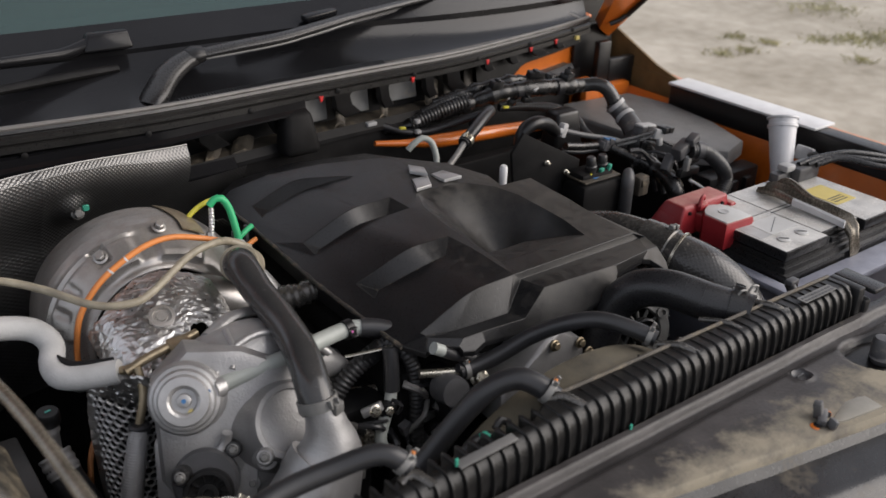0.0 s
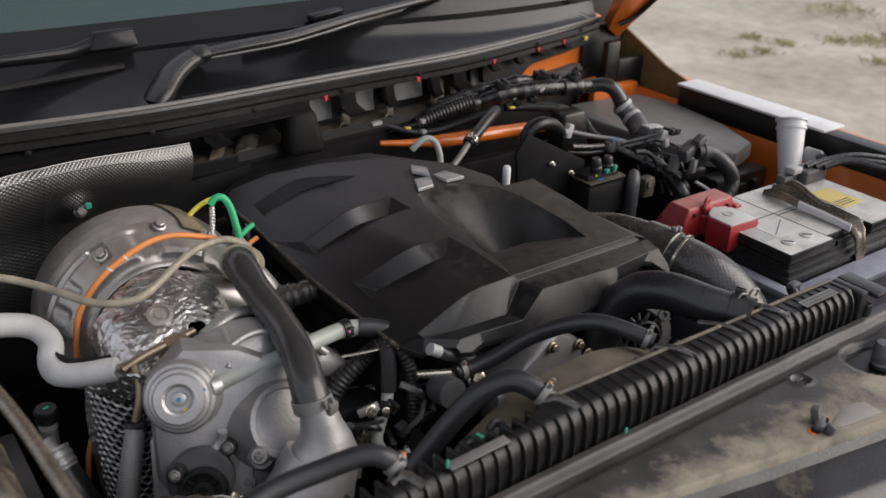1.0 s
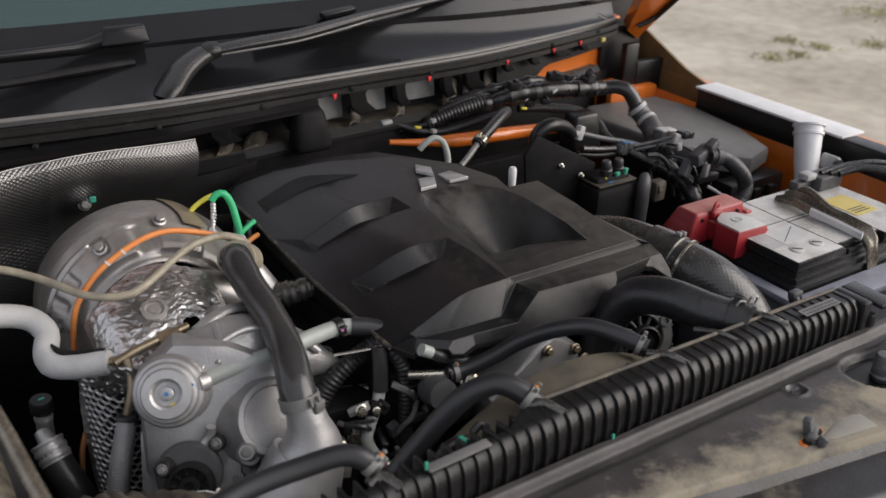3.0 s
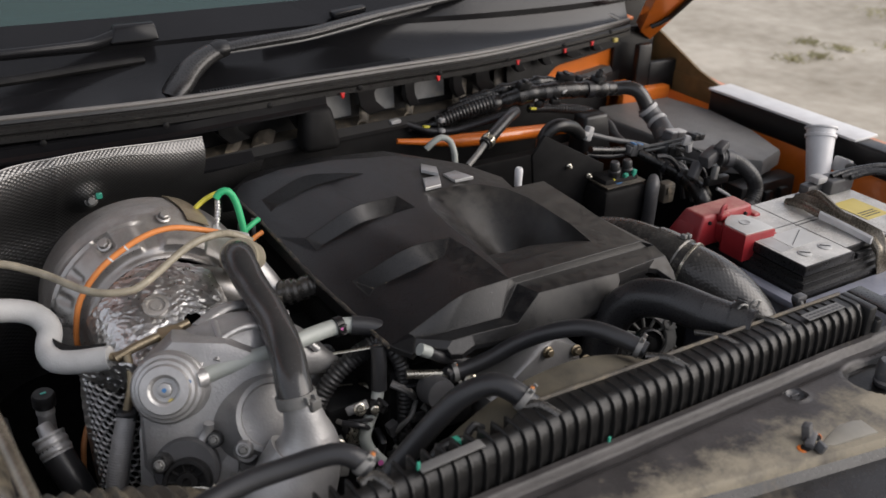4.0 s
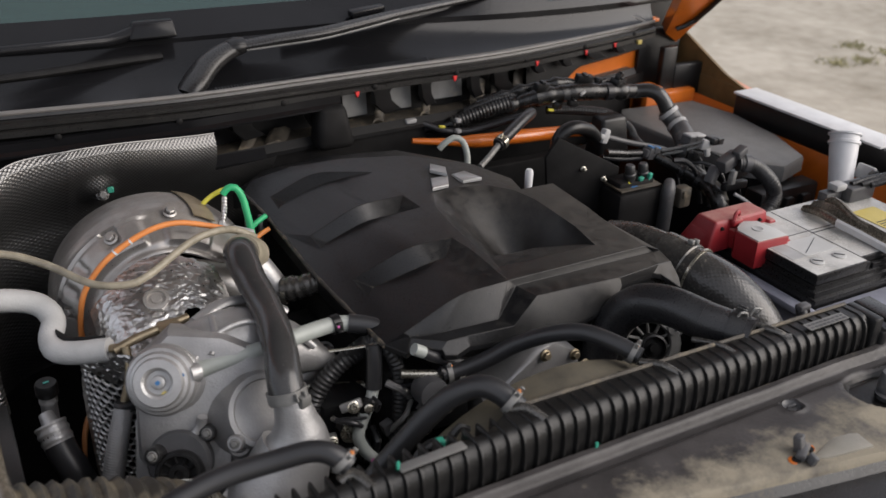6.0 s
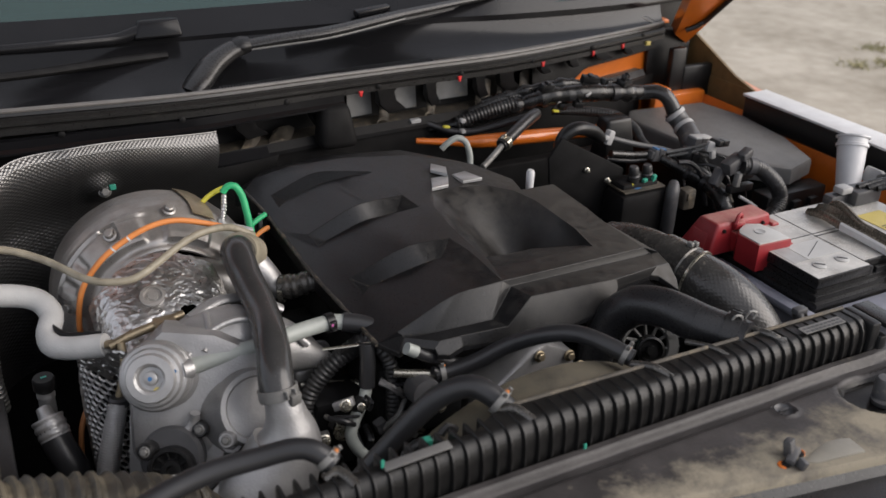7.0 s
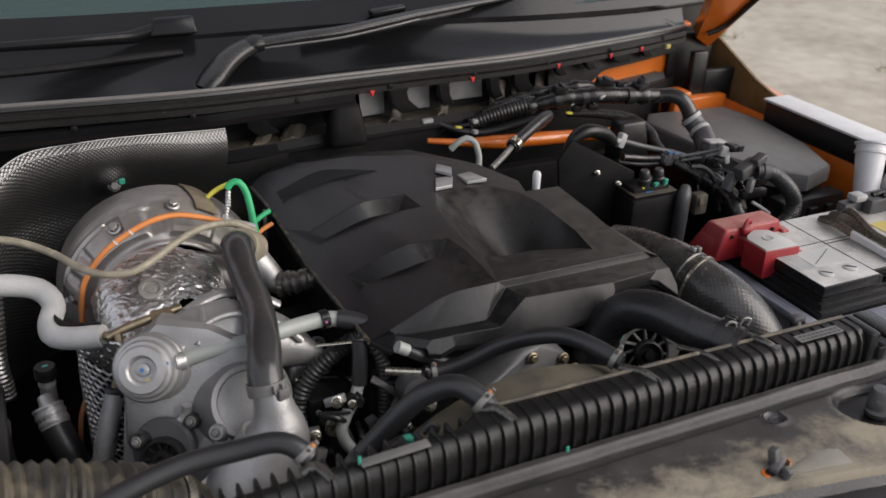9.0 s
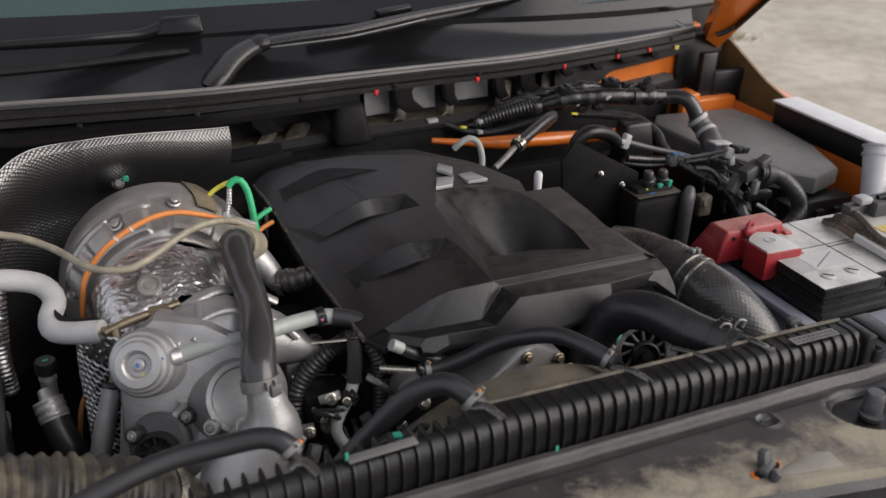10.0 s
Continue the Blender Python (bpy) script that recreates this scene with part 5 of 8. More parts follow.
        part("cast_ridge", bm, "alu", T)
    for p, d, r in (((-0.398, 0.196, 0.935), (-0.2, -0.9, 0.45), 0.012), ((-0.372, 0.240, 1.012), (-0.1, -0.5, 0.85), 0.008)):
        bm = B()
        lathe(bm, [(r * 1.15, -0.02), (r, 0.0), (r * 0.85, 0.002), (r * 0.6, 0.002), (r * 0.5, -0.001), (0, -0.001)], p, d, 18)
        part("cast_boss", bm, "alu", T)
    # actuator can
    ax = Vector((-0.38, -0.80, 0.46)).normalized()
    c = Vector((-0.460, 0.230, 1.009))
    bm = B()
    lathe(bm, [(v * 0.94, w) for v, w in [(0.036, -0.030), (0.0372, -0.022), (0.0372, -0.018), (0.0355, -0.016), (0.0365, -0.008), (0.034, -0.004), (0.031, -0.003), (0.029, 0.003), (0.026, 0.004), (0.024, 0.0085), (0.016, 0.0095), (0.0135, 0.008), (0.012, 0.003),
               (0.0075, 0.003), (0.007, 0.0065), (0.005, 0.0075), (0, 0.0075)]], c, ax, 48)
    can = part("actuator_can", bm, "alu", T, "round stepped aluminium actuator")
    q = ax.to_track_quat("Z", "Y")
    for v, mt, r in ((Vector((0, 0, 0.0072)), "blue", 0.0022), (Vector((0.0225, 0.007, 0.0045)), "blue", 0.0018), (Vector((0.006, -0.011, 0.0042)), "yellow", 0.003)):
        bm = B()
        lathe(bm, [(0, 0.0008), (r, 0.0008), (r, -0.001)], c + q @ v, ax, 12)
        part("paint_dot", bm, mt, can)
    bm = B()
    tube(bm, [c + q @ Vector((0.026, 0.006, -0.008)), c + q @ Vector((0.034, 0.008, -0.014))], 0.0095, 12)
    part("lug", bm, "alu", can)
    bm = B()
    tube(bm, [c - ax * 0.028, c - ax * 0.06 + Vector((0.03, 0.02, -0.02))], [0.034, 0.04], 24)
    part("neck", bm, "alu", T)
    # lower flange with its black motor
    ax2 = Vector((-0.45, -0.75, 0.48)).normalized()
    bm = B()
    prism(bm, [(-0.044, -0.05), (-0.049, 0.028), (-0.040, 0.046), (0.03, 0.052), (0.052, 0.04), (0.05, -0.03), (0.02, -0.06)], 0.016,
          Matrix.Translation((-0.440, 0.243, 0.912)) @ ax2.to_track_quat("Z", "Y").to_matrix().to_4x4() @ pose(0, 0, 0, 0, 0, 0), 0.003)
    fl = part("flange", bm, "alu", T, "cast flange")
    m0 = Vector((-0.452, 0.217, 0.920))
    q2 = ax2.to_track_quat("Z", "Y")
    bm = B()
    lathe(bm, [(0.031, -0.010), (0.032, 0.004), (0.029, 0.008), (0.0, 0.008)], m0, ax2, 32)
    mo = part("motor_housing", bm, "conn", T, "dusty black motor housing")
    bm = B()
    lathe(bm, [(0.0235, 0.006), (0.024, 0.016), (0.022, 0.020), (0.019, 0.020), (0.018, 0.014), (0.011, 0.013), (0.010, 0.018), (0.005, 0.018), (0.004, 0.014), (0, 0.014)], m0 + q2 @ Vector((0.004, -0.010, 0)), ax2, 36)
    mc = part("motor_cap", bm, "black", mo, "black ribbed motor cap")
    for k in range(10):
        a = 2 * math.pi * k / 10
        d = Vector((math.cos(a), math.sin(a), 0))
        bm = B()
        tube(bm, [m0 + q2 @ (d * 0.011 + Vector((0.004, -0.010, 0.0145))), m0 + q2 @ (d * 0.0185 + Vector((0.004, -0.010, 0.0165)))], 0.0014, 6)
        part("rib", bm, "black", mo)
    for p in ((-0.424, 0.214, 0.947), (-0.478, 0.214, 0.938), (-0.405, 0.185, 0.948), (-0.410, 0.205, 0.905)):
        lugc = Vector(p)
        bm = B()
        lathe(bm, [(0.011, -0.03), (0.0085, -0.004), (0.0085, 0.0), (0.007, 0.002), (0, 0.002)], lugc, ax2, 18)
        part("bolt_lug", bm, "battery" if p[1] > 0.21 else "alu", fl)
        bolt(T, lugc + ax2 * 0.001, ax2, 0.0037, "clamp")
    # cable plug and wire below
    bm = B()
    box(bm, (-0.02, -0.012, -0.01), (0.02, 0.012, 0.012), 0.003, 2, pose(-0.420, 0.155, 0.902, 20, 0, 40))
    part("plug", bm, "lightgrey", T, "pale plastic plug")
    # small hydraulic line behind
    bm = B()
    tube(bm, [(-0.485, 0.318, 1.000), (-0.46, 0.322, 1.006), (-0.43, 0.325, 1.010), (-0.405, 0.33, 1.012)], 0.005, 10)
    box(bm, (-0.438, 0.312, 1.006), (-0.415, 0.332, 1.015), 0.002)
    part("banjo_line", bm, "brass", T, "yellow zinc pipe with bracket")
    bm = B()
    tube(bm, [(-0.474, 0.315, 1.004), (-0.474, 0.306, 0.985), (-0.478, 0.30, 0.97), (-0.486, 0.295, 0.95)], 0.0045, 10)
    part("banjo_drop", bm, "brass", T)
    return T


def build_breather():
    T = thing("breather_hose", (-0.355, 0.17, 0.99), "smooth black rubber breather hose with clamp", "hose")
    bm = B()
    tube(bm, [(-0.318, 0.405, 1.030), (-0.330, 0.378, 1.048), (-0.334, 0.33, 1.040), (-0.336, 0.275, 1.032), (-0.345, 0.215, 1.026), (-0.355, 0.175, 1.012), (-0.357, 0.160, 0.995)],
         [0.019, 0.0185, 0.0168, 0.0168, 0.0172, 0.0175, 0.0175], 24)
    part("hose", bm, "hose_gloss", T)
    bm = B()
    tube(bm, [(-0.30, 0.425, 1.018), (-0.312, 0.415, 1.028), (-0.322, 0.400, 1.038)], [0.021, 0.0228, 0.0215], 24)
    part("hose_collar", bm, "tan_tube", T, "pale dusty collar")
    band(T, (-0.3565, 0.165, 1.003), (0.05, -0.35, -0.9), 0.0178, 0.011, up=(0.3, -1, 0.3))
    bm = B()
    box(bm, (-0.006, -0.003, -0.006), (0.006, 0.006, 0.006), 0.0015, 2, pose(-0.346, 0.146, 1.004, 0, 0, 20))
    part("clamp_screw", bm, "clamp", T)
    # pipe behind the collar, going to the engine
    P = thing("turbo_pipe", (-0.28, 0.4, 0.98), "cast and foil-wrapped turbo pipe", "pipe")
    bm = B()
    tube(bm, [(-0.306, 0.428, 1.018), (-0.302, 0.420, 1.010), (-0.290, 0.410, 0.995), (-0.281, 0.400, 0.983), (-0.271, 0.387, 0.981)], [0.019, 0.0185, 0.016, 0.0145, 0.0135], 18)
    part("elbow", bm, "alu", P, "dusty cast elbow")
    bm = B()
    tube(bm, [(-0.276, 0.392, 0.983), (-0.262, 0.380, 0.988), (-0.250, 0.374, 0.993), (-0.230, 0.368, 0.997), (-0.205, 0.366, 0.990)], 0.0145, 18, wave=0.06, pitch=0.009, rough=0.12)
    part("foil_sleeve", bm, "mottled", P, "black and silver foil sleeve")
    bm = B()
    tube(bm, [(-0.277, 0.3925, 0.9812), (-0.272, 0.3890, 0.9812)], 0.0160, 18)
    part("clamp_ring", bm, "zinc", P, "bright clamp ring")
    bm = B()
    box(bm, (-0.30, 0.350, 0.935), (-0.245, 0.40, 0.945), 0.002, 2)
    part("bracket", bm, "dark", P, "dark bracket")
    return T


def build_heat_dome():
    """The stamped heat guard over the turbine."""
    T = thing("turbine_heat_guard", (-0.40, 0.5, 0.92), "domed stamped steel heat guard with bolts", "heat guard")
    c = Vector((-0.398, 0.50, 0.952))
    ax = Vector((-0.04, -1, 0.10)).normalized()
    prof = [(0.012, -0.080), (0.095, -0.074), (0.112, -0.066), (0.1195, -0.050), (0.122, -0.030), (0.1225, -0.010), (0.1215, 0.004), (0.119, 0.013), (0.115, 0.020), (0.109, 0.029), (0.102, 0.040), (0.095, 0.050), (0.090, 0.0555), (0.087, 0.057), (0.084, 0.058), (0.0805, 0.0625), (0.0785, 0.0635), (0.0765, 0.062), (0.076, 0.050)]
    bm = B()
    q = ax.to_track_quat("Z", "Y")
    prof2 = prof[1:]
    fine = []
    for (ra, ha), (rb, hb) in zip(prof2, prof2[1:]):
        k = max(1, int(math.hypot(rb - ra, hb - ha) / 0.0022))
        fine += [(ra + (rb - ra) * i / k, ha + (hb - ha) * i / k) for i in range(k)]
    prof2 = fine + prof2[-1:]
    cols = []
    seg = 190

    def window(v, lo, hi, soft):
        return smooth01((v - lo) / soft) * smooth01((hi - v) / soft)

    for j in range(seg + 1):
        deg = -35 + 250 * j / seg
        a = radians(deg)
        sc = 1.0 + 0.03 * math.cos(2 * a)
        col = []
        for i, (r, h) in enumerate(prof2):
            face = smooth01((h - 0.004) / 0.010)
            # raised pads, pockets round the bolts and a pressed bead on the rim
            lift = 0.0065 * window(deg, 96, 176, 5) * window(r, 0.0885, 0.1135, 0.004) * face
            lift += 0.0050 * window(deg, 50, 87, 5) * window(r, 0.086, 0.108, 0.004) * face
            lift -= 0.0060 * window(deg, 112, 124, 3) * window(r, 0.099, 0.116, 0.003) * face
            lift -= 0.0035 * window(deg, 138, 147, 4) * window(r, 0.096, 0.112, 0.004) * face
            lift -= 0.0035 * window(deg, 153, 162, 4) * window(r, 0.096, 0.112, 0.004) * face
            lift -= 0.0060 * window(deg, 166, 177, 3) * window(r, 0.099, 0.116, 0.003) * face
            lift += 0.0012 * noise.noise(Vector((deg * 0.06, r * 90, 2.0))) * face
            lift += 0.0030 * window(deg, 92, 178, 6) * window(r, 0.1120, 0.1175, 0.0022) * face
            out = 0.7 * lift
            lift *= 0.7
            col.append(bm.verts.new(c + q @ Vector(((r + out) * sc * math.cos(a), (r + out) * sc * math.sin(a), h + lift))))
        cols.append(col)
    for a, b in zip(cols, cols[1:]):
        for i in range(len(prof2) - 1):
            bm.faces.new((a[i], b[i], b[i + 1], a[i + 1]))
    part("guard", bm, "steel", T, "stamped steel guard")
    # bolts and strap
    for a, r, h in ((118, 0.1065, 0.034), (80, 0.113, 0.026), (172, 0.1065, 0.034)):
        p = c + q @ Vector((r * math.cos(radians(a)), r * math.sin(radians(a)), h))
        bolt(T, p, q @ Vector((0.7 * math.cos(radians(a)), 0.7 * math.sin(radians(a)), 0.5)), 0.0055, "steel")
    bm = B()
    line = [(0.1195, -0.052), (0.1225, -0.030), (0.1230, -0.010), (0.1220, 0.004), (0.1190, 0.015), (0.1140, 0.026)]

    def strap(u, v):
        k = min(v * (len(line) - 1), len(line) - 1.001)
        (ra, ha), (rb, hb) = line[int(k)], line[int(k) + 1]
        f = k - int(k)
        a = radians(72 - 6 * v - (10 + 4 * v) * u)
        r, h = ra + (rb - ra) * f + 0.0026, ha + (hb - ha) * f
        sc = 1.0 + 0.03 * math.cos(2 * a)
        return c + q @ Vector((r * sc * math.cos(a), r * sc * math.sin(a), h + 0.0012))

    field(bm, span(0, 1, 10), span(0, 1, 24), strap, 0.0015)
    part("strap", bm, "brass", T, "rust-stained steel strap")
    # inside: dark cavity and pipe
    bm = B()
    tube(bm, [(-0.45, 0.46, 0.985), (-0.40, 0.45, 1.000), (-0.35, 0.43, 0.995), (-0.31, 0.42, 0.975)], 0.022, 16)
    part("manifold_pipe", bm, "steel", T, "stained exhaust pipe")
    # Dark disc stands for the shade inside the guard
    bm = B()
    lathe(bm, [(0, 0.0), (0.085, 0.0)], c + ax * 0.02, ax, 30, close=False)
    part("cavity_shade", bm, "dark", T, "dark disc painted as the cavity's shade")


def crumple(p, amp, sc, seed):
    v = Vector(p) * sc + Vector((seed, 0, 0))
    w = Vector((v.x * 0.7 + v.y * 0.5, v.y, v.z * 0.8))
    return amp * (0.5 * noise.noise(v * 0.4) - 1.5 * abs(noise.noise(w * 0.8)) - 0.7 * abs(noise.noise(w * 1.7)) + 0.25 * noise.noise(v * 4.0))


def build_foil():
    T = thing("foil_heat_wrap", (-0.45, 0.36, 0.9), "crumpled silver foil heat wrap over the exhaust", "heat wrap")
    bm = B()

    def wrap(u, v):
        ragged = 0.05 * noise.noise(Vector((u * 14, 0, 5))) + 0.025 * noise.noise(Vector((u * 45, 0, 9)))
        cut = 0.05 + 0.20 * smooth01((u - 0.54) / 0.10) - 0.07 * smooth01((u - 0.68) / 0.05) + 0.16 * smooth01((u - 0.74) / 0.2) + ragged
        v = cut + (0.80 + 0.10 * u + 0.4 * ragged - cut) * v
        a = radians(170 - 145 * u)
        r = 0.078
        base = Vector((-0.414 + r * 1.0 * math.cos(a), 0.318 + 0.115 * v - 0.01 * math.sin(u * 9) + 0.02 * abs(u - 0.5), 0.966 + 0.058 * math.sin(a) + 0.022 * v - 0.034 * (1 - v) ** 2))
        if v < 0.1:
            base.y += 0.010 * noise.noise(Vector((u * 9, 0, 1)))
        n = Vector((math.cos(a), 0, math.sin(a)))
        return base + n * crumple(base, 0.0013, 175, 3)

    field(bm, span(0, 1, 170), span(0, 1, 120), wrap)
    part("wrap", bm, "foil", T, "crumpled bright foil")
    bm = B()

    def side(u, v):
        base = Vector((-0.515 + 0.050 * u, 0.345 - 0.05 * u + 0.02 * math.sin(v * 3), 1.0 - 0.17 * v))
        return base + Vector((-0.5, -0.7, 0.2)) * (0.004 + crumple(base, 0.004, 110, 8) * (1 - 0.75 * smooth01((v - 0.3) / 0.2)))

    field(bm, span(0, 1, 70), span(0, 1, 170), side)
    part("wrap", bm, "foil", T, "crumpled bright foil")
    bm = B()
    lathe(bm, [(0.013, 0.0), (0.0135, 0.003), (0.010, 0.0035), (0.009, 0.001), (0.006, 0.001), (0.005, 0.003), (0, 0.003)], (-0.430, 0.356, 1.026), (-0.1, -0.45, 0.9), 24)
    part("rivet", bm, "steel", T, "round pressed rivet")
    # perforated wrap lower down: rows of small dimples
    bm = B()

    def mesh(u, v):
        a = radians(185 + 115 * u)
        across, down = u * 9.5, v * 27
        near = min(math.hypot(across - (round(across - (j % 2) * 0.5) + (j % 2) * 0.5), (down - j) * 0.86) for j in range(int(down) - 1, int(down) + 3))
        r = 0.0415 + 0.0026 * smooth01((near - 0.36) / 0.12)
        return Vector((-0.472 + r * math.cos(a), 0.342 + r * math.sin(a), 0.972 - 0.21 * v + 0.006 * math.sin(u * 7)))

    field(bm, span(0, 1, 130), span(0, 1, 300), mesh)
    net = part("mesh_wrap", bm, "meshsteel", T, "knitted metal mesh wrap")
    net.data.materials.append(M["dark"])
    # Recessed cells are coloured dark to imitate shaded holes between the wires
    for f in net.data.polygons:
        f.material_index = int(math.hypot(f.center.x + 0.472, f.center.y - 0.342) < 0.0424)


def build_shield():
    """The large dimpled heat shield against the firewall."""
    T = thing("dimpled_heat_shield", (-0.42, 0.68, 0.8), "dimpled silver-grey aluminium heat shield", "heat shield")

    def sheet(s, v):
        # s runs from the right-hand end round the corner to the front; v from the top edge down
        if s < 0.28:
            x, y = -0.238 - s * 0.82, 0.645 - 0.16 * s
            nx, ny = 0.1, -1.0
        else:
            a = min(1.0, (s - 0.28) / 0.17)
            ang = a * radians(82)
            x = -0.468 - 0.140 * math.sin(ang)
            y = 0.600 - 0.115 * (1 - math.cos(ang))
            nx, ny = math.cos(ang) * 0.1 + math.sin(ang), -math.cos(ang)
            if s > 0.45:
                x -= 0.03 * (s - 0.45)
                y -= (s - 0.45) * 0.9
        curl = 0.007 * (1 - smooth01(v / 0.05)) + 0.050 * smooth01((v - 0.06) / 0.34)
        top = 1.094 + 0.018 * smooth01(s / 0.28) - 0.06 * smooth01((s - 0.32) / 0.14) - 0.16 * smooth01((s - 0.42) / 0.14)
        y2 = y + curl * (-ny) * 0.95
        x2 = x - curl * nx * 0.95
        z = top - (0.018 - 0.008 * smooth01((s - 0.06) / 0.14)) * smooth01(v / 0.06) - 0.32 * max(0.0, v - 0.055)
        k = 0.00052 * math.sin(s * 2 * math.pi / 0.0062) * math.sin(v * 2 * math.pi / 0.0168)
        z += 0.6 * k * (v < 0.06)
        b = Vector((x2 + nx * k, y2 + ny * k, z))
        d = math.hypot(x2 + 0.434, z - 1.046)
        b.y -= 0.012 * smooth01((0.030 - d) / 0.03) if s < 0.30 else 0
        return b

    bm = B()
    field(bm, span(0.045, 0.60, 560), span(0, 1, 360), sheet)
    part("sheet", bm, "shield", T, "dimpled aluminium sheet")
    bm = B()
    field(bm, span(-0.07, 0.047, 120), span(0.17, 1, 300), sheet)
    part("sheet", bm, "shield", T, "dimpled aluminium sheet")
    bm = B()
    tube(bm, [sheet(s, 0.0) for s in span(0.045, 0.52, 40)], 0.0011, 6)
    part("rolled_edge", bm, "shield", T, "bright rolled edge")
    bm = B()
    lathe(bm, [(0.011, 0.0), (0.009, 0.002), (0.006, 0.003), (0.0, 0.003)], (-0.434, 0.625, 1.046), (0.1, -1, 0.15), 28)
    part("washer", bm, "shield", T, "dull dished washer")
    bolt(T, (-0.431, 0.619, 1.045), (0, -1, 0.2), 0.0055, "clamp")
    bm = B()
    box(bm, (-0.004, -0.002, -0.004), (0.004, 0.002, 0.004), 0.001, 1, pose(-0.421, 0.617, 1.050))
    part("paint_mark", bm, "wgreen", T, "green paint mark")
    # black strip that runs on to the right of the shield
    bm = B()
    field(bm, span(-0.29, -0.195, 16), span(0, 1, 8), lambda x, v: Vector((x, 0.675 + 0.05 * (x + 0.3) - 0.012 * v, 1.050 - 0.012 * v)), 0.003)
    tagged(finish("shield_strip", bm, "cowl"), "dusty dark strip beside the heat shield", "strip")


# ---- hoses ----
def build_hoses():
    # thin coolant hose that arches over the fan
    T = thing("coolant_hose", (-0.1, 0.09, 1.0), "thin black rubber coolant hose with clamps", "hose", "coolant hoses")
    bm = B()
    tube(bm, [(-0.036, 0.038, 1.026), (-0.049, 0.060, 1.032), (-0.068, 0.090, 1.034), (-0.091, 0.115, 1.024), (-0.114, 0.140, 1.004), (-0.139, 0.155, 0.984), (-0.165, 0.164, 0.973), (-0.186, 0.168, 0.971)], 0.0089, 18)
    part("hose", bm, "rubber", T)
    band(T, (-0.040, 0.044, 1.0275), (-0.5, 0.75, 0.25), 0.0091, 0.0055)
    band(T, (-0.178, 0.167, 0.9715), (-1, 0.2, -0.1), 0.0091, 0.0055)
    for p in ((-0.040, 0.040, 1.040), (-0.178, 0.164, 0.984)):
        bm = B()
        box(bm, (-0.0022, -0.0012, -0.001), (0.0022, 0.0012, 0.001), 0.0004, 1, pose(p[0], p[1], p[2] - 0.002, 0, 0, 20))
        part("paint_mark", bm, "owire", T)
    T = thing("coolant_hose", (-0.24, 0.06, 1.0), "thick black rubber coolant hose with clamp", "hose", "coolant hoses")
    bm = B()
    tube(bm, [(-0.187, 0.020, 1.022), (-0.198, 0.037, 1.034), (-0.212, 0.053, 1.0375), (-0.234, 0.067, 1.024), (-0.256, 0.075, 1.000), (-0.277, 0.080, 0.975), (-0.295, 0.083, 0.954), (-0.315, 0.087, 0.925), (-0.33, 0.09, 0.89)], 0.0108, 20)
    part("hose", bm, "rubber", T)
    band(T, (-0.196, 0.025, 1.0335), (-0.45, 0.65, 0.45), 0.0110, 0.006)
    bm = B()
    box(bm, (-0.0025, -0.0015, -0.001), (0.003, 0.0015, 0.002), 0.0004, 1, pose(-0.190, 0.022, 1.0445, 0, 0, 30))
    part("paint_mark", bm, "owire", T)
    T = thing("coolant_hose", (-0.43, 0.03, 1.0), "long black rubber coolant hose with clamp", "hose", "coolant hoses")
    bm = B()
    tube(bm, [(-0.364, 0.004, 1.040), (-0.374, 0.012, 1.049), (-0.388, 0.021, 1.051), (-0.416, 0.030, 1.045), (-0.460, 0.035, 1.040), (-0.505, 0.030, 1.032), (-0.56, 0.02, 1.015), (-0.62, 0.01, 0.98)], 0.0090, 18)
    part("hose", bm, "rubber", T)
    band(T, (-0.367, 0.007, 1.0435), (-0.5, 0.6, 0.6), 0.0092, 0.0055)
    bm = B()
    box(bm, (-0.0025, -0.0015, -0.001), (0.003, 0.0015, 0.002), 0.0004, 1, pose(-0.360, 0.004, 1.052, 0, 0, 30))
    part("paint_mark", bm, "owire", T)
    # upper radiator hose
    T = thing("radiator_hose", (0.06, 0.1, 0.95), "thick black ribbed rubber radiator hose", "hose")
    bm = B()
    pts = [(0.101, 0.022, 1.018), (0.094, 0.035, 1.019), (0.073, 0.065, 1.024), (0.057, 0.100, 1.027), (0.045, 0.130, 1.018), (0.033, 0.150, 0.996), (0.021, 0.157, 0.962), (0.011, 0.158, 0.92), (0.01, 0.16, 0.86)]
    tube(bm, pts, 0.0215, 28)
    part("hose", bm, "rubber_knit", T)
    bm = B()
    tube(bm, [(0.073, 0.065, 1.024), (0.057, 0.100, 1.027), (0.045, 0.130, 1.018), (0.035, 0.148, 1.0)], 0.0219, 28, wave=0.005, pitch=0.0024)
    part("sleeve", bm, "rubber_knit", T, "finely ribbed sleeve")
    band(T, (0.092, 0.038, 1.0195), (0.55, -0.83, -0.1), 0.0218, 0.016, mat="battery", up=(0.2, 0.1, 1), label="dark spring clamp")
    for k in (-1, 1):
        bm = B()
        tube(bm, [(0.096 + 0.010 * k, 0.034, 1.038), (0.099 + 0.010 * k, 0.032, 1.046), (0.106 + 0.010 * k, 0.030, 1.045), (0.106 + 0.008 * k, 0.031, 1.037)], 0.0014, 6)
        part("clamp_wire", bm, "clamp", T, "bent steel clamp end")
    bm = B()
    tube(bm, [(0.098, 0.026, 1.018), (0.114, 0.010, 1.020), (0.130, -0.004, 1.024)], [0.0075, 0.006, 0.0055], 14)
    part("stub", bm, "clamp", T, "dull metal stub on the tank")
    # charge-air duct
    T = thing("charge_air_duct", (0.21, 0.18, 0.96), "black woven charge-air duct with metal ring", "duct")
    bm = B()
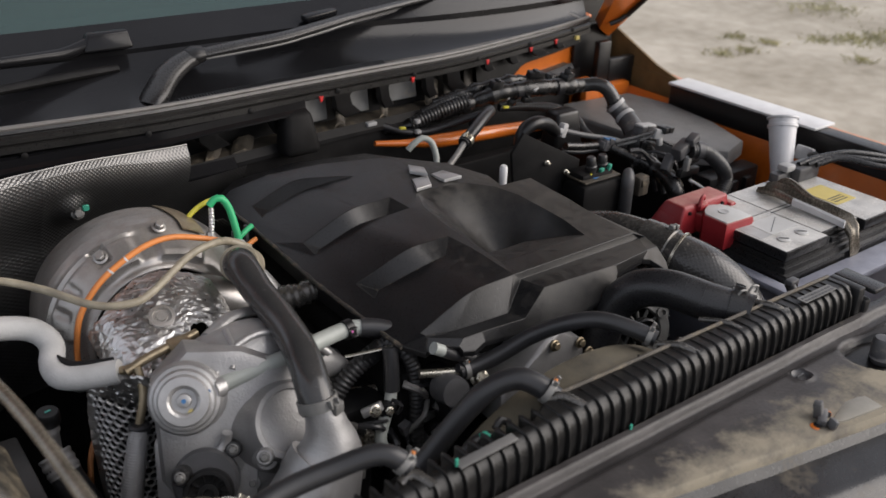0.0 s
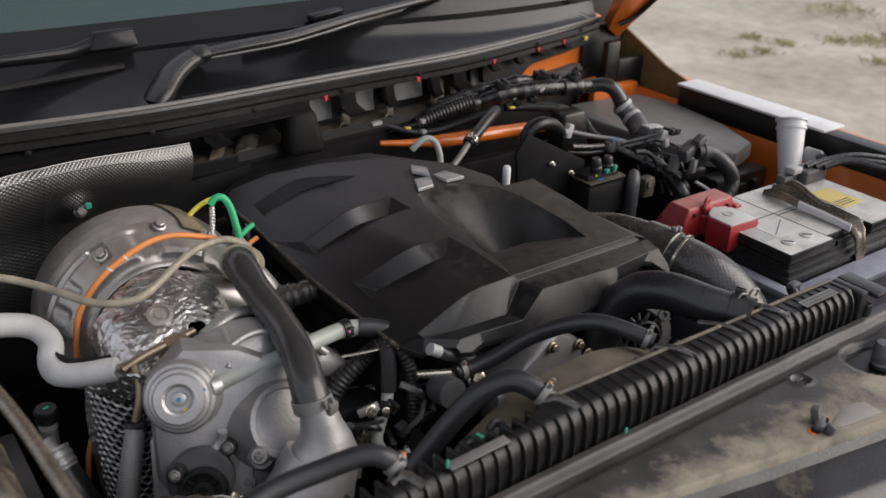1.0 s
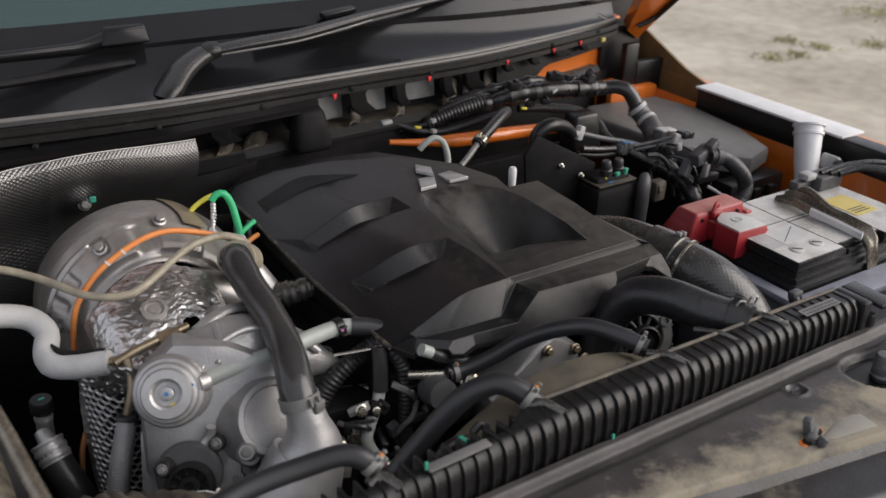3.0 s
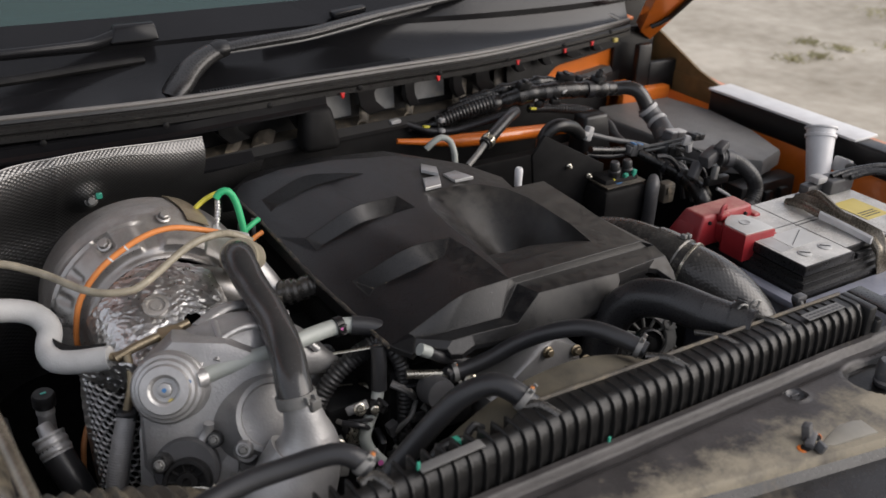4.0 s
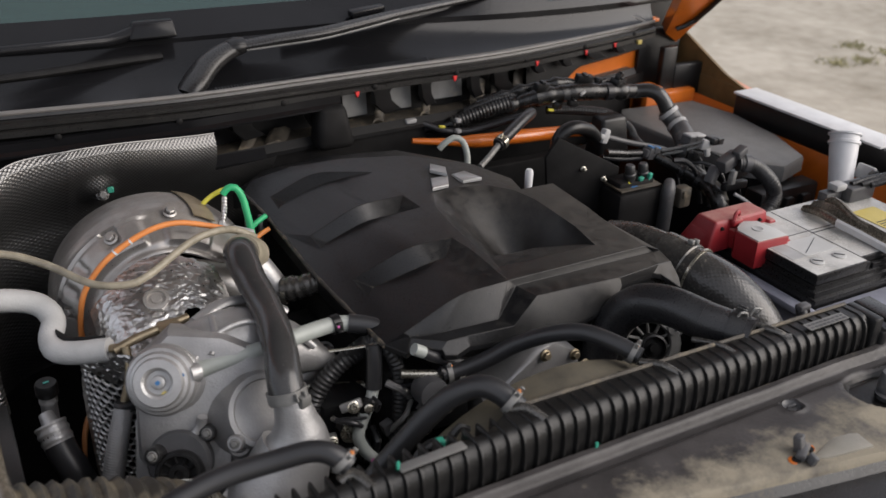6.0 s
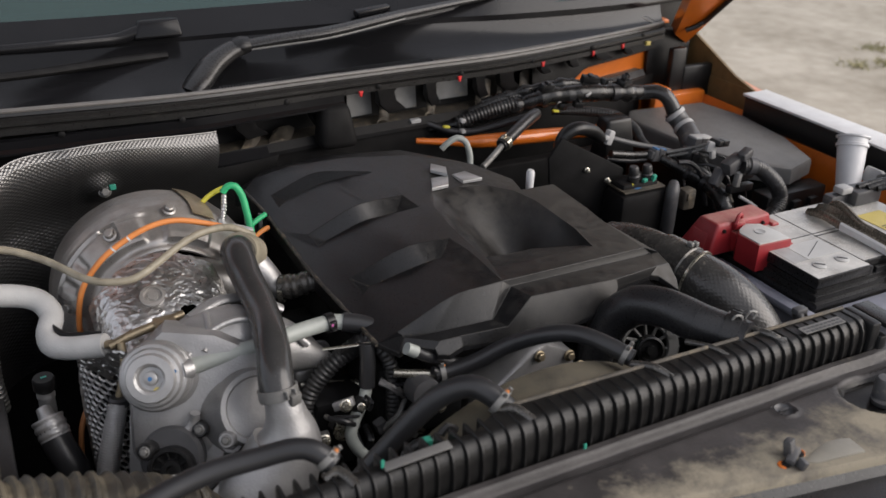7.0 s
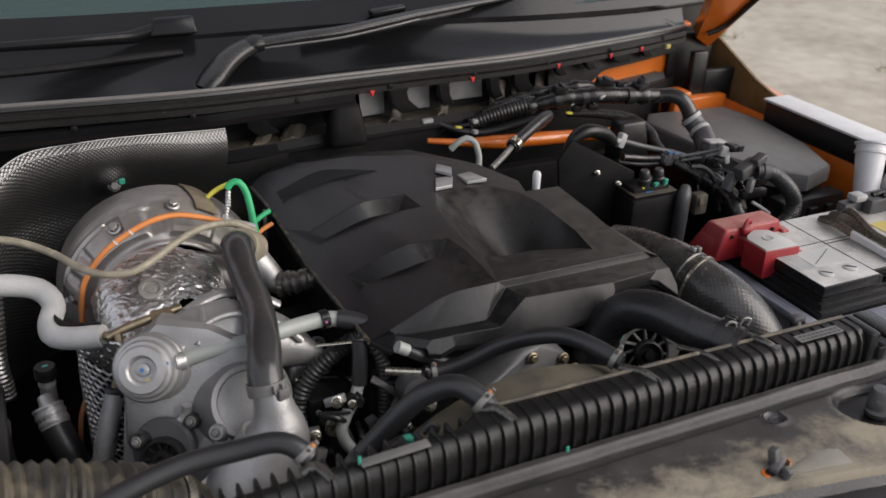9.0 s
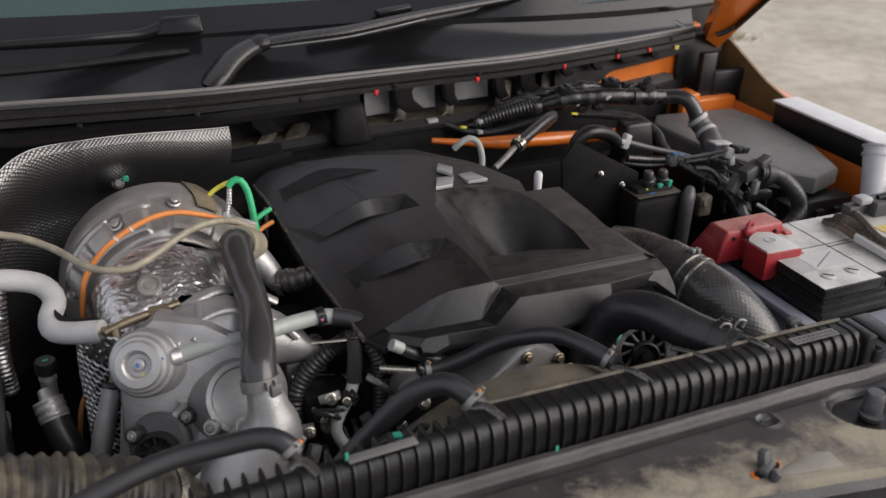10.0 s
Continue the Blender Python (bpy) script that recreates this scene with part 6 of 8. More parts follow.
    tube(bm, [(0.165, 0.335, 0.985), (0.176, 0.300, 0.990), (0.184, 0.262, 0.990), (0.192, 0.232, 0.986)], [0.022, 0.026, 0.029, 0.031], 24)
    part("plastic_elbow", bm, "mottled", T, "dusty black plastic elbow")
    bm = B()
    pts = [(0.190, 0.240, 0.986), (0.198, 0.205, 0.982), (0.211, 0.168, 0.972), (0.225, 0.138, 0.950), (0.236, 0.115, 0.915), (0.240, 0.105, 0.87), (0.24, 0.10, 0.80)]
    tube(bm, pts, [0.031, 0.0335, 0.0350, 0.0360, 0.0360, 0.035, 0.034], 220, step=0.0011, weave=0.0045)
    part("woven_hose", bm, "duct", T, "woven textile-faced hose")
    bm = B()
    lathe(bm, [(0.0310, -0.030), (0.0335, -0.028), (0.0348, -0.012), (0.0352, 0.014), (0.0335, 0.016)], (0.1925, 0.228, 0.985), (0.22, -0.97, -0.1), 36, close=False)
    part("collar", bm, "mottled", T, "mottled silvery sleeve")
    bm = B()
    lathe(bm, [(0.0338, -0.002), (0.0358, -0.0015), (0.0358, 0.0015), (0.0338, 0.002)], (0.199, 0.204, 0.982), (0.30, -0.94, -0.15), 36, close=False)
    part("wire_ring", bm, "zinc", T, "bright wire ring")
    for d in ((0.0, 0.0, 0.036), (0.008, 0.0, 0.035)):
        bm = B()
        box(bm, (-0.003, -0.004, -0.002), (0.003, 0.004, 0.004), 0.001, 1, pose(0.196 + d[0], 0.217, 0.985 + d[2], 0, 0, 10))
        part("clamp_lug", bm, "clamp", T)
    # dusty bellows at the bay's near side
    bm = B()
    tube(bm, [(-0.74, 0.105, 0.988), (-0.66, 0.118, 0.984), (-0.592, 0.125, 0.963), (-0.535, 0.125, 0.946), (-0.490, 0.128, 0.924), (-0.462, 0.135, 0.895), (-0.452, 0.145, 0.83)], 0.042, 36, wave=0.075, pitch=0.0125)
    T = thing("intake_bellows", (-0.59, 0.125, 0.93), "dust-coated corrugated air intake hose", "hose")
    part("corrugated_hose", bm, "tan_hose", T)
    band(T, (-0.478, 0.131, 0.914), (0.55, 0.15, -0.75), 0.0445, 0.012, mat="zinc", up=(0.5, 0.3, 1))
    # air filter box that the bellows comes from
    T = thing("air_filter_box", (-0.68, 0.23, 0.90), "black air filter box under a dust-caked lid", "air filter box")
    bm = B()
    wedge(bm, (-0.78, 0.182, 0.84), (-0.592, 0.33, 0.955), (0.0, 0.002, 0.004, 0.0), 0.008)
    part("body", bm, "black", T, "black plastic body")
    bm = B()
    wedge(bm, (-0.78, 0.186, 0.958), (-0.598, 0.325, 1.012), (0.0, 0.036, 0.034, 0.02), 0.012)
    part("lid", bm, "tan_hose", T, "lid caked with tan dust")
    bm = B()
    box(bm, (-0.78, 0.178, 0.952), (-0.590, 0.332, 0.961), 0.003)
    part("flange", bm, "black", T)
    # white insulated pipe
    T = thing("insulated_pipe", (-0.53, 0.38, 0.98), "white foam-insulated bent pipe with split seam", "pipe")
    bm = B()
    tube(bm, [(-0.66, 0.44, 1.027), (-0.60, 0.435, 1.025), (-0.560, 0.432, 1.019), (-0.538, 0.425, 1.011), (-0.529, 0.408, 1.000), (-0.537, 0.385, 0.990), (-0.533, 0.362, 0.988), (-0.514, 0.345, 0.991), (-0.487, 0.328, 0.997)],
         0.0125, 20, rough=0.06)
    part("insulation", bm, "insul", T)
    bm = B()
    tube(bm, [(-0.5305, 0.386, 1.0005), (-0.5275, 0.372, 0.9995), (-0.522, 0.361, 0.9995), (-0.512, 0.352, 1.0015), (-0.500, 0.3435, 1.0045), (-0.489, 0.337, 1.0075)], [0.001, 0.0036, 0.0040, 0.0036, 0.0030, 0.002], 8)
    part("split_seam", bm, "dark", T, "dark split in the foam")
    bm = B()
    tube(bm, [(-0.489, 0.330, 0.995), (-0.474, 0.320, 1.000)], 0.0055, 10)
    part("pipe_end", bm, "brass", T, "yellow zinc pipe end")
    # grey drain pipe with ribbed sheath
    T = thing("ribbed_sheath_pipe", (-0.5, 0.28, 0.85), "pale grey ribbed sheath over a thin pipe", "pipe")
    bm = B()
    tube(bm, [(-0.487, 0.292, 0.948), (-0.495, 0.286, 0.925), (-0.505, 0.278, 0.895), (-0.512, 0.272, 0.865), (-0.518, 0.268, 0.80)], [0.0095, 0.0105, 0.0112, 0.011, 0.011], 18, wave=0.02, pitch=0.0028)
    part("sheath", bm, "alu", T)
    bm = B()
    lathe(bm, [(0.008, 0), (0.0105, 0.0), (0.0105, 0.008), (0.008, 0.010), (0.004, 0.010)], (-0.4865, 0.293, 0.944), (0.05, 0.1, 1), 20)
    part("cuff", bm, "rubber", T, "black rubber cuff")
    # refrigerant valve
    T = thing("refrigerant_valve", (-0.55, 0.36, 0.88), "aluminium service valve with black cap", "valve")
    bm = B()
    lathe(bm, [(0, 0.010), (0.0105, 0.010), (0.0120, 0.007), (0.0120, -0.004), (0.0105, -0.006)], (-0.550, 0.385, 0.930), (0.02, -0.05, 1), 20)
    part("cap", bm, "black", T, "black plastic cap")
    bm = B()
    lathe(bm, [(0.0088, -0.003), (0.0088, -0.010), (0.0098, -0.012), (0.0098, -0.015), (0.0086, -0.017), (0.0090, -0.04)], (-0.550, 0.385, 0.930), (0.02, -0.05, 1), 20)
    tube(bm, [(-0.556, 0.378, 0.905), (-0.553, 0.365, 0.896), (-0.550, 0.352, 0.885)], [0.0078, 0.0095, 0.0105], 14)
    part("valve_body", bm, "alu", T, "dull metal valve body")
    bm = B()
    box(bm, (-0.003, -0.0012, 0), (0.003, 0.0012, 0.0008), 0, 1, pose(-0.5495, 0.384, 0.9402, 0, 0, 10))
    part("paint_mark", bm, "teal", T, "green paint mark")
    bm = B()
    tube(bm, [(-0.553, 0.362, 0.893), (-0.547, 0.346, 0.872), (-0.537, 0.33, 0.845), (-0.525, 0.315, 0.79)], 0.0162, 16)
    part("hose", bm, "rubber", T, "black rubber hose")
    bm = B()
    tube(bm, [(-0.5545, 0.367, 0.899), (-0.5495, 0.352, 0.881)], 0.0168, 18, wave=0.05, pitch=0.008)
    part("crimp", bm, "alu", T, "crimped metal ferrule")
    # braided foil sleeve at the shield's near edge
    bm = B()
    tube(bm, [(-0.592, 0.52, 0.985), (-0.597, 0.505, 0.94), (-0.602, 0.495, 0.89), (-0.600, 0.49, 0.84)], 0.012, 14, wave=0.10, pitch=0.006)
    single("foil_sleeve", bm, "foil", "ribbed silver foil cable sleeve", "sleeve")


def build_wires():
    def wire(name, pts, r, mat, label, cat="cable", **k):
        bm = B()
        tube(bm, pts, r, 10, **k)
        return single(name, bm, mat, label, cat)

    T = thing("sensor_lead", (-0.40, 0.46, 1.0), "orange woven sensor lead with white ties", "cable")
    bm = B()
    tube(bm, [(-0.497, 0.432, 0.94), (-0.502, 0.428, 0.965), (-0.495, 0.426, 1.008), (-0.478, 0.428, 1.034), (-0.454, 0.430, 1.054), (-0.417, 0.434, 1.070), (-0.384, 0.436, 1.073), (-0.350, 0.434, 1.064), (-0.318, 0.432, 1.051), (-0.294, 0.432, 1.038)], 0.0033, 12)
    part("lead", bm, "owire", T)
    for p, d in (((-0.454, 0.430, 1.054), (0.7, 0.05, 0.6)), ((-0.436, 0.432, 1.0625), (0.8, 0.05, 0.5))):
        bm = B()
        lathe(bm, [(0.0034, -0.0011), (0.0039, -0.0011), (0.0039, 0.0011), (0.0034, 0.0011)], p, d, 12, close=False)
        part("tie", bm, "white", T, "thin white tie")
    wire("sensor_wire", [(-0.497, 0.445, 0.945), (-0.500, 0.40, 0.93), (-0.508, 0.375, 0.905), (-0.522, 0.36, 0.88), (-0.53, 0.35, 0.83)], 0.003, "bwire", "thin brown sensor wire beside the foil")
    wire("vent_tube", [(-0.70, 0.50, 1.050), (-0.62, 0.495, 1.058), (-0.562, 0.475, 1.055), (-0.523, 0.448, 1.046), (-0.488, 0.388, 1.044), (-0.457, 0.370, 1.044), (-0.433, 0.372, 1.048), (-0.379, 0.402, 1.062), (-0.347, 0.412, 1.065), (-0.318, 0.430, 1.053), (-0.296, 0.425, 1.040)], [0.0044, 0.0044, 0.0044, 0.0044, 0.0042, 0.0042, 0.0042, 0.0042, 0.0042, 0.0046, 0.005],
         "tan_tube", "translucent tan plastic vent tube", "tube")
    T = thing("green_lead", (-0.29, 0.49, 1.0), "bright green woven lead beside the cover", "cable")
    bm = B()
    tube(bm, [(-0.309, 0.503, 1.068), (-0.303, 0.502, 1.075), (-0.294, 0.500, 1.075), (-0.287, 0.497, 1.062), (-0.284, 0.49, 1.04), (-0.282, 0.482, 1.014), (-0.28, 0.47, 0.99)], 0.0045, 12)
    part("lead", bm, "gwire", T)
    bm = B()
    tube(bm, [(-0.282, 0.49, 1.022), (-0.268, 0.495, 1.028), (-0.258, 0.50, 1.03)], 0.0035, 10)
    part("branch", bm, "gwire", T)
    wire("yellow_wire", [(-0.345, 0.51, 1.045), (-0.325, 0.515, 1.060), (-0.305, 0.52, 1.066), (-0.285, 0.53, 1.062)], 0.0032, "ywire", "thin yellow wire behind the heat guard")
    wire("orange_wire", [(-0.285, 0.478, 1.008), (-0.27, 0.485, 1.014), (-0.258, 0.49, 1.016)], 0.0032, "owire", "short orange wire beside the cover")
    T = thing("knock_sensor", (-0.315, 0.48, 1.02), "steel sensor with foil sleeve", "sensor")
    bm = B()
    tube(bm, [(-0.318, 0.485, 1.035), (-0.312, 0.493, 1.05), (-0.308, 0.501, 1.066)], 0.0035, 8, wave=0.15, pitch=0.004)
    part("sleeve", bm, "foil", T)
    bm = B()
    lathe(bm, [(0.007, 0), (0.007, 0.008), (0.005, 0.010), (0.004, 0.014)], (-0.320, 0.482, 1.028), (0.2, 0.4, 1), 6)
    part("nut", bm, "lightgrey", T)
    bm = B()
    box(bm, (-0.012, -0.004, -0.004), (0.014, 0.004, 0.004), 0.001, 1, pose(-0.300, 0.462, 1.034, 0, 20, -10))
    part("terminal", bm, "lightgrey", T, "pale sensor terminal")
    for k in range(4):
        bm = B()
        x = -0.286 + 0.010 * k
        box(bm, (x, 0.495 + 0.004 * k, 0.985), (x + 0.005, 0.50 + 0.004 * k, 1.03 - 0.004 * (k % 2)), 0.001)
        single("terminal_strip", bm, "dark" if k % 2 else "conn", "dark plug terminal beside the cover", "terminal", "plug terminals")
    # pale vacuum hose across the casting
    T = thing("vacuum_hose", (-0.3, 0.25, 0.98), "pale grey-green vacuum hose with clip", "hose")
    bm = B()
    tube(bm, [(-0.440, 0.243, 0.998), (-0.405, 0.245, 1.003), (-0.346, 0.240, 1.010), (-0.305, 0.250, 1.009), (-0.270, 0.258, 1.006), (-0.252, 0.254, 1.005)], 0.0088, 16)
    part("hose", bm, "pipe", T)
    bm = B()
    tube(bm, [(-0.254, 0.2545, 1.005), (-0.236, 0.247, 1.002), (-0.215, 0.235, 0.995), (-0.19, 0.23, 0.985)], 0.0105, 14)
    part("cuff", bm, "rubber", T, "black rubber cuff")
    band(T, (-0.268, 0.2575, 1.006), (1, 0.1, 0), 0.009, 0.009, mat="black", up=(0, -1, 0.2), name="clip", label="black plastic clip")
    bm = B()
    lathe(bm, [(0, 0.001), (0.0015, 0.001), (0.0015, 0)], (-0.268, 0.2475, 1.0085), (0, -1, 0.3), 10)
    part("paint_mark", bm, "pink", T, "pink paint mark")
    bm = B()
    tube(bm, [(-0.285, 0.235, 0.990), (-0.25, 0.22, 0.995), (-0.232, 0.215, 0.998)], 0.0022, 8, flat=0.5)
    part("bracket", bm, "zinc", T, "thin bright bracket")
    # corrugated looms down the engine's front
    T = thing("engine_loom", (-0.27, 0.23, 0.9), "black corrugated wiring loom with plug", "wiring loom")
    bm = B()
    tube(bm, [(-0.318, 0.215, 0.86), (-0.310, 0.228, 0.90), (-0.303, 0.238, 0.929), (-0.290, 0.240, 0.949), (-0.270, 0.238, 0.969), (-0.247, 0.233, 0.985), (-0.232, 0.228, 0.993)], 0.0098, 16, wave=0.10, pitch=0.0055)
    part("sheath", bm, "loom", T, "corrugated sheath")
    bm = B()
    tube(bm, [(-0.236, 0.228, 0.994), (-0.228, 0.212, 0.990), (-0.221, 0.203, 0.972), (-0.220, 0.198, 0.945), (-0.223, 0.192, 0.910), (-0.225, 0.19, 0.87)], [0.0095, 0.0085, 0.008, 0.008, 0.008, 0.008], 14, wave=0.08, pitch=0.005)
    part("sheath", bm, "loom", T, "corrugated sheath")
    bm = B()
    box(bm, (-0.012, -0.008, -0.008), (0.012, 0.008, 0.008), 0.002, 2, pose(-0.252, 0.232, 0.984, 0, -40, -20))
    part("plug", bm, "black", T, "black plug")
    T = thing("vacuum_hose", (-0.26, 0.19, 0.9), "white vacuum hose with black sleeve and clip", "hose")
    bm = B()
    tube(bm, [(-0.243, 0.214, 0.998), (-0.245, 0.208, 0.980), (-0.249, 0.201, 0.953)], 0.0086, 14)
    part("sleeve", bm, "rubber", T, "black rubber sleeve")
    bm = B()
    tube(bm, [(-0.249, 0.202, 0.955), (-0.255, 0.196, 0.942), (-0.268, 0.187, 0.930), (-0.277, 0.180, 0.915), (-0.272, 0.175, 0.898), (-0.262, 0.170, 0.885)], 0.0066, 14)
    part("hose", bm, "pipe", T)
    band(T, (-0.2575, 0.1945, 0.9395), (-0.6, -0.5, -0.6), 0.0068, 0.009, mat="black", ears=False, name="clip", label="black plastic clip")
    for p in ((-0.262, 0.1865, 0.940), (-0.267, 0.164, 0.890)):
        bm = B()
        lathe(bm, [(0, 0.001), (0.003, 0.001), (0.003, 0)], p, (-0.2, -1, 0.4), 10)
        part("paint_mark", bm, "pink", T)
    # bonnet stay
    bm = B()
    tube(bm, [(-0.600, -0.11, 1.135), (-0.606, 0.0, 1.133), (-0.619, 0.15, 1.130), (-0.66, 0.40, 1.115), (-0.72, 0.58, 1.09), (-0.79, 0.66, 1.03)], 0.0050, 12)
    single("bonnet_stay", bm, "strap", "dark grey steel bonnet stay rod", "rod")
    T = thing("air_filter_box", (-0.68, 0.2, 0.8), "dusty black plastic air filter box", "filter box")
    bm = B()
    box(bm, (-0.79, 0.14, 0.60), (-0.605, 0.36, 0.945), 0.012)
    box(bm, (-0.785, 0.145, 0.945), (-0.61, 0.355, 0.972), 0.01)
    part("lid", bm, "tan_hose", T, "dusty lid")
    bm = B()
    tube(bm, [(-0.60, 0.13, 0.90), (-0.60, 0.28, 0.90), (-0.60, 0.36, 0.895)], 0.007, 8)
    part("clip_rail", bm, "conn", T)


# ---- battery ----
def build_battery():
    T = thing("battery_tray", (0.49, 0.22, 0.8), "grey plastic battery tray", "tray")
    bm = B()
    box(bm, (0.324, 0.088, 0.921), (0.345, 0.345, 0.932), 0.003)
    box(bm, (0.345, 0.088, 0.921), (0.69, 0.131, 0.932), 0.003)
    box(bm, (0.338, 0.126, 0.70), (0.69, 0.345, 0.926), 0.004)
    part("tray", bm, "tray", T)
    T = thing("car_battery", (0.49, 0.23, 0.9), "dusty black and grey car battery in its tray", "battery")
    bm = B()
    box(bm, (0.3565, 0.1455, 0.926), (0.640, 0.322, 0.954), 0.002)
    box(bm, (0.352, 0.140, 0.926), (0.644, 0.326, 0.948), 0.002)
    box(bm, (0.348, 0.1335, 0.926), (0.650, 0.332, 0.940), 0.002)
    part("case", bm, "battery", T, "black case")
    for lo, hi in (((0.452, 0.155, 0.956), (0.545, 0.321, 0.9715)), ((0.545, 0.1435, 0.956), (0.639, 0.321, 0.9715)), ((0.3545, 0.1435, 0.956), (0.452, 0.321, 0.9715))):
        bm = B()
        box(bm, lo, hi, 0.0025)
        lid = part("lid", bm, "battery", T, "black lid section")
        # Sheet's pale colour holds real dust and the sky's reflection together
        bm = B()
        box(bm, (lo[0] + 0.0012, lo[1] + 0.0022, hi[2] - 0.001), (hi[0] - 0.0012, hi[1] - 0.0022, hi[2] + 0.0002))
        part("top_sheet", bm, "batt_top", lid, "glossy dusty top sheet, paled for the sky's reflection")
    bm = B()
    box(bm, (0.454, 0.1465, 0.952), (0.462, 0.157, 0.9665), 0.001)
    box(bm, (0.47, 0.147, 0.950), (0.54, 0.153, 0.962), 0.001)
    part("handle", bm, "battery", T, "black folding handle")
    bm = B()
    box(bm, (0.386, 0.190, 0.9715), (0.447, 0.232, 0.9721))
    part("sticker", bm, "label", lid, "worn white printed sticker")
    bm = B()
    box(bm, (0.360, 0.190, 0.9715), (0.384, 0.234, 0.9720))
    part("sticker", bm, "lightgrey", lid, "worn silver sticker")
    bm = B()
    box(bm, (-0.028, -0.0006, 0), (0.028, 0.0006, 0.0003), 0, 1, pose(0.416, 0.211, 0.9721, 0, 0, 30))
    part("print_line", bm, "conn", lid)
    bm = B()
    box(bm, (0.449, 0.237, 0.9714), (0.52, 0.239, 0.9721))
    box(bm, (0.362, 0.2445, 0.9714), (0.52, 0.2460, 0.9721))
    part("seam", bm, "battery", lid, "dark lid seam")
    for x, y in ((0.386, 0.172), (0.428, 0.172)):
        bm = B()
        lathe(bm, [(0.0095, -0.001), (0.0095, 0.0012), (0.0085, 0.0018), (0, 0.0018)], (x, y, 0.9716), (0, 0, 1), 24)
        part("vent_plug", bm, "label", lid, "round slotted vent plug")
        bm = B()
        box(bm, (-0.007, -0.0008, 0), (0.007, 0.0008, 0.0006), 0, 1, pose(x, y, 0.9738, 0, 0, -40))
        part("slot", bm, "battery", lid)
    bm = B()
    box(bm, (0.560, 0.20, 0.9715), (0.61, 0.262, 0.9725))
    part("warning_sticker", bm, "yellow", lid, "yellow warning sticker with plain bars")
    bm = B()
    for k in range(3):
        box(bm, (0.565, 0.207 + 0.006 * k, 0.9726), (0.600, 0.209 + 0.006 * k, 0.9729))
    part("print_line", bm, "battery", lid)
    # hold-down strap
    S = thing("battery_hold_down", (0.5, 0.23, 0.98), "dusty steel battery hold-down strap", "strap")
    bm = B()
    prof = [(-0.010, -0.004), (-0.011, 0.004), (-0.0085, 0.009), (-0.004, 0.006), (0.002, 0.005), (0.006, 0.010), (0.0085, 0.014), (0.0105, 0.013), (0.009, 0.0), (0.004, -0.002)]
    sweep(bm, [(0.505, 0.128, 0.930), (0.505, 0.137, 0.962), (0.5045, 0.150, 0.974), (0.504, 0.19, 0.977), (0.503, 0.235, 0.979), (0.504, 0.262, 0.981), (0.507, 0.285, 0.978), (0.510, 0.300, 0.970)], prof, closed=True)
    part("strap", bm, "strap", S)
    # White strip puts the highlight of the strap's edge into colour
    bm = B()
    sweep(bm, [(0.4915, 0.146, 0.975), (0.4905, 0.19, 0.978), (0.4895, 0.232, 0.980)], [(-0.0012, -0.003), (-0.0018, 0.006), (0.0012, 0.0085), (0.0026, 0.007), (0.0012, -0.003)], closed=True)
    part("edge_highlight", bm, "palestrip", S, "white strip painted as the strap's highlight")
    bm = B()
    tube(bm, [(0.511, 0.195, 0.986), (0.512, 0.215, 0.987), (0.514, 0.234, 0.991), (0.517, 0.252, 0.996), (0.521, 0.268, 0.995), (0.524, 0.282, 0.984), (0.525, 0.292, 0.968)], [0.003, 0.004, 0.0048, 0.0048, 0.0045, 0.004, 0.004], 10, flat=1.5)
    part("hook", bm, "strap", S, "bent hook end")
    # red terminal cover
    R = thing("battery_terminal_cover", (0.37, 0.3, 0.96), "red plastic battery terminal cover", "terminal cover")
    bm = B()
    wedge(bm, (0.306, 0.290, 0.944), (0.428, 0.352, 0.989), (0.016, 0.008, 0.007, 0.018), 0.004)
    wedge(bm, (0.304, 0.300, 0.940), (0.330, 0.348, 0.974), (0.012, 0.004, 0.006, 0.010), 0.004)
    wedge(bm, (0.415, 0.284, 0.944), (0.440, 0.318, 0.976), (0.004, 0.008, 0.004, 0.006), 0.003)
    part("rear_cover", bm, "red", R, "red plastic cover with a dusty top")
    bm = B()
    outline = [(0.336, 0.232), (0.392, 0.229), (0.3935, 0.252), (0.388, 0.284), (0.366, 0.293), (0.344, 0.281), (0.336, 0.272)]
    prism(bm, outline, 0.040, pose(0, 0, 0.944), 0.003)
    box(bm, (0.386, 0.233, 0.958), (0.404, 0.270, 0.974), 0.003)
    box(bm, (0.346, 0.280, 0.948), (0.378, 0.300, 0.976), 0.003)
    fc = part("front_cover", bm, "red", R, "red plastic cover")
    # White plate paints the sky's reflection on the red top
    bm = B()
    prism(bm, [(0.3645 + (x - 0.3645) * 0.92, 0.261 + (y - 0.261) * 0.94) for x, y in outline], 0.0012, pose(0, 0, 0.9838), 0.0004)
    part("sky_sheen_top", bm, "label", fc, "white top face painted as the sky's reflection")
    bm = B()
    lathe(bm, [(0.0065, 0.0004), (0.0075, 0.0008), (0.008, 0.0)], (0.366, 0.262, 0.9853), (0, 0, 1), 20)
    part("moulded_mark", bm, "lightgrey", fc)
    for p in ((0.333, 0.2935, 0.978), (0.405, 0.2925, 0.978)):
        bm = B()
        lathe(bm, [(0, 0.001), (0.0022, 0.001), (0.003, -0.002)], p, (0, -1, 0.15), 12)
        part("moulded_hole", bm, "dark", R)
    bm = B()
    box(bm, (0.348, 0.288, 0.978), (0.366, 0.298, 0.990), 0.003)
    tube(bm, [(0.350, 0.292, 0.986), (0.354, 0.294, 0.996), (0.361, 0.296, 0.999), (0.366, 0.299, 0.992)], 0.003, 8)
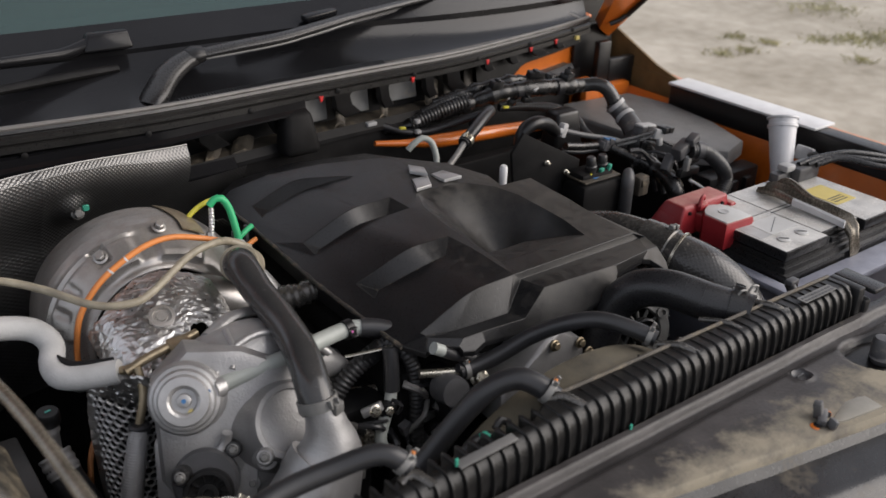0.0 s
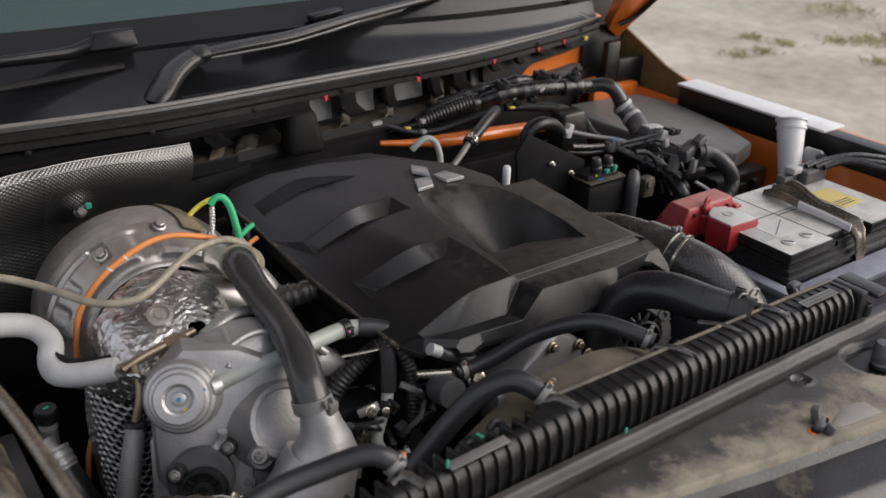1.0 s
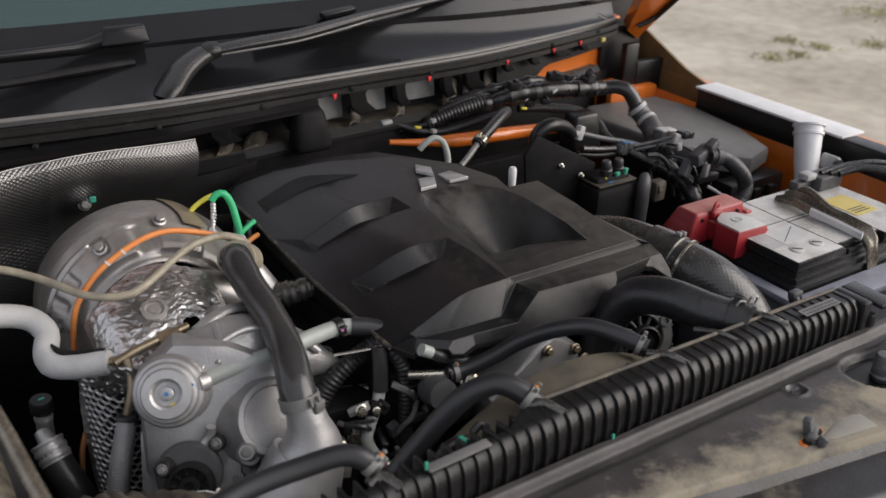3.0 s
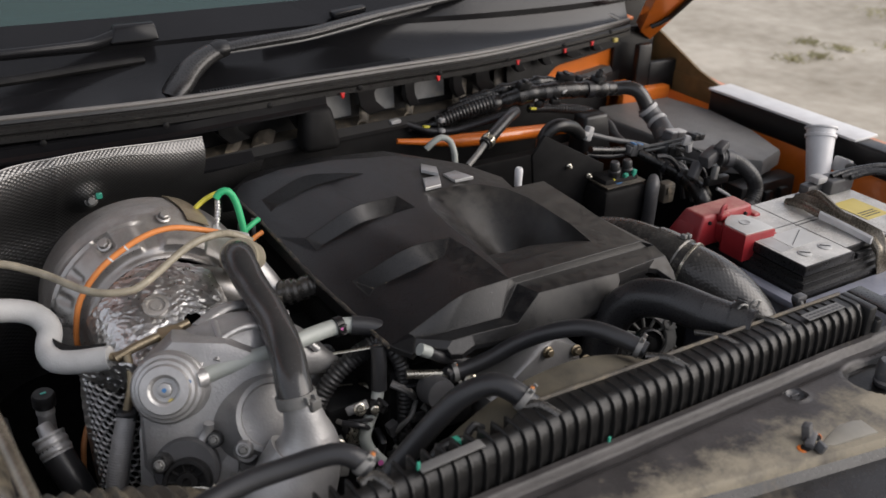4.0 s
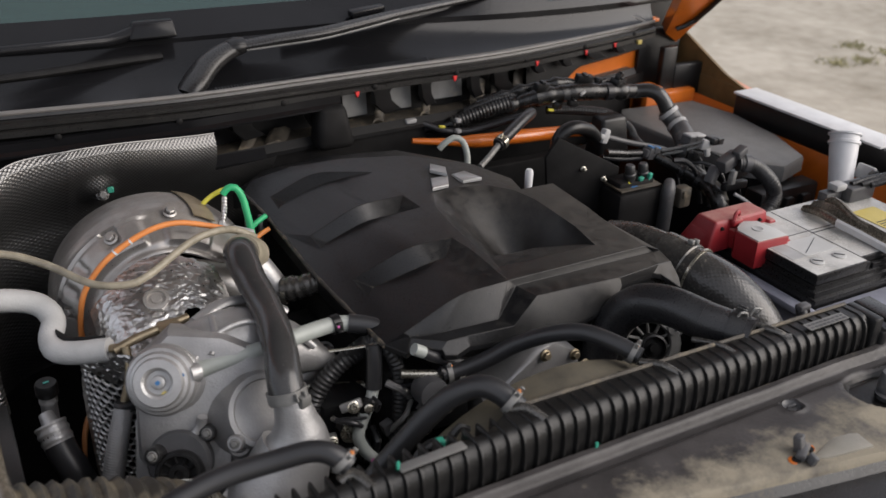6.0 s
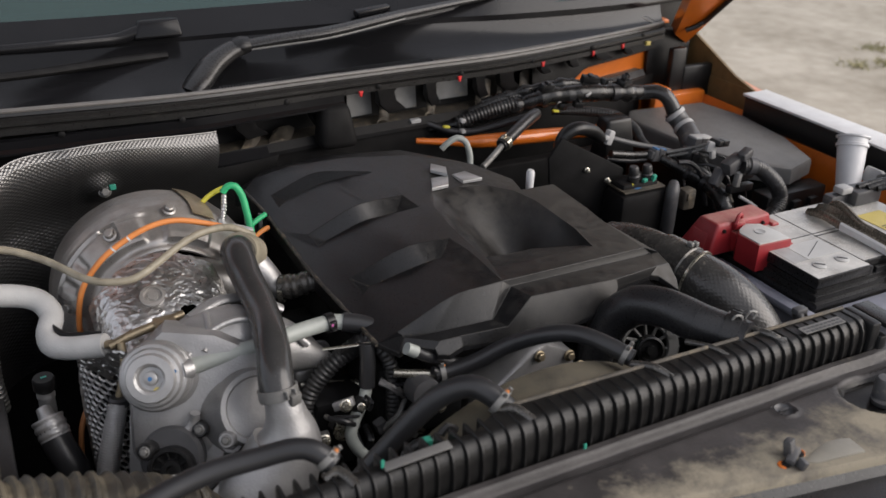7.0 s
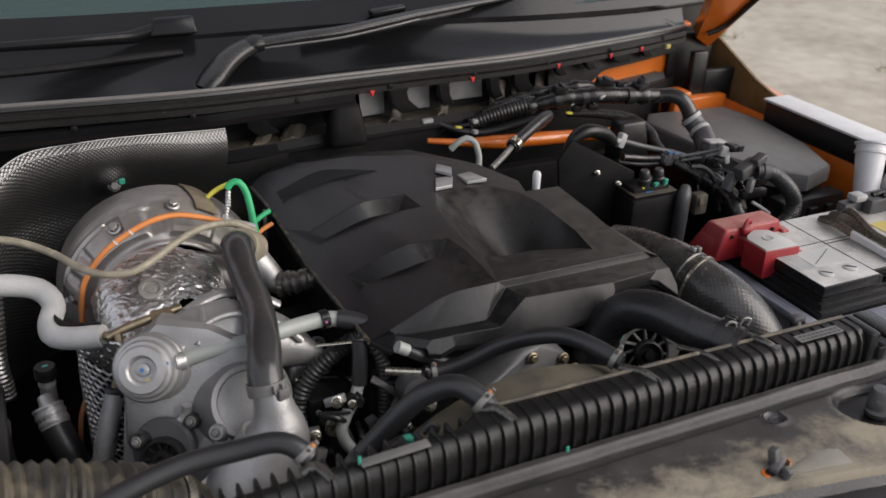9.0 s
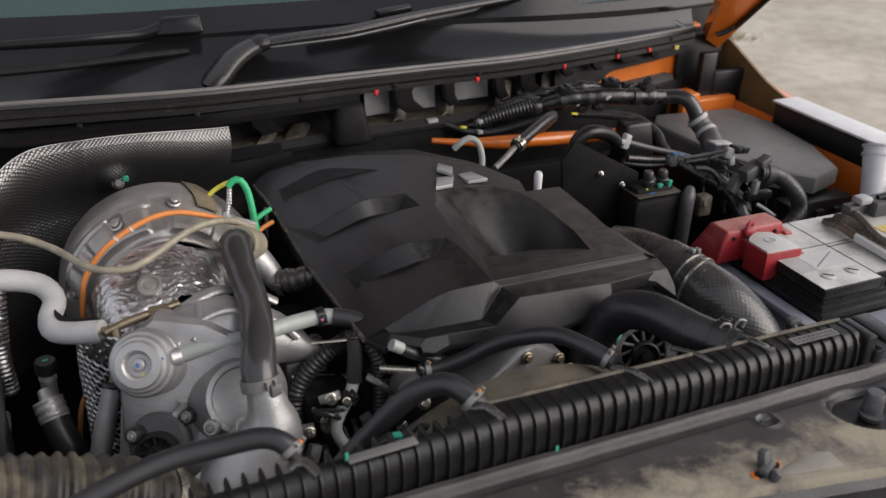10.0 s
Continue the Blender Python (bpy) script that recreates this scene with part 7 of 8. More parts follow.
    part("latch", bm, "red", R, "red latch tongue")
    # far terminal with cables
    N = thing("negative_terminal", (0.62, 0.31, 0.98), "grey battery terminal with black cables", "terminal")
    bm = B()
    box(bm, (0.585, 0.285, 0.9715), (0.640, 0.318, 0.995), 0.004)
    box(bm, (0.55, 0.30, 0.972), (0.585, 0.318, 0.988), 0.003)
    part("terminal", bm, "conn", N)
    bm = B()
    box(bm, (0.565, 0.296, 0.989), (0.588, 0.316, 1.000), 0.003)
    part("nut_block", bm, "lightgrey", N, "pale metal block")
    for k in range(3):
        bm = B()
        tube(bm, [(0.60 + 0.012 * k, 0.300 - 0.008 * k, 0.996), (0.64 + 0.012 * k, 0.29 - 0.012 * k, 1.004), (0.70, 0.26 - 0.02 * k, 1.008 - 0.005 * k), (0.78, 0.20 - 0.02 * k, 0.985), (0.79, 0.12, 0.93)], 0.005, 10)
        part("cable", bm, "tape", N, "grey taped cable")


def build_washer_neck():
    T = thing("washer_filler_neck", (0.71, 0.39, 0.9), "white plastic washer filler neck", "filler neck")
    ax = Vector((0.033, 0.040, 0.097)).normalized()
    top = Vector((0.737, 0.430, 1.014))
    bm = B()
    lathe(bm, [(0.017, -0.20), (0.0185, -0.10), (0.0235, -0.022), (0.0235, -0.018), (0.0262, -0.018), (0.0262, -0.013), (0.0238, -0.012), (0.0238, -0.004), (0.0272, -0.003), (0.0272, 0.0), (0.022, 0.0), (0.0215, -0.02), (0.018, -0.10)], top, ax, 36, close=False)
    part("neck", bm, "white", T)
    bm = B()
    box(bm, (-0.008, -0.034, -0.012), (0.004, 0.0, 0.014), 0.004, 2, pose(0.742, 0.395, 0.960, 0, 20, 0))
    part("bracket", bm, "lightgrey", T, "pale bracket")
    bm = B()
    lathe(bm, [(0.0075, 0), (0.0075, 0.012), (0.006, 0.016), (0, 0.016)], (0.742, 0.366, 0.962), (-0.4, -0.8, 0.3), 16)
    part("push_pin", bm, "black", T, "black fastener")


# ---- right-hand rear of the bay ----
def build_right_rear():
    T = thing("relay_box", (0.68, 0.65, 0.9), "grey plastic box with a flat dusty lid", "box")
    bm = B()
    prism(bm, [(0.56, 0.80), (0.58, 0.62), (0.605, 0.53), (0.66, 0.475), (0.735, 0.50), (0.775, 0.60), (0.785, 0.72), (0.775, 0.83), (0.60, 0.845)], 0.03, pose(0, 0, 0.922, 0, 0, 0), 0.008)
    part("lid", bm, "greylid", T, "flat dusty grey lid")
    bm = B()
    prism(bm, [(0.565, 0.79), (0.585, 0.62), (0.61, 0.535), (0.66, 0.485), (0.73, 0.51), (0.765, 0.60), (0.775, 0.72), (0.765, 0.82), (0.60, 0.835)], 0.24, pose(0, 0, 0.68, 0, 0, 0), 0.0)
    box(bm, (0.60, 0.46, 0.80), (0.74, 0.50, 0.915), 0.006)
    for k in range(3):
        box(bm, (0.615 + 0.04 * k, 0.452, 0.83), (0.635 + 0.04 * k, 0.465, 0.90), 0.003)
    part("body", bm, "black", T, "black box body")
    # loom along the firewall
    L = thing("main_loom", (0.35, 0.7, 1.0), "thick black taped wiring loom", "wiring loom")
    bm = B()
    tube(bm, [(0.10, 0.765, 1.005), (0.163, 0.745, 1.016), (0.238, 0.722, 1.040), (0.304, 0.702, 1.057), (0.375, 0.690, 1.058), (0.447, 0.686, 1.051), (0.488, 0.687, 1.046)],
         [0.009, 0.011, 0.014, 0.0150, 0.0150, 0.014, 0.0125], 18, rough=0.6, seed=3)
    part("trunk", bm, "tape", L, "taped trunk")
    bm = B()
    tube(bm, [(0.15, 0.742, 1.018), (0.20, 0.727, 1.036), (0.245, 0.712, 1.050)], 0.0105, 14, wave=0.10, pitch=0.006)
    part("sheath", bm, "loom", L, "corrugated sheath")
    for p, d, r in (((0.238, 0.722, 1.040), (0.9, -0.2, 0.3), 0.0135), ((0.340, 0.695, 1.058), (1, -0.1, 0.05), 0.0148), ((0.425, 0.683, 1.054), (1, -0.1, -0.05), 0.0148), ):
        bm = B()
        lathe(bm, [(r - 0.003, -0.007), (r, -0.006), (r, 0.006), (r - 0.003, 0.007)], p, d, 20, close=False)
        part("tape_band", bm, "cable", L, "glossy tape band")
    for p, s in (((0.327, 0.692, 1.040), 0.006), ((0.415, 0.70, 1.070), 0.006)):
        bm = B()
        box(bm, (-s * 1.5, -s, -s), (s * 1.5, s, s), 0.002, 2, pose(*p, 15, 10, 30))
        part("clip", bm, "black", L, "black loom clip")
    bm = B()
    tube(bm, [(0.20, 0.748, 1.046), (0.262, 0.724, 1.064), (0.33, 0.712, 1.072), (0.40, 0.705, 1.068), (0.46, 0.706, 1.058)], [0.006, 0.008, 0.009, 0.008, 0.007], 12, rough=0.7, seed=8)
    part("branch", bm, "tape", L, "taped branch")
    bm = B()
    tube(bm, [(0.18, 0.752, 1.030), (0.225, 0.735, 1.050), (0.27, 0.722, 1.058), (0.31, 0.716, 1.060)], 0.0075, 12, wave=0.08, pitch=0.005)
    part("sheath", bm, "loom", L, "corrugated sheath")
    for p, w, rz in (((0.292, 0.694, 1.076), (0.014, 0.006, 0.007), 10), ((0.385, 0.700, 1.078), (0.016, 0.007, 0.006), -8), ((0.452, 0.690, 1.068), (0.016, 0.009, 0.006), 24), ((0.448, 0.684, 1.078), (0.009, 0.005, 0.006), 30), ((0.350, 0.680, 1.044), (0.010, 0.005, 0.005), 5)):
        bm = B()
        box(bm, [-v for v in w], w, 0.002, 2, pose(*p, 12, 8, rz))
        box(bm, (-w[0] * 0.4, -w[1], w[2] * 0.6), (w[0] * 0.2, w[1] * 0.6, w[2] * 1.6), 0.001, 1, pose(*p, 12, 8, rz))
        part("clip", bm, "black", L, "black loom clip")
    for p in ((0.318, 0.690, 1.050), (0.366, 0.676, 1.060)):
        bm = B()
        box(bm, (-0.006, -0.002, -0.003), (0.006, 0.002, 0.003), 0.001, 1, pose(*p, 30, -15, 10))
        part("tag", bm, "lightgrey", L, "pale tag")
    # thin cable with clip
    C = thing("bonnet_cable", (0.15, 0.74, 1.0), "black cable in white clips along the firewall", "cable")
    bm = B()
    tube(bm, [(-0.02, 0.745, 1.005), (0.015, 0.750, 1.010), (0.06, 0.755, 1.022), (0.095, 0.752, 1.022), (0.13, 0.735, 1.010), (0.165, 0.725, 1.006), (0.200, 0.716, 1.012), (0.245, 0.695, 1.028), (0.27, 0.68, 1.035)], 0.0065, 12)
    part("cable", bm, "cable", C)
    for p in ((0.075, 0.748, 1.030), (0.150, 0.722, 1.010), (0.152, 0.728, 1.026)):
        bm = B()
        box(bm, (-0.010 if p[0] < 0.1 else -0.005, -0.006, -0.003), (0.010 if p[0] < 0.1 else 0.005, 0.004, 0.004), 0.0015, 1, pose(*p, 0, 0, 5))
        part("clip", bm, "lightgrey", C, "pale clip")
    for p in ((0.120, 0.722, 1.022), (0.308, 0.685, 1.036)):
        bm = B()
        box(bm, (-0.006, -0.003, -0.002), (0.006, 0.003, 0.002), 0.001, 1, pose(*p, 0, 10, 0))
        part("tag", bm, "ywire", C, "yellow tag")
    # heater hoses behind the cover
    H = thing("heater_hose", (0.17, 0.6, 1.0), "black heater hose with bright spring clamp", "hose")
    bm = B()
    tube(bm, [(0.150, 0.598, 1.028), (0.185, 0.615, 1.040), (0.215, 0.632, 1.048), (0.235, 0.645, 1.05), (0.25, 0.66, 1.045), (0.25, 0.70, 1.01)], 0.0092, 16)
    part("hose", bm, "rubber", H)
    bm = B()
    tube(bm, [(0.105, 0.575, 1.008), (0.130, 0.587, 1.018), (0.155, 0.600, 1.030)], 0.0048, 14)
    part("pipe", bm, "clamp", H, "dull steel pipe")
    band(H, (0.158, 0.601, 1.0305), (0.8, 0.4, 0.3), 0.0098, 0.010, mat="zinc", up=(0.2, -0.5, 1))
    bm = B()
    tube(bm, [(0.050, 0.605, 1.035), (0.058, 0.602, 1.044), (0.072, 0.600, 1.051), (0.084, 0.594, 1.045), (0.088, 0.586, 1.025), (0.085, 0.58, 1.0)], 0.0048, 14)
    single("heater_pipe", bm, "pipe", "pale grey curved heater pipe", "pipe")
    # rubber buffer under the cowl
    bm = B()
    wedge(bm, (-0.108, 0.690, 1.022), (-0.044, 0.735, 1.090), (0.006, 0.012, 0.010, 0.004), 0.012)
    single("rubber_cap", bm, "dark", "matt black rubber cap under the cowl", "cap")
    # brake unit: black plate, reservoir, plugs, looms
    U = thing("brake_unit", (0.33, 0.5, 0.9), "black hydraulic brake unit with plugs and bracket", "brake unit")
    bm = B()
    prism(bm, [(0.0, 0.0), (0.115, -0.062), (0.115, -0.20), (0.0, -0.20), (-0.02, -0.03)], 0.006, pose(0.222, 0.545, 1.048, 90, 0, -6), 0.001)
    part("bracket_plate", bm, "dark", U, "black steel bracket plate")
    bm = B()
    box(bm, (0.300, 0.475, 0.80), (0.392, 0.53, 0.962), 0.010)
    box(bm, (0.310, 0.49, 0.955), (0.380, 0.53, 0.975), 0.006)
    part("block", bm, "dark", U, "black block")
    bm = B()
    box(bm, (0.306, 0.480, 0.9635), (0.386, 0.526, 0.9665), 0.001)
    part("dusty_top", bm, "tan", U, "dust-covered top face")
    for x, y, z in ((0.268, 0.5335, 0.992), (0.304, 0.5255, 0.972)):
        bm = B()
        lathe(bm, [(0, 0.010), (0.0025, 0.009), (0.003, 0.004), (0.0045, 0.003), (0.0045, 0.0)], (x, y, z), (-0.2, -1, 0.15), 10)
        part("stud", bm, "zinc", U, "bright threaded stud")
    for x, y, z0, z1 in ((0.338, 0.500, 0.960, 1.000), (0.369, 0.505, 0.958, 0.996), (0.353, 0.512, 0.958, 0.984)):
        bm = B()
        lathe(bm, [(0.0085, 0), (0.0085, (z1 - z0) * 0.4), (0.0098, (z1 - z0) * 0.45), (0.0098, (z1 - z0) * 0.6), (0.008, (z1 - z0) * 0.65), (0.008, z1 - z0 - 0.003), (0.006, z1 - z0), (0, z1 - z0)], (x, y, z0), (-0.12, 0, 1), 14)
        part("plug", bm, "loom", U, "ribbed black plug")
    for lo, hi, at, mt, lab in (((-0.007, -0.004, -0.005), (0.007, 0.004, 0.005), (0.338, 0.490, 0.962), "blue", "blue plug lock"), ((-0.004, -0.003, -0.010), (0.004, 0.003, 0.008), (0.371, 0.494, 0.974), "wgreen", "green plug lock"),
                                ((-0.005, -0.003, -0.003), (0.005, 0.003, 0.003), (0.352, 0.492, 0.976), "wgreen", "green plug lock"), ((-0.002, -0.002, -0.002), (0.002, 0.002, 0.002), (0.329, 0.493, 0.972), "ywire", "yellow dot")):
        bm = B()
        box(bm, lo, hi, 0.0012, 2, pose(*at, 10, 0, 15))
        part("lock_tab", bm, mt, U, lab)
    bm = B()
    tube(bm, [(0.388, 0.468, 0.85), (0.388, 0.466, 0.92), (0.389, 0.467, 0.950), (0.393, 0.470, 0.963), (0.400, 0.478, 0.968)], [0.011, 0.011, 0.0112, 0.0108, 0.008], 16)
    part("hose", bm, "conn", U, "smooth dusty hose")
    bm = B()
    box(bm, (0.406, 0.455, 0.928), (0.430, 0.475, 0.962), 0.004)
    box(bm, (0.410, 0.452, 0.945), (0.426, 0.458, 0.958), 0.002)
    part("relay", bm, "tan", U, "dusty grey-brown relay")
    bm = B()
    tube(bm, [(0.231, 0.562, 1.020), (0.235, 0.561, 1.036), (0.246, 0.560, 1.048), (0.265, 0.560, 1.052), (0.298, 0.569, 1.040), (0.322, 0.575, 1.022)], [0.009, 0.011, 0.0125, 0.013, 0.013, 0.011], 16, flat=0.85)
    part("cap", bm, "black", U, "black rounded rubber cap")
    bm = B()
    box(bm, (-0.007, -0.006, -0.012), (0.007, 0.006, 0.012), 0.003, 2, pose(0.336, 0.572, 1.023, 0, 20, 10))
    box(bm, (-0.012, -0.004, -0.004), (0.010, 0.004, 0.004), 0.002, 2, pose(0.334, 0.570, 1.023, 0, 15, 10))
    part("clip", bm, "lightgrey", U, "pale plastic clip")
    for pts, r, mt in (([(0.341, 0.575, 1.020), (0.387, 0.570, 1.005), (0.428, 0.560, 0.995), (0.452, 0.550, 0.988)], 0.0048, "conn"), ([(0.334, 0.560, 0.999), (0.374, 0.560, 0.991), (0.403, 0.555, 0.989)], 0.0062, "tape"),
                       ([(0.330, 0.566, 0.990), (0.372, 0.562, 0.981), (0.405, 0.556, 0.980)], 0.0045, "cable")):
        bm = B()
        tube(bm, pts, r, 12)
        part("lead", bm, mt, U, "dark sleeved lead")
    # block and second loom behind the bracket
    bm = B()
    wedge(bm, (0.366, 0.615, 0.960), (0.432, 0.660, 1.030), (0.006, 0.010, 0.006, 0.006), 0.006)
    part("rear_block", bm, "black", U, "black plastic block")
    P = thing("fuse_plug_cluster", (0.47, 0.49, 0.94), "cluster of grey electrical plugs and looms", "plug cluster")
    bm = B()
    tube(bm, [(0.350, 0.752, 1.010), (0.412, 0.740, 1.005), (0.462, 0.720, 0.997), (0.486, 0.690, 0.979), (0.479, 0.660, 0.967), (0.455, 0.600, 0.971), (0.432, 0.565, 0.982)], [0.007, 0.0085, 0.009, 0.009, 0.0085, 0.007, 0.006], 14, wave=0.06, pitch=0.0055)
    part("loom", bm, "loom", P, "grey-black corrugated loom")
    bm = B()
    box(bm, (-0.016, -0.009, -0.010), (0.016, 0.009, 0.010), 0.0025, 2, pose(0.423, 0.553, 0.987, 6, 14, 12))
    box(bm, (-0.021, -0.006, -0.006), (0.020, 0.006, 0.006), 0.002, 2, pose(0.424, 0.552, 0.987, 6, 14, 12))
    box(bm, (-0.006, -0.0105, 0.002), (0.004, 0.0, 0.0122), 0.001, 1, pose(0.423, 0.553, 0.987, 6, 14, 12))
    plug = part("plug", bm, "conn", P, "grey connector")
    for dx in (-0.008, 0.009):
        bm = B()
        box(bm, (dx - 0.005, -0.007, 0.0095), (dx + 0.005, 0.004, 0.0122), 0.0008, 1, pose(0.423, 0.553, 0.987, 6, 14, 12))
        part("lock_tab", bm, "blue", plug, "blue lock tab")
    for pts in ([(0.440, 0.547, 0.990), (0.464, 0.525, 1.001), (0.481, 0.500, 1.015)], [(0.442, 0.546, 0.983), (0.466, 0.520, 0.996), (0.483, 0.498, 1.010)]):
        bm = B()
        tube(bm, pts, 0.0026, 8, wave=0.08, pitch=0.003)
        part("lead", bm, "clamp", P, "thin grey sleeved lead")
    bm = B()
    box(bm, (-0.010, -0.004, -0.008), (0.010, 0.006, 0.010), 0.003, 2, pose(0.488, 0.498, 1.008, 0, 15, -10))
    box(bm, (-0.004, -0.006, -0.014), (0.005, 0.002, 0.0), 0.002, 2, pose(0.488, 0.497, 1.004, 0, -10, -10))
    part("clip", bm, "lightgrey", P, "pale grey clip")
    # large elbow with its connector
    bm = B()
    tube(bm, [(0.478, 0.690, 1.046), (0.494, 0.685, 1.046), (0.508, 0.672, 1.049), (0.520, 0.658, 1.044), (0.530, 0.650, 1.028), (0.536, 0.645, 1.013)], [0.0125, 0.0125, 0.0125, 0.0125, 0.013, 0.014], 20)
    part("elbow", bm, "hose_gloss", P, "glossy black elbow")
    bm = B()
    tube(bm, [(0.534, 0.646, 1.017), (0.537, 0.641, 1.009), (0.541, 0.632, 1.000), (0.540, 0.616, 0.992), (0.535, 0.598, 0.984), (0.525, 0.580, 0.975)], [0.017, 0.0175, 0.0168, 0.018, 0.019, 0.018], 18)
    neck = part("connector", bm, "conn", P, "dusty round connector")
    for p, d in (((0.535, 0.6435, 1.0125), (0.4, -0.6, -0.7)), ((0.5405, 0.622, 0.9950), (0.0, -0.85, -0.45))):
        bm = B()
        lathe(bm, [(0.0165, -0.004), (0.0192, -0.0035), (0.0192, 0.0035), (0.0165, 0.004)], p, d, 22, close=False)
        part("band", bm, "lightgrey", neck, "grey clamp ring")
    # flat connectors
    for at, half, mt, rz, lab in (((0.500, 0.540, 1.000), (0.023, 0.010, 0.010), "conn", 10, "grey connector"), ((0.498, 0.536, 1.0125), (0.022, 0.009, 0.0022), "lightgrey", 10, "pale rim"), ((0.506, 0.500, 1.014), (0.016, 0.010, 0.0055), "black", 14, "flat black connector"),
                                  ((0.470, 0.530, 0.988), (0.012, 0.010, 0.012), "black", 25, "black connector"), ((0.484, 0.520, 0.984), (0.015, 0.008, 0.008), "black", -12, "black connector")):
        bm = B()
        box(bm, [-v for v in half], half, 0.002, 2, pose(*at, 4, 10, rz))
        box(bm, (-half[0] * 0.3, -half[1] * 1.15, -half[2] * 0.4), (half[0] * 0.3, 0, half[2] * 1.15), 0.001, 1, pose(*at, 4, 10, rz))
        part("connector", bm, mt, P, lab)
    # thick loom with dusty cuff, going down behind the battery
    bm = B()
    tube(bm, [(0.428, 0.546, 0.982), (0.453, 0.520, 0.968), (0.474, 0.500, 0.957), (0.479, 0.470, 0.949), (0.475, 0.442, 0.938), (0.475, 0.430, 0.915), (0.470, 0.428, 0.87)], [0.007, 0.0095, 0.012, 0.0135, 0.0135, 0.013, 0.013], 18, rough=0.2, seed=4)
    part("loom", bm, "tape", P, "thick taped loom")
    bm = B()
    tube(bm, [(0.480, 0.474, 0.950), (0.482, 0.455, 0.942), (0.478, 0.438, 0.930)], [0.0140, 0.0160, 0.0150], 18, rough=0.1)
    part("cuff", bm, "tan_hose", P, "dusty pale cuff")
    bm = B()
    tube(bm, [(0.477, 0.437, 0.928), (0.476, 0.430, 0.905), (0.472, 0.428, 0.875)], 0.0138, 16, wave=0.08, pitch=0.006)
    part("sheath", bm, "loom", P, "corrugated sheath")
    for p in ((0.462, 0.511, 0.963), (0.476, 0.488, 0.953)):
        bm = B()
        lathe(bm, [(0.0115, -0.004), (0.0135, -0.003), (0.0135, 0.003), (0.0115, 0.004)], p, (0.3, -0.9, -0.3), 18, close=False)
        part("tape_band", bm, "cable", P, "glossy tape band")
    # angled grey plug with its corrugated hose
    bm = B()
    box(bm, (-0.022, -0.010, -0.010), (0.020, 0.010, 0.012), 0.004, 2, pose(0.482, 0.440, 1.002, 0, -16, 12))
    box(bm, (-0.010, -0.008, -0.006), (0.014, 0.008, 0.008), 0.003, 2, pose(0.496, 0.434, 1.016, 0, -20, 12))
    box(bm, (-0.009, -0.008, -0.024), (0.008, 0.008, 0.006), 0.004, 2, pose(0.464, 0.448, 0.988, 0, 32, 12))
    part("plug", bm, "conn", P, "dusty grey angled plug")
    bm = B()
    box(bm, (-0.005, -0.005, -0.012), (0.005, 0.005, 0.010), 0.002, 2, pose(0.484, 0.428, 0.980, 0, 10, 10))
    part("lock_tab", bm, "clamp", P, "grey lock tab")
    bm = B()
    tube(bm, [(0.494, 0.432, 1.000), (0.510, 0.426, 0.999), (0.527, 0.420, 0.991), (0.546, 0.405, 0.970), (0.555, 0.400, 0.947), (0.545, 0.395, 0.929), (0.522, 0.392, 0.912), (0.50, 0.395, 0.88)], 0.0125, 18, wave=0.035, pitch=0.0042)
    part("corrugated_hose", bm, "loom", P, "grey corrugated hose")
    bm = B()
    lathe(bm, [(0.012, -0.006), (0.0145, -0.005), (0.0145, 0.005), (0.012, 0.006)], (0.508, 0.427, 0.999), (0.9, -0.35, -0.1), 20, close=False)
    part("collar", bm, "conn", P, "dusty collar")
    bm = B()
    box(bm, (-0.030, -0.006, -0.007), (0.028, 0.006, 0.007), 0.003, 2, pose(0.505, 0.440, 0.958, 0, 6, 8))
    box(bm, (-0.024, -0.006, -0.006), (0.024, 0.006, 0.006), 0.002, 2, pose(0.512, 0.446, 0.975, 0, 4, 8))
    part("connector", bm, "black", P, "black flat connector")
    bm = B()
    tube(bm, [(0.487, 0.421, 0.953), (0.500, 0.415, 0.945), (0.517, 0.410, 0.933)], 0.0028, 8)
    part("rod", bm, "lightgrey", P, "pale thin rod")
    rng = random.Random(11)
    for k in range(7):
        a = Vector((rng.uniform(0.42, 0.50), rng.uniform(0.50, 0.56), rng.uniform(0.965, 0.995)))
        c = a + Vector((rng.uniform(0.02, 0.06), rng.uniform(-0.05, 0.0), rng.uniform(-0.04, 0.0)))
        bm = B()
        tube(bm, [a, (a + c) / 2 + Vector((0, 0, 0.010)), c, c + Vector((0.01, -0.01, -0.05))], rng.choice((0.002, 0.003, 0.004)), 8)
        part("lead", bm, rng.choice(("cable", "tape", "conn")), P)


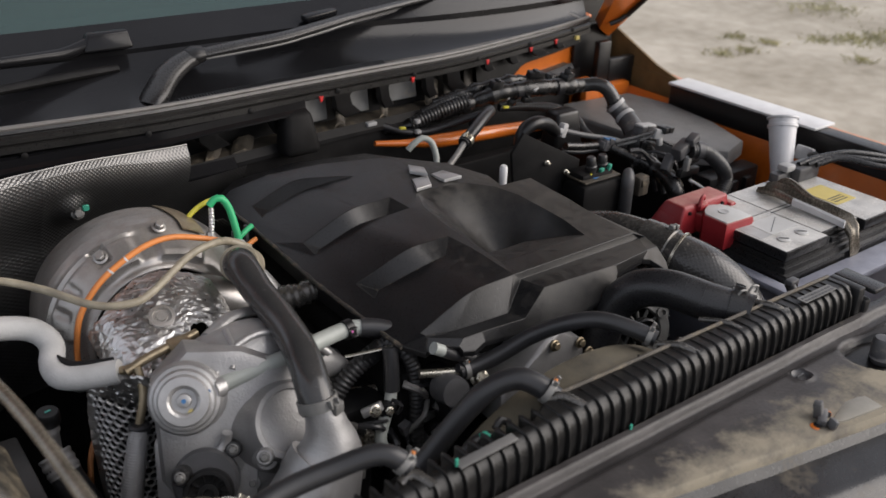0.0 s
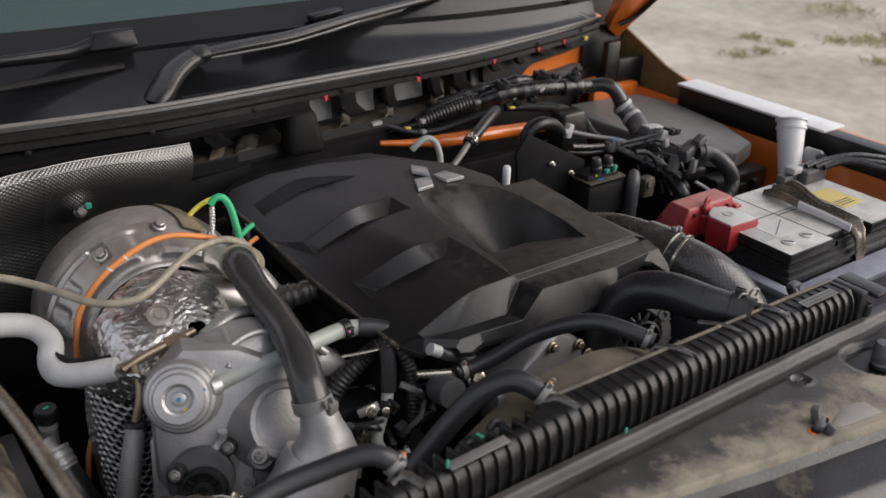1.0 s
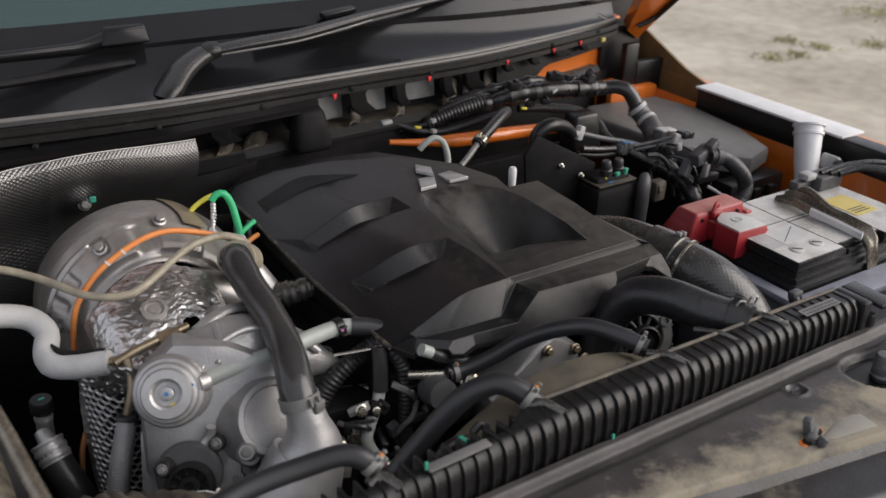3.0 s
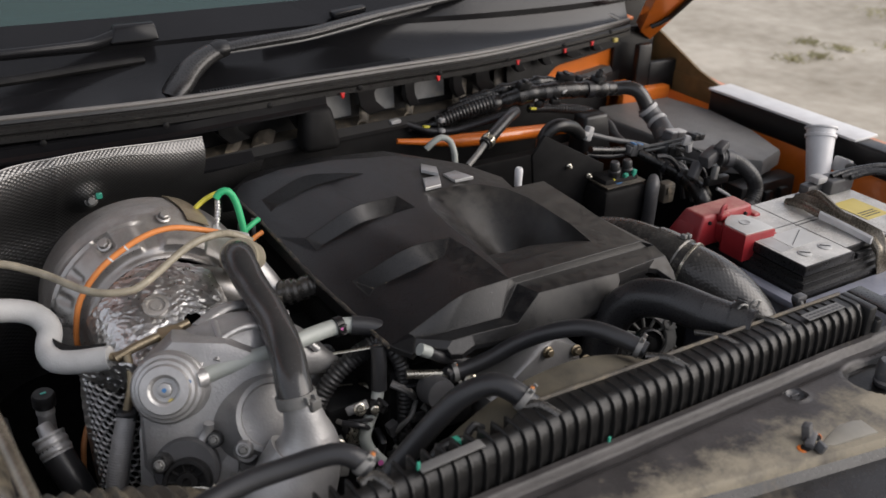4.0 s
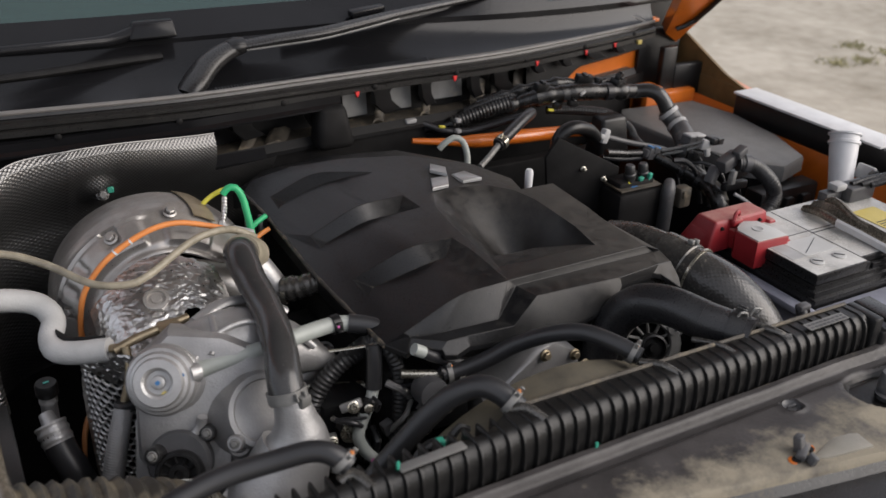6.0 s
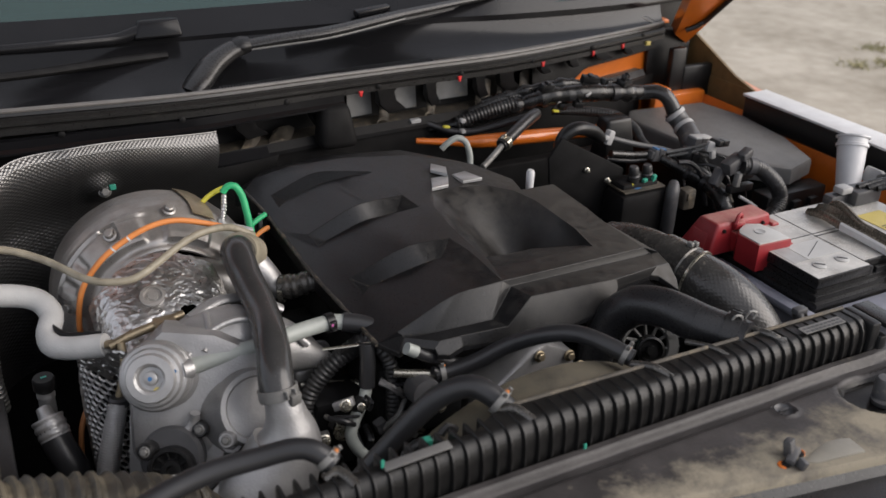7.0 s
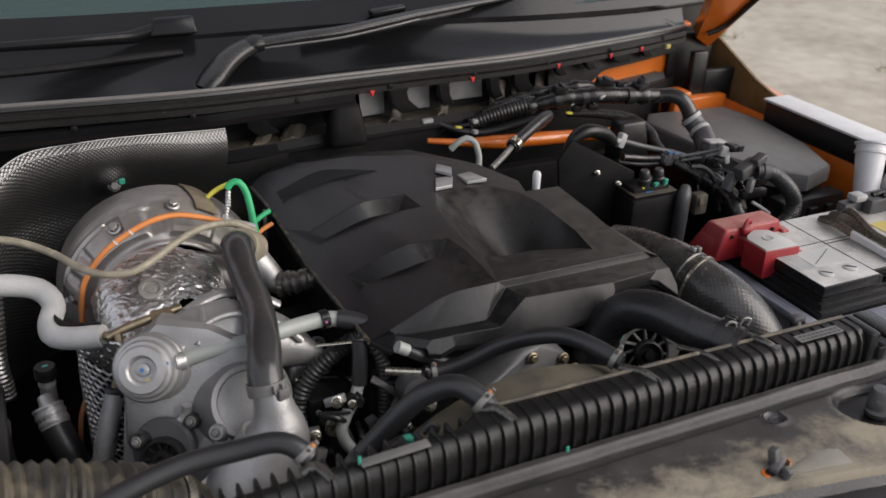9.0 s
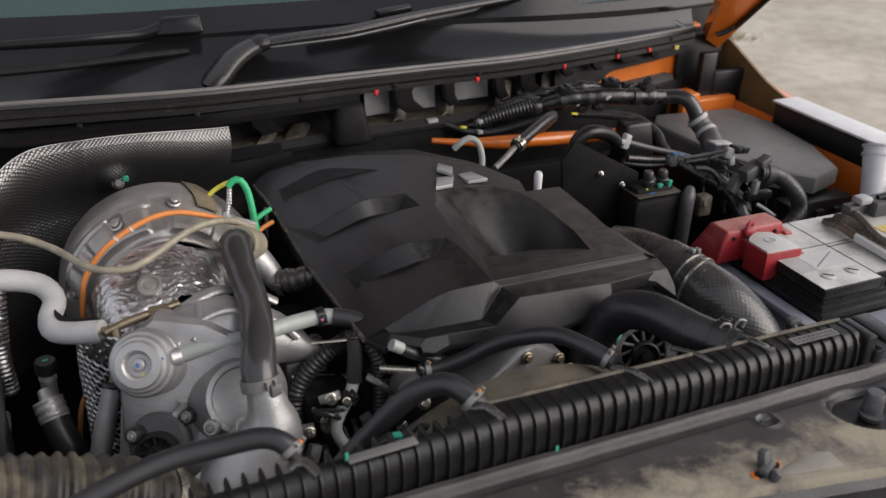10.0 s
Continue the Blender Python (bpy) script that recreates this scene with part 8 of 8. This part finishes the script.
# ---- wipers ----
def build_wipers():
    W = thing("wiper", (-0.26, 0.79, 1.11), "black wiper arm resting below the windscreen", "wiper", "wipers")
    bm = B()
    tube(bm, [(-0.275, 0.772, 1.110), (-0.262, 0.780, 1.122), (-0.235, 0.800, 1.142), (-0.205, 0.812, 1.156), (-0.178, 0.816, 1.163)], [0.020, 0.0215, 0.0205, 0.018, 0.0155], 16, flat=0.75)
    part("arm_head", bm, "armgrey", W, "gloss black arm head")
    bm = B()
    tube(bm, [(-0.185, 0.815, 1.162), (-0.12, 0.812, 1.168), (-0.048, 0.812, 1.172), (0.03, 0.826, 1.178), (0.096, 0.842, 1.182), (0.17, 0.858, 1.185), (0.30, 0.89, 1.19), (0.45, 0.95, 1.20)], [0.0125, 0.0130, 0.0125, 0.0115, 0.0105, 0.0095, 0.008, 0.007], 14, flat=0.65)
    part("arm", bm, "armgrey", W, "long black arm")
    bm = B()
    tube(bm, [(-0.196, 0.8145, 1.1600), (-0.184, 0.8160, 1.1625), (-0.172, 0.8155, 1.1635)], [0.0165, 0.0185, 0.0150], 16, flat=0.75)
    part("joint", bm, "black", W, "black hinge collar")
    bm = B()
    tube(bm, [(-0.172, 0.805, 1.158), (-0.12, 0.801, 1.161), (-0.048, 0.801, 1.165), (0.03, 0.815, 1.171), (0.096, 0.831, 1.176)], 0.0016, 6)
    part("edge", bm, "clamp", W, "thin grey line along the arm's lower edge")
    bm = B()
    tube(bm, [(-0.10, 0.834, 1.166), (0.02, 0.842, 1.168), (0.12, 0.858, 1.17), (0.30, 0.90, 1.178)], 0.006, 8)
    part("blade", bm, "rubber", W, "rubber blade")
    bm = B()
    box(bm, (-0.035, -0.008, 0.0), (0.030, 0.010, 0.012), 0.004, 2, pose(0.055, 0.865, 1.180, 8, -4, 10))
    part("blade_joint", bm, "cowl", W, "black blade joint")
    W = thing("wiper", (-0.28, 0.87, 1.17), "black wiper arm with a squared joint", "wiper", "wipers")
    bm = B()
    wedge(bm, (-0.334, 0.840, 1.178), (-0.262, 0.866, 1.203), (0.010, 0.004, 0.008, 0.004), 0.004)
    part("joint", bm, "cowl", W, "gloss black squared joint")
    bm = B()
    tube(bm, [(-0.310, 0.855, 1.192), (-0.333, 0.853, 1.185), (-0.36, 0.849, 1.180), (-0.39, 0.843, 1.181), (-0.45, 0.834, 1.183), (-0.60, 0.826, 1.186), (-0.75, 0.84, 1.186)], [0.010, 0.0095, 0.009, 0.008, 0.0075, 0.0065, 0.006], 10)
    part("arm", bm, "cowl", W, "black arm")
    # Dark rod stands in for the wiper's shadowy reflection on the gloss black
    bm = B()
    tube(bm, [(-0.290, 0.842, 1.152), (-0.36, 0.830, 1.153), (-0.48, 0.806, 1.154), (-0.62, 0.795, 1.156), (-0.75, 0.80, 1.157)], [0.007, 0.0085, 0.0075, 0.007, 0.006], 10, flat=0.8)
    part("blade", bm, "dark", W, "dark rod painted as the wiper's reflection on the cowl")
    bm = B()
    box(bm, (-0.014, -0.006, 0.0), (0.016, 0.006, 0.014), 0.003, 2, pose(0.035, 0.912, 1.158, 10, 0, 8))
    single("washer_jet", bm, "black", "small black washer jet on the cowl", "washer jet")


build_ground()
build_body()
build_front_panel()
build_radiator()
build_fan()
build_cover()
build_engine()
build_alternator()
build_turbo()
build_breather()
build_heat_dome()
build_foil()
build_shield()
build_hoses()
build_wires()
build_battery()
build_washer_neck()
build_right_rear()
build_wipers()
